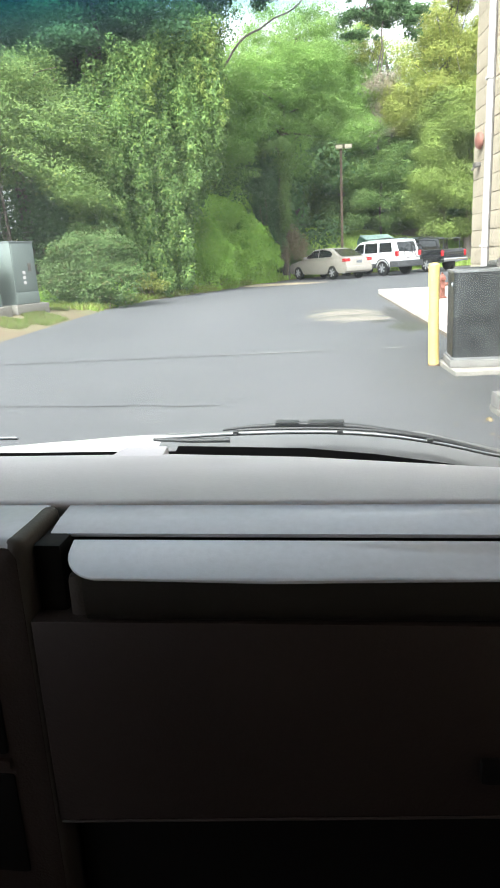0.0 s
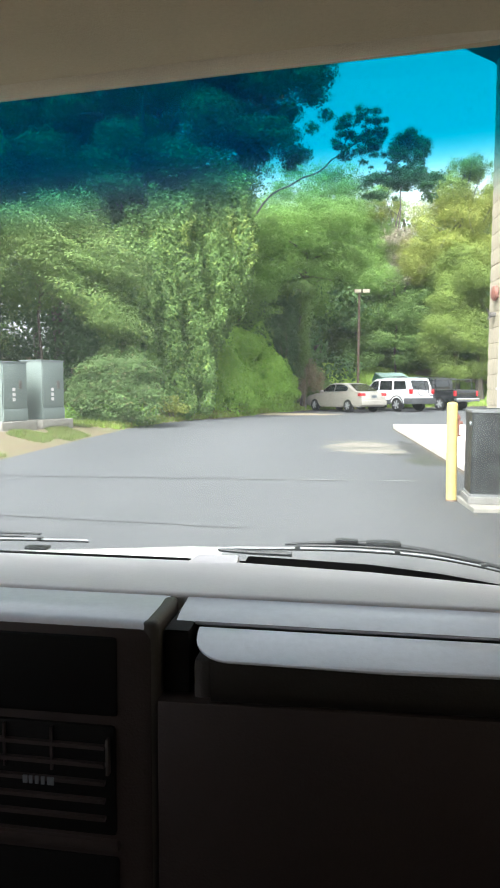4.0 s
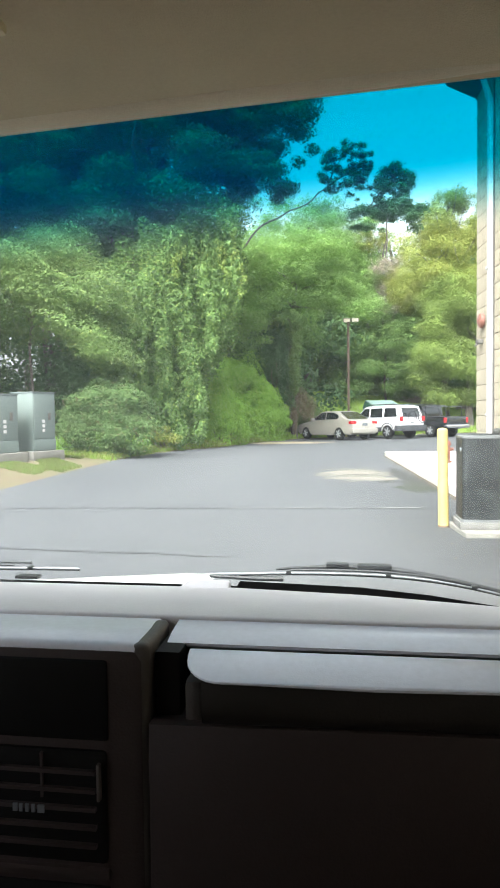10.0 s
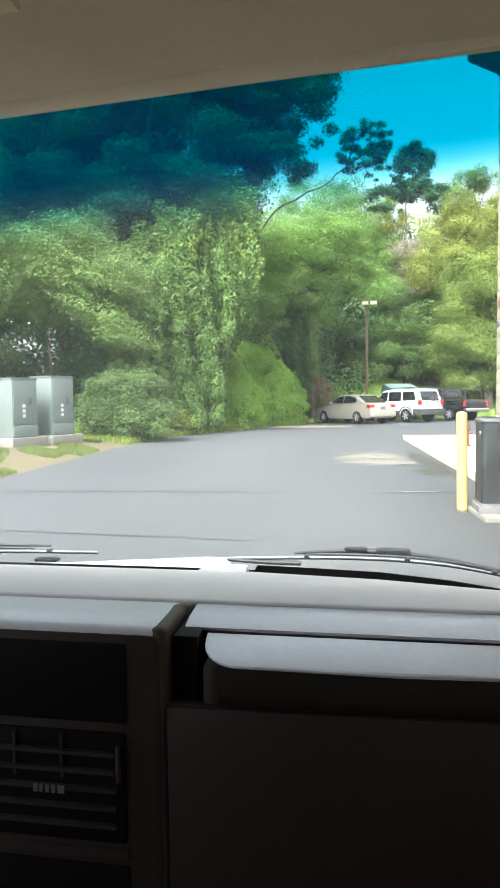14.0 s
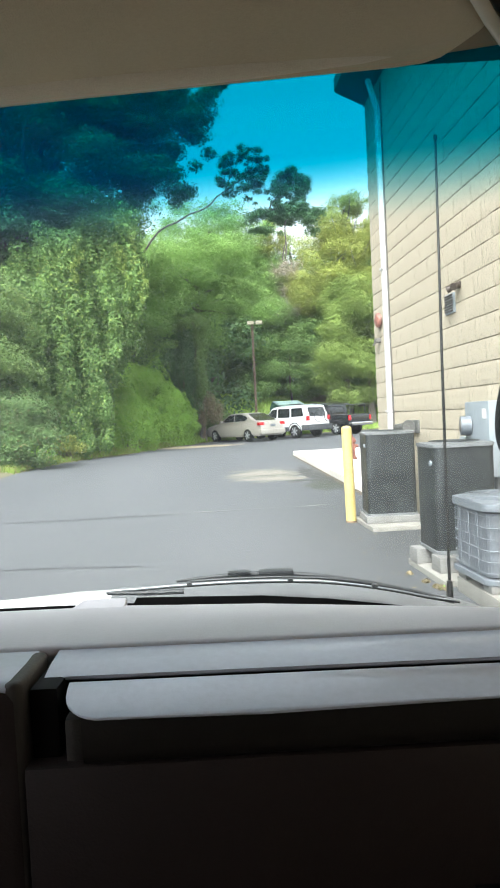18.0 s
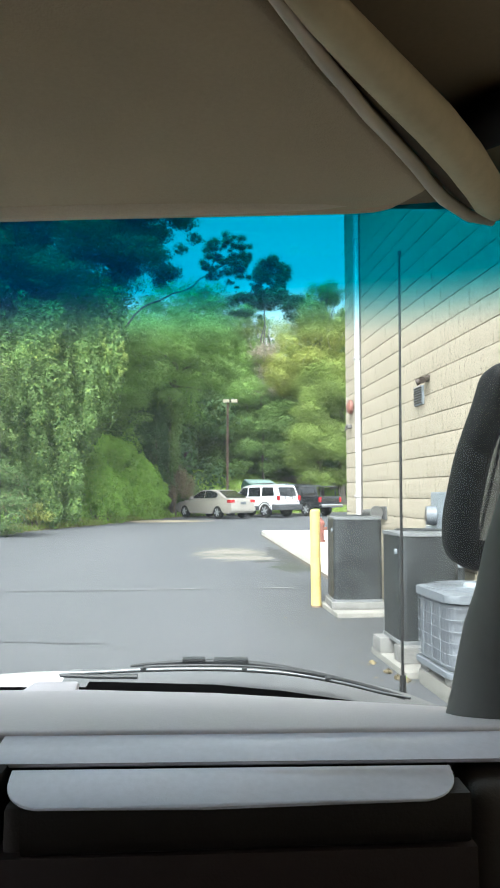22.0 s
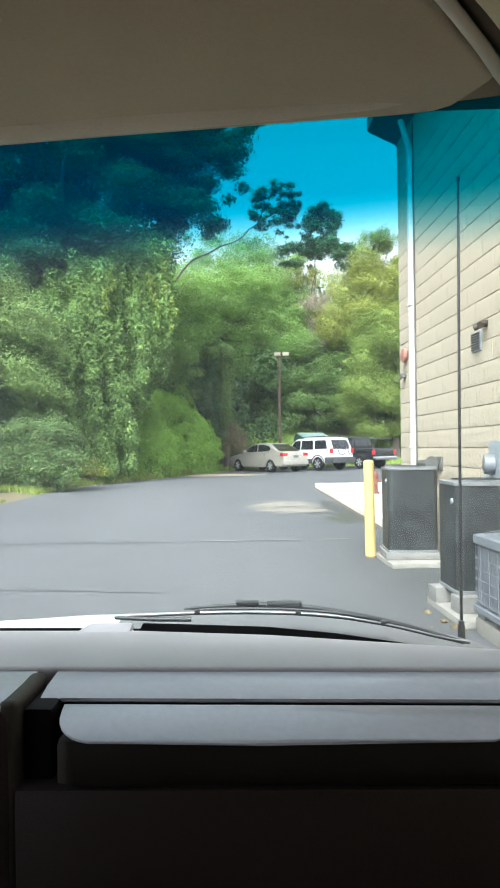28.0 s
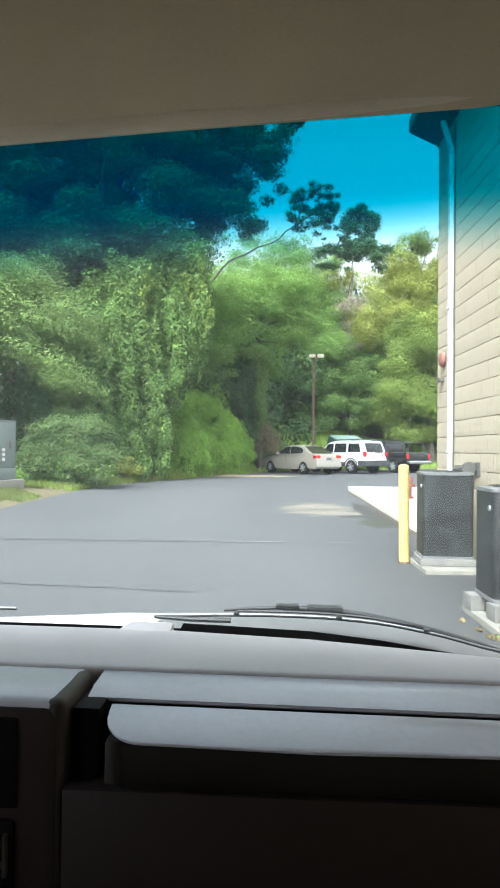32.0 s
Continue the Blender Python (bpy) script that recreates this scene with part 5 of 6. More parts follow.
def wheel(parent, x, y, r, w=0.20):
    s = 1 if x > 0 else -1
    bm = bmesh.new()
    cyl(bm, (x - w / 2, y, r), (x + w / 2, y, r), r, n=28)
    es = [e for e in bm.edges if len(e.link_faces) == 2 and any(len(f.verts) > 4 for f in e.link_faces)]
    bmesh.ops.bevel(bm, geom=es, offset=0.03, segments=2, affect="EDGES")
    t = part("wheel", bm, RUBBER, parent)
    ro = x + s * (w / 2 + 0.003)
    part("rim", cyl(bmesh.new(), (ro - s * 0.05, y, r), (ro, y, r), r * 0.66, n=28), CLADDING, t)
    bm = bmesh.new()
    for k in range(6):
        a = radians(60 * k + 15)
        box(bm, ro - 0.008 + s * 0.004, ro + 0.008 + s * 0.004, y - 0.028, y + 0.028, r, r + r * 0.62, m=Matrix.Translation((0, y, r)) @ Matrix.Rotation(a, 4, "X") @ Matrix.Translation((0, -y, -r)))
    cyl(bm, (ro - 0.01, y, r), (ro + s * 0.016, y, r), r * 0.2, n=14)
    part("spokes", bm, ALLOY, t)
    return t


def lean(bm, z0, k):
    """Leans the sides of a cabin inwards above z0."""
    for v in bm.verts:
        if v.co.z > z0:
            v.co.x *= 1 - k * (v.co.z - z0)


def pane(parent, outline, half, z0, k, side):
    """A window on the leaning side of a cabin; outline in y and z."""
    bm = bmesh.new()
    def at(y, z, d):
        return (side * ((half - 0.0) * (1 - k * (z - z0)) + d), y, z)
    a = [bm.verts.new(at(y, z, 0.008)) for y, z in outline]
    b = [bm.verts.new(at(y, z, -0.02)) for y, z in outline]
    bm.faces.new(a)
    bm.faces.new(b[::-1])
    for i in range(len(a)):
        j = (i + 1) % len(a)
        bm.faces.new((a[i], b[i], b[j], a[j]))
    return part("window", bm, DARK_GLASS, parent)


def shell(outline, half, bevel, z0, k, taper=0.0, length=2.2):
    bm = bmesh.new()
    prism(bm, outline, -half, half, axis="x", bevel=bevel)
    lean(bm, z0, k)
    for v in bm.verts:
        if taper:
            v.co.x *= 1 - taper * max(0, (abs(v.co.y) - length * 0.6) / (length * 0.4)) ** 2
    return bm


def sedan(m):
    c = thing("sedan", "champagne beige four-door sedan parked nose to the grass", "car", m, group="parked cars")
    hw = 0.885
    low = [(2.22, 0.42), (2.24, 0.56), (2.16, 0.70), (1.9, 0.80), (1.3, 0.90), (0.95, 0.955), (-1.3, 1.0), (-1.75, 1.035), (-2.10, 1.02), (-2.22, 0.94), (-2.27, 0.62), (-2.24, 0.42), (-2.15, 0.28)]
    low += [(y, z) for y, z in arch(-1.32, 0.36)[::-1]] + [(-0.9, 0.24), (0.9, 0.24)] + [(y, z) for y, z in arch(1.34, 0.36)[::-1]] + [(2.05, 0.26)]
    part("body", shell(low, hw, 0.045, 0.75, 0.16, 0.10), CAR_BEIGE, c, smooth=50)
    cab = [(1.05, 0.93), (0.30, 1.38), (0.05, 1.44), (-0.55, 1.46), (-1.05, 1.38), (-1.78, 1.02), (-1.2, 0.96)]
    part("cabin", shell(cab, 0.80, 0.05, 0.98, 0.40), CAR_BEIGE, c, smooth=50)
    for s in (-1, 1):
        pane(c, [(0.86, 1.01), (0.28, 1.345), (-0.12, 1.385), (-0.16, 1.02)], 0.80, 0.98, 0.40, s)
        pane(c, [(-0.22, 1.02), (-0.18, 1.385), (-0.60, 1.385), (-1.02, 1.30), (-1.20, 1.17), (-1.10, 1.05)], 0.80, 0.98, 0.40, s)
    bm = bmesh.new()
    prism(bm, [(-0.54, 0), (0.54, 0), (0.66, -0.76), (-0.66, -0.76)], 0, 0.012)
    bmesh.ops.transform(bm, matrix=Matrix.Translation((0, -1.085, 1.388)) @ Matrix.Rotation(radians(26.3), 4, "X"), verts=bm.verts)
    part("rear_window", bm, DARK_GLASS, c)
    for x in (-0.80, 0.80):
        for y in (-1.32, 1.34):
            wheel(c, x, y, 0.32)
    for s in (-1, 1):
        part("tail_light", boxed(s * 0.69 - 0.17, s * 0.69 + 0.17, -2.245, -2.03, 0.80, 0.955, 0.03), TAIL_RED, c)
        part("mirror", boxed(s * 0.93 - 0.09, s * 0.93 + 0.09, 0.62, 0.74, 0.98, 1.10, 0.025), CAR_BEIGE, c)
        for y in (-0.06, -1.0):
            part("handle", boxed(s * 0.868 - 0.012, s * 0.868 + 0.012, y - 0.09, y + 0.09, 0.855, 0.885, 0.006), CAR_BEIGE, c)
            part("door_line", boxed(s * 0.874 - 0.004, s * 0.874 + 0.004, y + 0.80 * 0.16 - 0.006, y + 0.80 * 0.16 + 0.006, 0.34, 0.94), CLADDING, c)
    part("plate", boxed(-0.16, 0.16, -2.29, -2.265, 0.72, 0.85, 0.004), PALE_METAL, c, "pale blank plate")
    part("rear_bumper", boxed(-0.82, 0.82, -2.31, -2.1, 0.36, 0.60, 0.04), CAR_BEIGE, c)
    return c


def suv(m):
    c = thing("sport_utility_vehicle", "white sport utility vehicle with a bicycle on its tail", "car", m, group="parked cars")
    hw = 0.90
    low = [(2.25, 0.55), (2.25, 0.85), (2.0, 0.98), (1.15, 1.05), (-2.22, 1.05), (-2.27, 0.80), (-2.27, 0.48), (-2.2, 0.42)]
    low += arch(-1.36, 0.42, 0.40)[::-1] + [(-0.85, 0.40), (0.85, 0.40)] + arch(1.36, 0.42, 0.40)[::-1] + [(2.1, 0.42)]
    part("body", shell(low, hw, 0.04, 0.8, 0.05, 0.05), CAR_PALE, c, smooth=50)
    cab = [(1.05, 1.02), (0.42, 1.60), (0.2, 1.68), (-1.6, 1.72), (-2.0, 1.68), (-2.24, 1.04)]
    part("cabin", shell(cab, 0.86, 0.05, 1.05, 0.22), CAR_PALE, c, smooth=50)
    for s in (-1, 1):
        pane(c, [(0.86, 1.11), (0.38, 1.555), (0.02, 1.575), (0.0, 1.10)], 0.86, 1.05, 0.22, s)
        pane(c, [(-0.09, 1.10), (-0.08, 1.575), (-0.92, 1.585), (-0.98, 1.10)], 0.86, 1.05, 0.22, s)
        pane(c, [(-1.10, 1.12), (-1.06, 1.58), (-1.82, 1.585), (-1.98, 1.14)], 0.86, 1.05, 0.22, s)
        part("cladding", boxed(s * 0.90 - 0.02, s * 0.90 + 0.025, -0.92, 0.92, 0.37, 0.60, 0.012), CLADDING, c)
        part("tail_light", boxed(s * 0.80 - 0.075, s * 0.80 + 0.09, -2.30, -2.18, 0.90, 1.16, 0.02), TAIL_RED, c)
        part("roof_rail", tube(bmesh.new(), [(s * 0.62, 0.1, 1.71), (s * 0.62, 0.0, 1.77), (s * 0.62, -1.6, 1.80), (s * 0.62, -1.75, 1.72)], 0.018, 8), CLADDING, c)
        part("mirror", boxed(s * 0.98 - 0.09, s * 0.98 + 0.09, 0.66, 0.80, 1.08, 1.26, 0.025), CLADDING, c)
        for y in (-1.36, 1.36):
            bm = bmesh.new()
            a = arc(y, 0.36, 0.45, 0, 180, 12)
            tube(bm, [(s * 0.905, p[0], p[1]) for p in a], 0.028, 6)
            part("wheel_arch", bm, CLADDING, c)
    for y in (-1.2, -0.3):
        part("cross_bar", boxed(-0.62, 0.62, y - 0.03, y + 0.03, 1.765, 1.79, 0.006), CLADDING, c)
    part("rear_window", boxed(-0.62, 0.62, -0.01, 0.015, -0.25, 0.25, 0.008, Matrix.Translation((0, -2.135, 1.36)) @ Matrix.Rotation(radians(-20), 4, "X")), DARK_GLASS, c)
    part("rear_bumper", boxed(-0.91, 0.91, -2.42, -1.85, 0.40, 0.70, 0.04), CLADDING, c)
    for x in (-0.80, 0.80):
        for y in (-1.36, 1.36):
            wheel(c, x, y, 0.36, 0.23)
    # bicycle carried on the tail
    b = thing("bicycle", "dark bicycle hung on the rear of the white vehicle", "bicycle", m)
    for x in (-0.33, 0.42):
        ring = [(x + 0.30 * math.cos(a * math.pi / 14), -2.56, 1.12 + 0.30 * math.sin(a * math.pi / 14)) for a in range(29)]
        part("bike_wheel", tube(bmesh.new(), ring, 0.018, 6), RUBBER, b)
    for p, q in (((-0.33, 1.12), (-0.05, 1.10)), ((-0.05, 1.10), (-0.12, 1.50)), ((-0.12, 1.48), (0.30, 1.46)), ((-0.05, 1.10), (0.30, 1.44)), ((0.30, 1.52), (0.42, 1.12)), ((-0.12, 1.46), (-0.33, 1.12))):
        part("frame_tube", tube(bmesh.new(), [(p[0], -2.54, p[1]), (q[0], -2.54, q[1])], 0.016, 6), CLADDING, b)
    part("saddle", boxed(-0.20, 0.02, -2.60, -2.48, 1.51, 1.55, 0.015), RUBBER, b)
    part("carrier", tube(bmesh.new(), [(0.0, -2.30, 0.95), (0.0, -2.5, 1.25), (0.1, -2.54, 1.46)], 0.015, 6), CLADDING, b)
    return c


def pickup(m):
    c = thing("pickup_truck", "black crew-cab pickup truck with a chrome bumper", "car", m, group="parked cars")
    hw = 0.92
    low = [(2.6, 0.55), (2.6, 0.95), (2.3, 1.05), (1.35, 1.10), (-2.60, 1.10), (-2.62, 0.62), (-2.5, 0.52)]
    low += arch(-1.62, 0.44, 0.42)[::-1] + [(-1.1, 0.42), (1.1, 0.42)] + arch(1.68, 0.44, 0.42)[::-1] + [(2.5, 0.45)]
    part("body", shell(low, hw, 0.04, 0.8, 0.05, 0.04, 2.6), CAR_BLACK, c, smooth=50)
    cab = [(1.25, 1.06), (0.62, 1.66), (0.4, 1.74), (-0.75, 1.76), (-0.95, 1.70), (-1.02, 1.08)]
    part("cabin", shell(cab, 0.87, 0.05, 1.08, 0.22), CAR_BLACK, c, smooth=50)
    for s in (-1, 1):
        pane(c, [(1.05, 1.15), (0.58, 1.61), (0.22, 1.63), (0.2, 1.14)], 0.87, 1.08, 0.22, s)
        pane(c, [(0.10, 1.14), (0.12, 1.63), (-0.72, 1.64), (-0.86, 1.14)], 0.87, 1.08, 0.22, s)
        part("bed_rail", boxed(s * 0.86 - 0.05, s * 0.86 + 0.05, -2.58, -1.05, 1.09, 1.13, 0.012), CLADDING, c)
        part("tail_light", boxed(s * 0.85 - 0.06, s * 0.85 + 0.08, -2.66, -2.56, 0.78, 1.06, 0.015), TAIL_RED, c)
    part("rear_window", boxed(-0.58, 0.58, -0.012, 0.012, -0.2, 0.2, 0.008, Matrix.Translation((0, -1.01, 1.42)) @ Matrix.Rotation(radians(-8), 4, "X")), DARK_GLASS, c)
    part("tailgate", boxed(-0.76, 0.76, -2.655, -2.60, 0.66, 1.09, 0.012), CAR_BLACK, c)
    part("rear_bumper", boxed(-0.90, 0.90, -2.80, -2.6, 0.50, 0.68, 0.03), CHROME, c)
    part("roof_rack", boxed(-0.6, 0.6, -0.7, 0.3, 1.79, 1.81, 0.006), CLADDING, c)
    for y in (-0.6, 0.2):
        for s in (-1, 1):
            part("rack_foot", boxed(s * 0.56 - 0.02, s * 0.56 + 0.02, y - 0.03, y + 0.03, 1.73, 1.80), CLADDING, c)
    part("cargo_rack", tube(bmesh.new(), [(-0.85, -1.2, 1.1), (-0.80, -1.2, 1.72), (0.80, -1.2, 1.72), (0.85, -1.2, 1.1)], 0.022, 8), CLADDING, c)
    part("cargo_rack", tube(bmesh.new(), [(-0.85, -2.3, 1.1), (-0.80, -2.3, 1.66), (0.80, -2.3, 1.66), (0.85, -2.3, 1.1)], 0.022, 8), CLADDING, c)
    for x in (-0.80, 0.80):
        for y in (-1.62, 1.68):
            wheel(c, x, y, 0.37, 0.24)
    return c


sedan(pose(2.42, 35.7, 0, 0, 0, 36))
suv(pose(4.95, 37.2, 0, 0, 0, 38))
pickup(pose(7.45, 39.4, 0, 0, 0, 36))


def dumpster(x, y, rot, dark):
    z = float(ground_height(x, y)) + 0.0
    d = thing("dumpster", "green waste dumpster with a pale slanted lid", "dumpster", pose(x, y, z, 0, 0, rot), group="dumpsters behind the cars")
    bm = bmesh.new()
    prism(bm, [(-0.85, 0.0), (0.85, 0.0), (0.9, 1.15), (0.55, 1.52), (-0.9, 1.07)], -0.95, 0.95, axis="x", bevel=0.02)
    part("bin", bm, DUMP_GREEN, d)
    for s in (-1, 1):
        bm = bmesh.new()
        prism(bm, [(-0.98, 1.065), (0.52, 1.53), (0.52, 1.57), (-0.98, 1.105)], s * 0.47 - 0.46, s * 0.47 + 0.46, axis="x", bevel=0.01)
        part("lid", bm, DUMP_GREEN if dark else DUMP_LID, d, "" if dark else "pale faded lid")
        part("fork_sleeve", boxed(s * 1.0 - 0.06, s * 1.0 + 0.06, -0.6, 0.6, 0.55, 0.72, 0.01), DUMP_GREEN, d)
    return d


dumpster(5.9, 43.2, 20, False)
dumpster(7.75, 43.6, 20, False)

# ---- trees and undergrowth ----


def limb(bm, p0, p1, r0, r1, bend=0.3, n=7, seg=8):
    p0, p1 = Vector(p0), Vector(p1)
    d = (p1 - p0).length
    pts, rad = [], []
    for i in range(seg + 1):
        s = i / seg
        w = bend * d * 0.12 * math.sin(s * math.pi)
        pts.append(p0.lerp(p1, s) + Vector((w * noise.noise((p0.x + s * 3, p0.y, 1)) * 2, w * noise.noise((p0.y + s * 3, p0.x, 5)) * 2, w * 0.5)))
        rad.append(r0 + (r1 - r0) * s)
    return tube(bm, pts, rad, n)


def tree(name, label, x, y, trunk, limbs, crown, leaf, size, droop=0.3, spread=0.45, category="tree", group=""):
    """trunk: height and radius; limbs: end points (x, y, z, radius) from the root; crown: points of the leaves, in the world."""
    z = float(ground_height(x, y))
    t = thing(name, label, category, pose(x, y, z), group=group)
    bm = bmesh.new()
    h, r = trunk
    limb(bm, (0, 0, -0.2), (0.1, 0, h), r, r * 0.55, 0.5)
    part("trunk", bm, BARK, t)
    for lx, ly, lz_, lr in limbs:
        bm = bmesh.new()
        s = RNG.uniform(0.55, 0.95)
        limb(bm, (0.1 * s, 0, h * s), (lx, ly, lz_), lr, lr * 0.25, 0.8)
        part("limb", bm, BARK, t)
    q = leaves(crown, size, droop, spread) - np.array([x, y, z])
    part_ob = quads("crown", q, leaf, t)
    tagged(part_ob, kind="stuff")
    return t


def bush(name, label, x, y, pts, leaf, size, stems=5, category="bush", group=""):
    z = float(ground_height(x, y))
    t = thing(name, label, category, pose(x, y, z), group=group)
    for k in range(stems):
        a = k * 2.4
        bm = bmesh.new()
        e = pts[RNG.integers(len(pts)), :3] - np.array([x, y, z])
        limb(bm, (0.12 * math.cos(a), 0.12 * math.sin(a), -0.1), e * 0.85, 0.03, 0.008, 0.6, 5, 6)
        part("stem", bm, VINE_BARK, t)
    tagged(quads("foliage", leaves(pts, size) - np.array([x, y, z]), leaf, t), kind="stuff")
    return t


def join(*a):
    return np.concatenate(a)


def ring_limbs(n, rad, z0, z1, r):
    return [(rad * math.cos(i * 2.4) * random.uniform(0.5, 1), rad * math.sin(i * 2.4) * random.uniform(0.5, 1), random.uniform(z0, z1), r) for i in range(n)]


def lumps(n, lo, hi, r, per, shell=0.25, keep=None):
    """Separate lumps of foliage of radii about r, scattered in a box; keep(x, y, z) says which stay."""
    out = []
    lo, hi = np.asarray(lo, float), np.asarray(hi, float)
    while len(out) < n:
        c = RNG.uniform(lo, hi)
        if keep is not None and not keep(*c):
            continue
        k = RNG.uniform(0.6, 1.4)
        out.append(clump(c, np.asarray(r) * k, int(per * k * k), shell))
    return np.concatenate(out)


def facing(p, lean=0.35):
    """Keeps the leaves on the side towards the lot and the sky."""
    return p[-p[:, 4] + 0.6 * p[:, 5] > -lean]


def spray(c, r, n, tilt=(0.0, -0.2), droop=0.5):
    """A flattened fan of leaflets, drooping towards its rim. tilt: its fall along x and along y."""
    p = clump((0, 0, 0), (r[0], r[1], r[2] * 2.0), n, 0.45)
    q = p[:, :3]
    k2 = (q[:, 0] / r[0]) ** 2 + (q[:, 1] / r[1]) ** 2
    q[:, 2] += tilt[0] * q[:, 0] + tilt[1] * q[:, 1] - droop * r[2] * 1.6 * k2
    o = 0.95 * p[:, 3:] + np.array([-0.2 * tilt[0], -0.1, 0.12])
    o /= np.linalg.norm(o, axis=1, keepdims=True)
    return np.concatenate([np.asarray(c) + q, o], 1)


def sprays(n, lo, hi, r, per, tilt=(0.0, -0.2), keep=None, droop=0.5):
    """Fans of leaflets scattered in a box."""
    out = []
    lo, hi = np.asarray(lo, float), np.asarray(hi, float)
    while len(out) < n:
        c = RNG.uniform(lo, hi)
        if keep is not None and not keep(*c):
            continue
        k = RNG.uniform(0.6, 1.35)
        t = (tilt[0] + RNG.normal(0, 0.16), tilt[1] + RNG.normal(0, 0.12))
        out.append(spray(c, np.asarray(r) * k, int(per * k * k), t, droop))
    return np.concatenate(out)


def strand(x, y, top, foot, r, per, lean=0.0):
    """A hanging rope of vines: a chain of leafy clumps from top to foot."""
    out = []
    z, ph = top, RNG.uniform(0, 6)
    while z > foot:
        k = r * RNG.uniform(0.7, 1.3)
        c = (x + lean * (top - z) + 0.22 * math.sin(1.1 * z + ph) + RNG.normal(0, 0.07), y - RNG.uniform(0, 0.35), z)
        out.append(facing(clump(c, (k, k, k * 1.35), int(per * (k / r) ** 2), 0.3)))
        z -= r * RNG.uniform(0.7, 1.15)
    return np.concatenate(out)


def quilt(c, r, tufts, tuft, per, rise=0.0):
    """A rounded bank under a skin of small leafy tufts. rise: how far the tufts stand out."""
    d = RNG.normal(size=(tufts, 3))
    d /= np.linalg.norm(d, axis=1, keepdims=True)
    d[:, 2] = abs(d[:, 2])
    d = d[d[:, 1] < 0.5]
    out = [facing(clump(c, np.asarray(r) * 0.98, int(3400 * r[0] * r[2]), 0.06), 0.1)]
    for q in d:
        k = tuft * RNG.uniform(0.6, 1.4)
        s = 0.93 + rise * RNG.uniform(-0.5, 1)
        p = clump(np.asarray(c) + q * np.asarray(r) * s, (k, k, k * 0.8), int(per * (k / tuft) ** 2), 0.2)
        nn = q / np.asarray(r)
        nn /= np.linalg.norm(nn)
        p[:, 3:] = 0.4 * p[:, 3:] + 0.7 * nn
        out.append(p[(p[:, :3] - np.asarray(c) - q * np.asarray(r) * s) @ nn > -0.1 * k])
    return np.concatenate(out)


# shrub beside the cabinets
pts = join(quilt((-5.55, 20.85, 0.70), (1.2, 0.8, 1.4), 150, 0.30, 300, 0.25), sprays(40, (-6.9, 19.8, 0.3), (-4.2, 20.6, 2.2), (0.42, 0.4, 0.12), 230, keep=lambda x, y, z: ((x + 5.55) / 1.35) ** 2 + ((z - 0.8) / 1.4) ** 2 < 1))
bush("shrub", "broad green shrub with a few reddish leaves at the lot's edge", -5.5, 20.8, pts, LEAF_SHRUB, 0.075)
# feathery tree over the cabinets, hollow and dark below
pts = join(sprays(34, (-8.9, 21.6, 5.4), (-6.2, 23.8, 7.5), (1.0, 0.8, 0.20), 900, (-0.28, -0.3), lambda x, y, z: z < 7.9 - 0.45 * abs(x + 7.6)), sprays(30, (-7.9, 21.4, 3.2), (-5.7, 23.2, 5.6), (0.95, 0.75, 0.18), 850, (-0.35, -0.3), lambda x, y, z: x > -8.3 + 0.75 * (5.6 - z)), sprays(26, (-11.5, 22.0, 4.0), (-8.6, 24.2, 7.2), (0.9, 0.8, 0.2), 620, (0.2, -0.25)))
tree("locust_sapling", "spreading tree with feathery tiers of light green leaves", -9.3, 24.4, (6.2, 0.06), [(2.8, -1.6, 6.4, 0.045), (3.2, -1.4, 4.6, 0.045), (1.9, -1.8, 5.6, 0.045), (-0.9, -1.0, 6.2, 0.045), (1.2, -1.2, 7.2, 0.045), (3.4, -1.2, 3.6, 0.035), (1.3, -2.0, 3.9, 0.022), (1.7, -2.1, 3.1, 0.018), (0.8, -2.1, 2.7, 0.018), (2.0, -2.0, 3.5, 0.016), (0.3, -2.0, 3.4, 0.018)], pts, LEAF, 0.075, 0.4, 0.5)
# the hollow's shade comes from the darker leaf colour
pts = lumps(60, (-13.5, 25.4, 0.8), (-6.6, 27.8, 8.0), (1.1, 0.8, 0.9), 560, 0.4)
tree("vine_clad_tree", "vine-clad tree behind the cabinets, shade put into its darker leaves", -9.4, 26.6, (7.5, 0.25), ring_limbs(6, 2.4, 4, 7.5, 0.09), pts, LEAF_DARK_SHADE, 0.12, 0.6)
# curtain of vines hung over leaning trees
pts = []
for k in range(13):
    u = -4.55 + 0.205 * k
    foot = float(np.interp(u, [-4.5, -3.7, -3.3, -2.7, -2.3, -2.0], [0.4, 0.6, 2.2, 3.7, 4.4, 5.2]))
    top = float(np.interp(u, [-4.5, -3.6, -2.8, -2.1], [8.1, 8.7, 9.0, 8.3])) + RNG.normal(0, 0.15)
    pts.append(strand(u, 26.4 + RNG.normal(0, 0.25), top, foot, 0.33, 330, -0.03))
    pts.append(strand(u - 0.1, 27.0, top - 0.2, max(foot - 0.3, 0.3), 0.45, 330, -0.03))
for u, top, foot in ((-2.05, 7.6, 5.0), (-2.3, 8.6, 5.6), (-3.0, 6.6, 3.4), (-3.6, 5.8, 2.4), (-3.9, 3.6, 0.4), (-3.5, 2.6, 0.3)):
    pts.append(strand(u, 25.75, top, foot, 0.24, 210))
pts = np.concatenate(pts)
tree("vine_tower", "leaning tree hung with a heavy curtain of green vines", -3.9, 27.3, (7.6, 0.2), ring_limbs(5, 1.0, 5.5, 8.0, 0.08), pts, LEAF_VINE, 0.098, 0.9, 0.6)
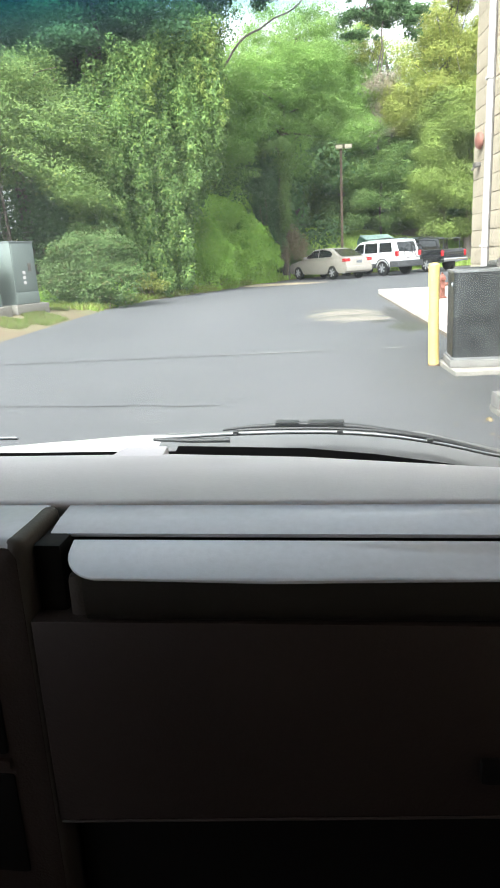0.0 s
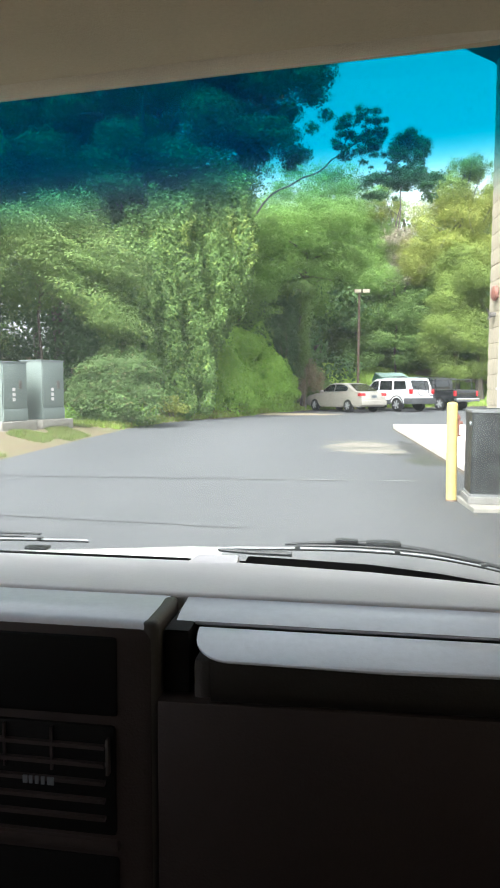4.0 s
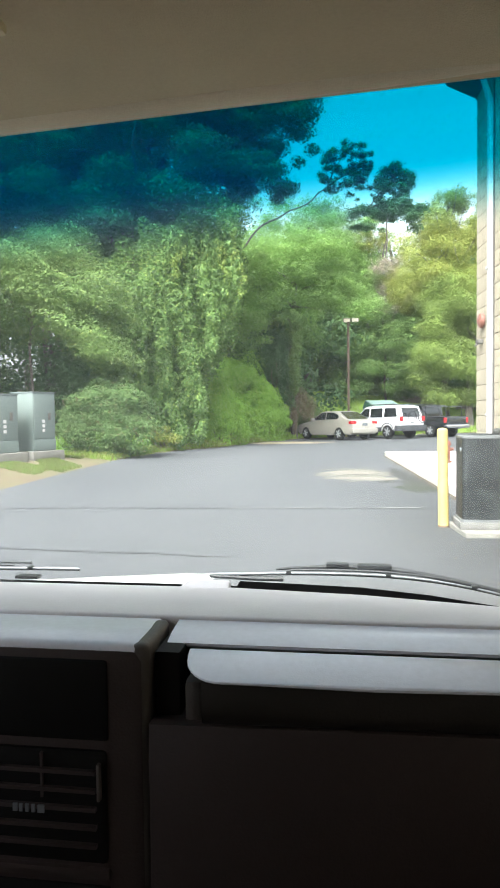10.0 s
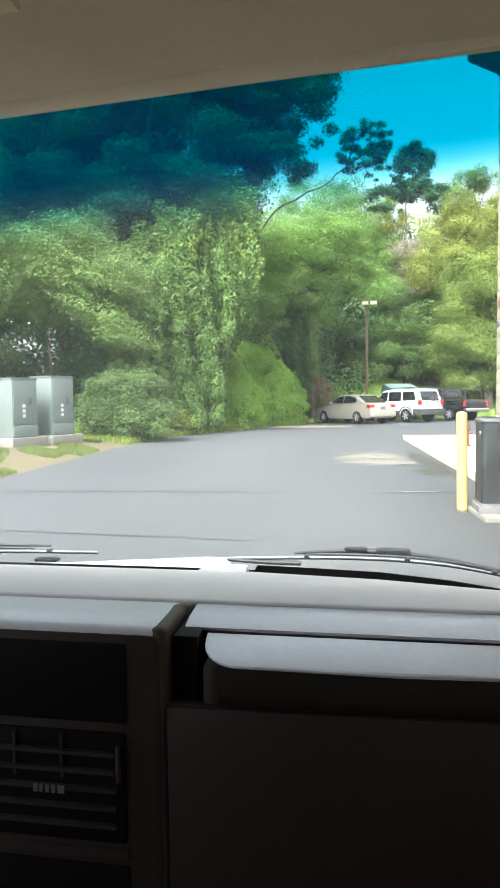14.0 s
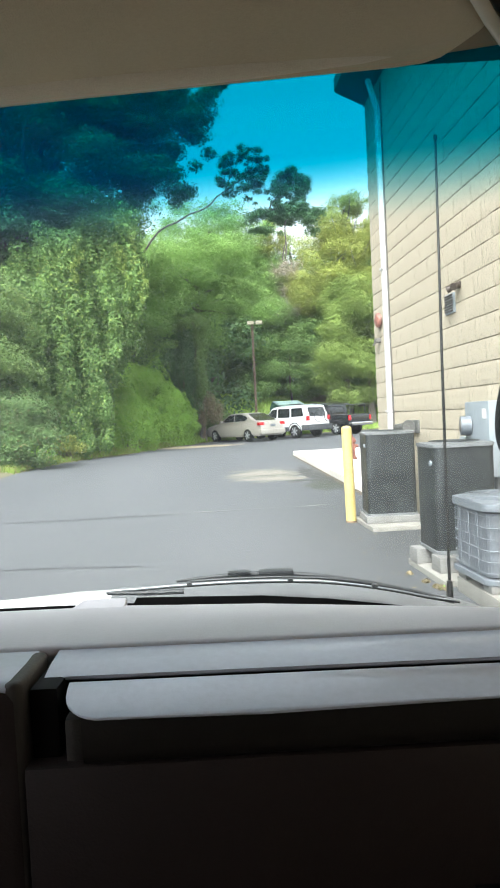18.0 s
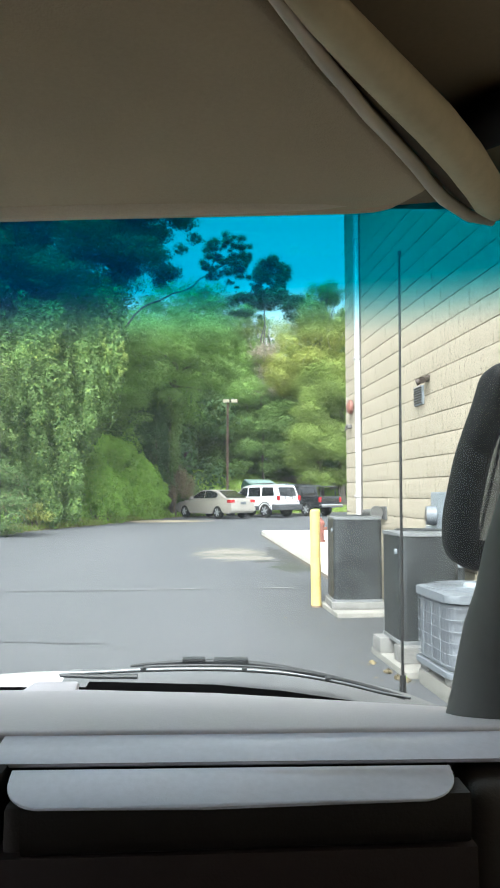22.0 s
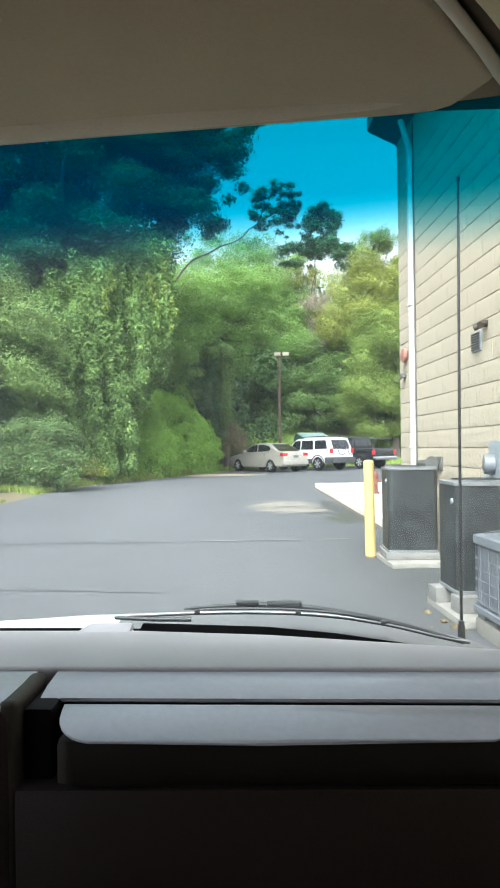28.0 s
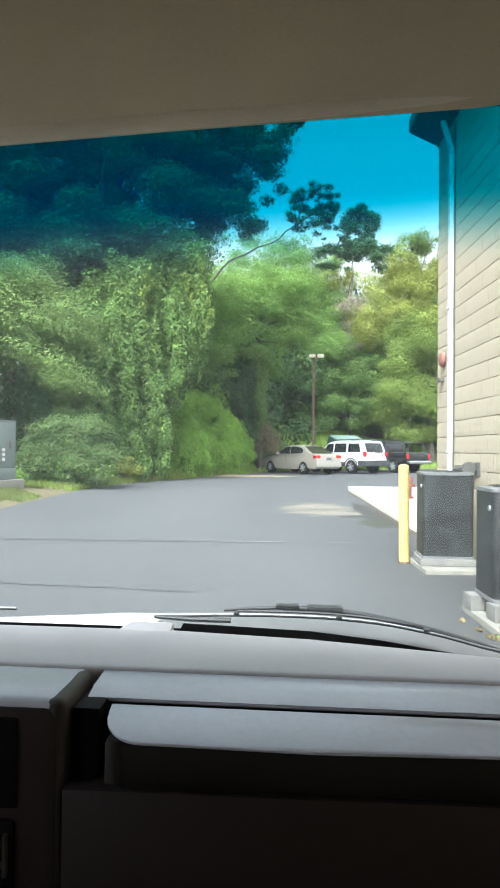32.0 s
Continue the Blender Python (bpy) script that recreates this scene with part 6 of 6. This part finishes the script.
pts = join(*[strand(u, 25.5, top, top - h, 0.11, 42) for u, top, h in ((-1.75, 8.5, 1.5), (-1.95, 8.75, 0.9), (-2.25, 8.7, 0.6), (-2.35, 7.6, 1.2), (-1.9, 6.6, 1.0), (-3.9, 7.9, 1.5))], sprays(7, (-3.0, 25.6, 8.5), (-1.8, 26.4, 8.9), (0.5, 0.4, 0.12), 150))
bush("vine_sprays", "loose bright vine ends hanging from the tree", -3.0, 26.4, pts, LEAF_OLIVE, 0.085, 0, "vine")
pts = []
for k in range(11):
    u = -7.3 + 0.31 * k
    top = float(np.interp(u, [-7.3, -6.0, -5.2, -4.2], [5.6, 7.6, 8.2, 7.4])) + RNG.normal(0, 0.2)
    pts.append(strand(u, 25.9 + RNG.normal(0, 0.3), top, 0.3, 0.40, 330, 0.04))
    pts.append(strand(u + 0.1, 26.7, top, 0.4, 0.5, 300, 0.04))
for u, top, foot in ((-5.4, 6.2, 1.6), (-4.85, 5.2, 0.6), (-5.9, 4.6, 1.0), (-4.5, 4.2, 0.4), (-5.2, 3.4, 0.3), (-4.2, 2.6, 0.3)):
    pts.append(strand(u, 25.1, top, foot, 0.27, 220, 0.07))
pts = np.concatenate(pts)
tree("vine_clad_tree", "tall tree covered in leafy vines beside the lot", -6.0, 26.8, (7.6, 0.28), ring_limbs(7, 1.3, 5, 7.6, 0.1), pts, LEAF_VINE, 0.094, 0.8, 0.6)
# bank smothered in creeping vines
pts = join(quilt((-3.35, 29.0, 0.7), (1.1, 0.95, 2.55), 260, 0.19, 170, 0.06), quilt((-4.2, 29.2, 0.7), (0.9, 0.9, 2.2), 110, 0.22, 200, 0.08), quilt((-2.55, 29.8, 0.4), (0.85, 0.8, 1.7), 130, 0.19, 160, 0.06))
bush("vine_mound", "rounded mound covered with bright creeping vines", -2.8, 28.9, pts, LEAF_BRIGHT, 0.088)
pts = join(quilt((-3.7, 33.2, 1.4), (1.75, 1.3, 2.9), 280, 0.21, 190, 0.05), quilt((-2.5, 33.5, 1.2), (1.5, 1.2, 2.7), 260, 0.21, 190, 0.05), quilt((-1.5, 34.1, 0.9), (1.2, 1.1, 2.1), 200, 0.2, 180, 0.05), quilt((-0.8, 35.0, 0.8), (0.8, 0.9, 1.3), 110, 0.2, 180, 0.05))
bush("vine_mound", "long sloping bank smothered in creeping vines", -2.0, 33.6, pts, LEAF_BRIGHT, 0.10)
# trunk wrapped in ivy, bent over at the top into a dark hood
pts = join(*[clump((0.30 + 0.07 * math.sin(k * 0.9) + 0.014 * k, 35.5, 2.6 + 0.26 * k), (0.27 + 0.008 * k, 0.33, 0.3), 380, 0.2) for k in range(15)], quilt((0.0, 35.6, 6.0), (0.72, 0.6, 0.6), 60, 0.22, 260), *[strand(u, 35.5, 6.2, f, 0.2, 170) for u, f in ((0.5, 4.8), (0.62, 5.4))])
bush("ivy_column", "column of green ivy climbing the trunk", 0.2, 35.9, pts, LEAF_VINE, 0.09, 0, "ivy")
# unlit side of the ivy, shaded by its darker leaf colour
pts = join(*[strand(u, 36.0, t, f, 0.26, 240) for u, t, f in ((-0.95, 5.7, 3.9), (-0.7, 6.0, 3.6), (-0.45, 6.1, 4.0), (-0.2, 6.1, 4.6), (-1.2, 5.3, 4.2), (-0.1, 3.8, 1.4), (-0.4, 3.4, 1.5))])
bush("hanging_vines", "tangle of vines hung from the bent ivy trunk, shade in its darker leaves", -0.5, 36.4, pts, LEAF_DARK_SHADE, 0.09, 3, "vine")
tree("ivy_clad_tree", "tree with an ivy-wrapped trunk and a spreading feathery crown", 0.35, 36.6, (8.5, 0.2), ring_limbs(9, 2.0, 6.4, 8.6, 0.07), join(lumps(64, (-2.4, 35.0, 6.8), (3.2, 36.6, 11.2), (0.72, 0.62, 0.40), 620, 0.3, lambda x, y, z: 0.35 < ((x - 0.5) / 2.9) ** 2 + ((z - 8.6) / 2.6) ** 2 + ((y - 37) / 2.2) ** 2 < 1), lumps(40, (-2.2, 36.6, 7.0), (3.0, 38.0, 10.8), (0.8, 0.7, 0.5), 500, 0.4), sprays(14, (1.6, 36.0, 7.5), (3.3, 38.0, 8.8), (0.7, 0.7, 0.16), 520, (-0.2, -0.3))), LEAF_MID, 0.09, 0.4, 0.5)
pts = join(quilt((1.25, 38.0, 0.9), (0.6, 0.6, 1.0), 46, 0.24, 260), quilt((0.85, 37.2, 1.0), (0.5, 0.5, 1.3), 46, 0.24, 240), quilt((-0.2, 37.0, 1.0), (0.5, 0.5, 0.9), 36, 0.24, 240))
bush("shrub", "dull green shrub at the foot of the ivy-clad tree", 0.9, 37.8, pts, LEAF_SHRUB, 0.09)
pts = join(*[strand(u, 36.3, t, 1.0, 0.2, 120) for u, t in ((0.1, 3.6), (0.35, 3.9), (0.6, 3.0), (0.85, 2.4), (1.1, 1.9), (0.45, 2.2))])
bush("dry_creeper", "dry brownish creeper round the foot of the ivy-clad trunk", 0.3, 36.5, pts, LEAF_DRY, 0.08, 4, "creeper")
pts = join(lumps(66, (-4.6, 32.8, 5.0), (-0.9, 35.2, 9.4), (0.62, 0.6, 0.38), 560, 0.3, lambda x, y, z: z < 9.6 - 0.35 * (x + 3)), lumps(26, (-4.2, 34.4, 3.6), (-0.9, 35.6, 7.0), (0.7, 0.6, 0.6), 420, 0.4))
tree("locust_sapling", "light feathery tree leaning over the vine bank", -3.0, 35.2, (7.0, 0.12), ring_limbs(7, 1.8, 5.5, 9, 0.06), pts, LEAF_MID, 0.09, 0.4, 0.5)
# dark locust canopy overhead
def canopy_edge(x, y, z):
    return x < 0.35 + 0.29 * (z - 10.0) + 0.3 * math.sin(2.3 * z)


pts = join(lumps(120, (-13, 25, 9.3), (-1.9, 29, 13.6), (1.0, 0.9, 0.5), 760, 0.5), lumps(76, (-2.4, 26, 9.9), (2.1, 28, 15.0), (0.55, 0.55, 0.34), 420, 0.6, canopy_edge), lumps(50, (-10, 24.5, 12.5), (-0.4, 28, 15.5), (1.1, 1.0, 0.6), 600, 0.5), lumps(95, (-16, 28.5, 8.4), (-5.6, 33, 15.5), (1.5, 1.3, 1.0), 620, 0.5), lumps(40, (-9, 27.5, 7.2), (-4.0, 29.5, 10.5), (1.1, 1.0, 0.7), 600, 0.4), lumps(30, (-6, 28.5, 11.0), (-0.8, 30, 15.0), (1.1, 1.0, 0.7), 560, 0.5), sprays(18, (-7.5, 25.0, 8.6), (-1.8, 27.4, 9.6), (0.9, 0.8, 0.16), 330, (0.0, -0.2), None, 0.9))
tree("locust_tree", "tall dark-leaved tree with a wide overhanging canopy", -6.5, 27.9, (11.5, 0.38), ring_limbs(12, 5.5, 9.5, 14, 0.13), pts, LEAF_DARK_SHADE, 0.12, 0.4, 0.5)
pts = lumps(70, (-15.5, 20.5, 2.6), (-10.4, 24.0, 10.5), (1.1, 1.0, 0.6), 700, 0.4)
tree("woodland_tree", "leafy woodland tree behind the utility cabinets", -12.0, 23, (9.0, 0.3), ring_limbs(7, 2.6, 5, 10, 0.1), pts, LEAF, 0.12)
# branch against the sky
def in_first(x, y, z):
    return ((x - 2.95) / 1.25) ** 2 + ((z - 13.2) / 1.2) ** 2 < 1 and z > 11.7 + 0.42 * (x - 1.3)


def in_second(x, y, z):
    return ((x - 5.3) / 0.95) ** 2 + ((z - 12.2) / 1.35) ** 2 < 1


pts = join(lumps(80, (1.2, 33.6, 11.9), (4.1, 34.6, 14.6), (0.24, 0.3, 0.15), 90, 0.9, in_first), lumps(90, (4.2, 33.9, 10.6), (6.5, 34.9, 13.7), (0.27, 0.3, 0.19), 120, 0.9, in_second), lumps(30, (3.0, 34, 10.4), (6.6, 35, 11.5), (0.42, 0.4, 0.22), 210, 0.8), lumps(7, (3.0, 34, 11.9), (4.3, 34.6, 12.6), (0.24, 0.3, 0.15), 70, 0.85))
z = float(ground_height(-4.6, 34.6))
sk = thing("leaning_tree", "leaning tree whose long branch reaches into the sky", "tree", pose(-4.6, 34.6, z))
bm = bmesh.new()
limb(bm, (0, 0, -0.2), (0.9, -0.3, 7.2 - z), 0.2, 0.12)
part("trunk", bm, BARK, sk)
for a, b, r in (((0.9, -0.3, 7.2), (3.2, -0.5, 10.5), 0.075), ((3.2, -0.5, 10.5), (5.6, -0.6, 11.6), 0.052), ((5.6, -0.6, 11.6), (6.6, -0.6, 12.4), 0.04), ((6.6, -0.6, 12.4), (7.3, -0.6, 13.9), 0.03), ((6.6, -0.6, 12.4), (8.3, -0.6, 13.3), 0.04), ((8.6, -0.3, 11.4), (9.9, -0.2, 13.0), 0.035), ((8.6, -0.3, 11.4), (10.6, -0.2, 12.0), 0.04), ((9.3, -0.3, 9.0), (9.9, -0.2, 12.4), 0.035)):
    bm = bmesh.new()
    limb(bm, (a[0], a[1], a[2] - z), (b[0], b[1], b[2] - z), r, r * 0.6, 0.5)
    part("limb", bm, BARK, sk)
tagged(quads("crown", leaves(pts, 0.11, 0.3, 0.5) - np.array([-4.6, 34.6, z]), LEAF_DARK_SHADE, sk), kind="stuff")
# yellowing tree at the right
pts = join(lumps(120, (6.9, 46.4, 8.4), (14.2, 49.5, 14.4), (0.85, 0.85, 0.7), 950, 0.6, lambda x, y, z: x > 6.5 + 0.55 * abs(z - 11.0) ** 1.2), lumps(46, (9.2, 46.8, 13.4), (15, 49, 16.6), (0.6, 0.6, 0.5), 420, 0.8, lambda x, y, z: z < 16.7 - 0.5 * abs(x - 11.6) ** 0.9))
tree("yellowing_tree", "tall tree with thin yellow-green foliage", 11.0, 48.2, (14.5, 0.26), [(-2.4, -1.6, 11.0, 0.07), (-1.2, -2.0, 13.6, 0.06), (0.8, -1.9, 14.0, 0.06), (-1.8, -2.2, 9.2, 0.06), (1.6, -1.8, 12.0, 0.06), (0.3, -2.0, 15.4, 0.05)] + ring_limbs(6, 3.0, 8, 14.5, 0.07), pts, LEAF_YELLOW, 0.105, 0.4, 0.5)
pts = join(lumps(105, (8.6, 44.8, 2.2), (15.5, 47.2, 10.2), (0.95, 0.9, 0.7), 950, 0.5, lambda x, y, z: x > 8.4 + 0.25 * abs(z - 5.5)), lumps(60, (9.0, 47.4, 6.0), (15.0, 48.4, 11.5), (0.9, 0.8, 0.7), 800, 0.5))
tree("woodland_tree", "dense olive-green tree at the wood's edge", 12.2, 46.6, (9, 0.28), ring_limbs(8, 2.6, 4, 9, 0.1), pts, LEAF_OLIVE, 0.105, 0.4, 0.5)
pts = join(lumps(90, (1.4, 49.0, 2.4), (10.2, 52, 7.4), (0.95, 0.9, 0.6), 800, 0.5), lumps(66, (0.8, 46.2, 3.0), (9.2, 48.2, 8.0), (0.75, 0.7, 0.5), 560, 0.3))
tree("woodland_tree", "dark green tree behind the lamp", 4.5, 51.4, (8, 0.3), ring_limbs(8, 3, 4, 8, 0.1), pts, LEAF_VINE, 0.115)
pts = join(lumps(96, (-1.5, 46.5, 7.4), (6.6, 50.5, 15.6), (0.95, 0.9, 0.6), 700, 0.35, lambda x, y, z: ((x - 2.2) / 4.6) ** 2 + ((z - 10.4) / 5.4) ** 2 < 1), lumps(70, (-5.0, 41.5, 6.0), (1.6, 45, 12.4), (0.95, 0.9, 0.6), 700, 0.6), lumps(80, (-2.0, 50, 7.5), (9.5, 54, 15.8), (1.15, 1.0, 0.8), 700, 0.6), lumps(60, (-4.5, 48.5, 10.5), (5.0, 50.5, 16.8), (0.9, 0.9, 0.6), 560, 0.5))
tree("woodland_tree", "tall light green tree behind the ivy-clad trunk", 1.6, 49.6, (12, 0.35), ring_limbs(10, 3, 7, 10.5, 0.08), pts, LEAF_MID, 0.105, 0.4, 0.5)
pts = lumps(26, (4.9, 48.8, 13.0), (7.0, 49.8, 15.2), (0.5, 0.5, 0.4), 260, 0.8)
tree("woodland_tree", "slim tree with yellowing top leaves", 6.0, 51.2, (12.5, 0.12), ring_limbs(6, 1.0, 11, 14, 0.04), pts, LEAF_YELLOW, 0.10)
pts = lumps(26, (5.6, 47.2, 8.2), (8.2, 48.4, 12.0), (0.55, 0.5, 0.5), 170, 0.9)
tree("bare_tree", "half-dead tree with dry greyish leaves", 6.9, 48.6, (11.5, 0.08), [(RNG.uniform(-1.4, 1.4), RNG.uniform(-0.8, 0.5), RNG.uniform(8, 12.2), 0.035) for _ in range(16)], pts, LEAF_DEAD, 0.10)
pts = join(lumps(80, (-7.0, 35.4, 1.0), (-1.2, 38, 9.0), (1.0, 0.9, 0.7), 620, 0.4), lumps(40, (-2.6, 36.4, 2.0), (0.0, 38.4, 7.0), (0.7, 0.6, 0.6), 420, 0.4))
tree("woodland_tree", "dense woodland tree behind the vine bank", -3.6, 37.2, (9, 0.3), ring_limbs(8, 3, 5, 9.0, 0.1), pts, LEAF_DARK_SHADE, 0.115)
# the wood behind, seen only as a mass
far = join(mass((-16, 56, 2), (24, 66, 15), 170, 2.6, 260), mass((-26, 30, 1), (-10, 44, 15), 60, 2.6, 260), mass((-22, 30, 1), (-7, 40, 15), 110, 1.9, 420), mass((-12, 52, 1), (18, 62, 14), 150, 2.0, 420), mass((14, 44, 1), (34, 58, 16), 110, 2.0, 380), mass((-8, 40, 1), (3, 50, 12), 70, 1.6, 420), mass((-34, 10, 0.5), (-13, 32, 14), 120, 2.0, 330), mass((-3, 54, 2.5), (15, 57, 14), 80, 1.6, 420))
wood = thing("woodland", "deep green wood filling the background", "woodland", pose(0, 55, float(ground_height(0, 55))), kind="stuff")
tagged(quads("foliage", leaves(far, 0.30) - np.array([0, 55, float(ground_height(0, 55))]), LEAF_DARK_SHADE, wood), kind="stuff")
for k in range(26):
    x, y = RNG.uniform(-20, 18), RNG.uniform(50, 60)
    if k < 10:
        x, y = RNG.uniform(-20, -8), RNG.uniform(27, 38)
    bm = bmesh.new()
    g = float(ground_height(x, y) - ground_height(0, 55))
    limb(bm, (x, y - 55, g - 0.3), (x + RNG.uniform(-0.6, 0.6), y - 55, g + 11), 0.2, 0.1, 0.5, 6, 5)
    part("trunk", bm, BARK, wood)
bush("goldenrod", "patch of yellow flowering weeds at the lot's edge", -4.45, 24.2, mass((-4.9, 23.9, 0.35), (-4.1, 24.5, 0.9), 7, 0.3, 300), LEAF_YELLOW, 0.08, 4, "weeds")
# undergrowth strip along the edge
pts = []
for k in range(300):
    s = RNG.uniform(0, 1)
    x, y = np.interp(s, [0, 0.3, 0.55, 0.8, 1], [-5.4, -5.0, -3.6, -2.6, -1.6]), np.interp(s, [0, 0.3, 0.55, 0.8, 1], [20.5, 23.4, 26.4, 29.6, 33.2])
    x -= RNG.uniform(0.45, 1.6)
    r = RNG.uniform(0.1, 0.34)
    pts.append(clump((x, y, float(ground_height(x, y)) + r * 0.6), (r, r, r * 1.1), int(900 * r)))
bush("undergrowth", "ragged weeds and low brush along the lot's edge", -4.2, 25.5, join(*pts), LEAF_BRIGHT, 0.085, 3, "weeds")


def grass(name, label, x0, x1, y0, y1, count, height, keep, blade):
    x, y = RNG.uniform(x0, x1, count), RNG.uniform(y0, y1, count)
    ok = keep(x, y) & (lot_distance(x, y) > 0.02)
    x, y = x[ok], y[ok]
    z = ground_height(x, y)
    n = len(x)
    a = RNG.uniform(0, 2 * math.pi, n)
    h = height * RNG.uniform(0.4, 1.3, n)
    w = h * 0.14
    p = np.stack([x, y, z], 1)
    s = np.stack([np.cos(a) * w, np.sin(a) * w, np.zeros(n)], 1)
    top = p + np.stack([RNG.normal(0, 0.4, n) * h, RNG.normal(0, 0.4, n) * h, h], 1)
    return tagged(quads(name, np.stack([p - s, p + s, top + s * 0.15, top - s * 0.15], 1), blade), label, "grass", kind="stuff")


grass("grass", "short green and straw-coloured grass on the verge", -10, -4.9, 9, 24, 150000, 0.055, lambda x, y: (np.sin(x * 1.7 + 1) * np.sin(y * 1.1) + 0.5 * np.sin(x * 4 + y * 3)) + 0.55 * np.clip(lot_distance(x, y), 0, 1.5) > 0.35, GRASS_BLADE)
grass("grass_bank", "bright green grass bank behind the parked cars", -2, 18, 33, 50, 110000, 0.17, lambda x, y: y > 30, GRASS_BANK)
grass("grass_edge", "rough yellow-green grass along the lot's edge", -7.5, 2.5, 19, 38.5, 90000, 0.13, lambda x, y: lot_distance(x, y) < 1.6, GRASS_EDGE)

build_blocks()
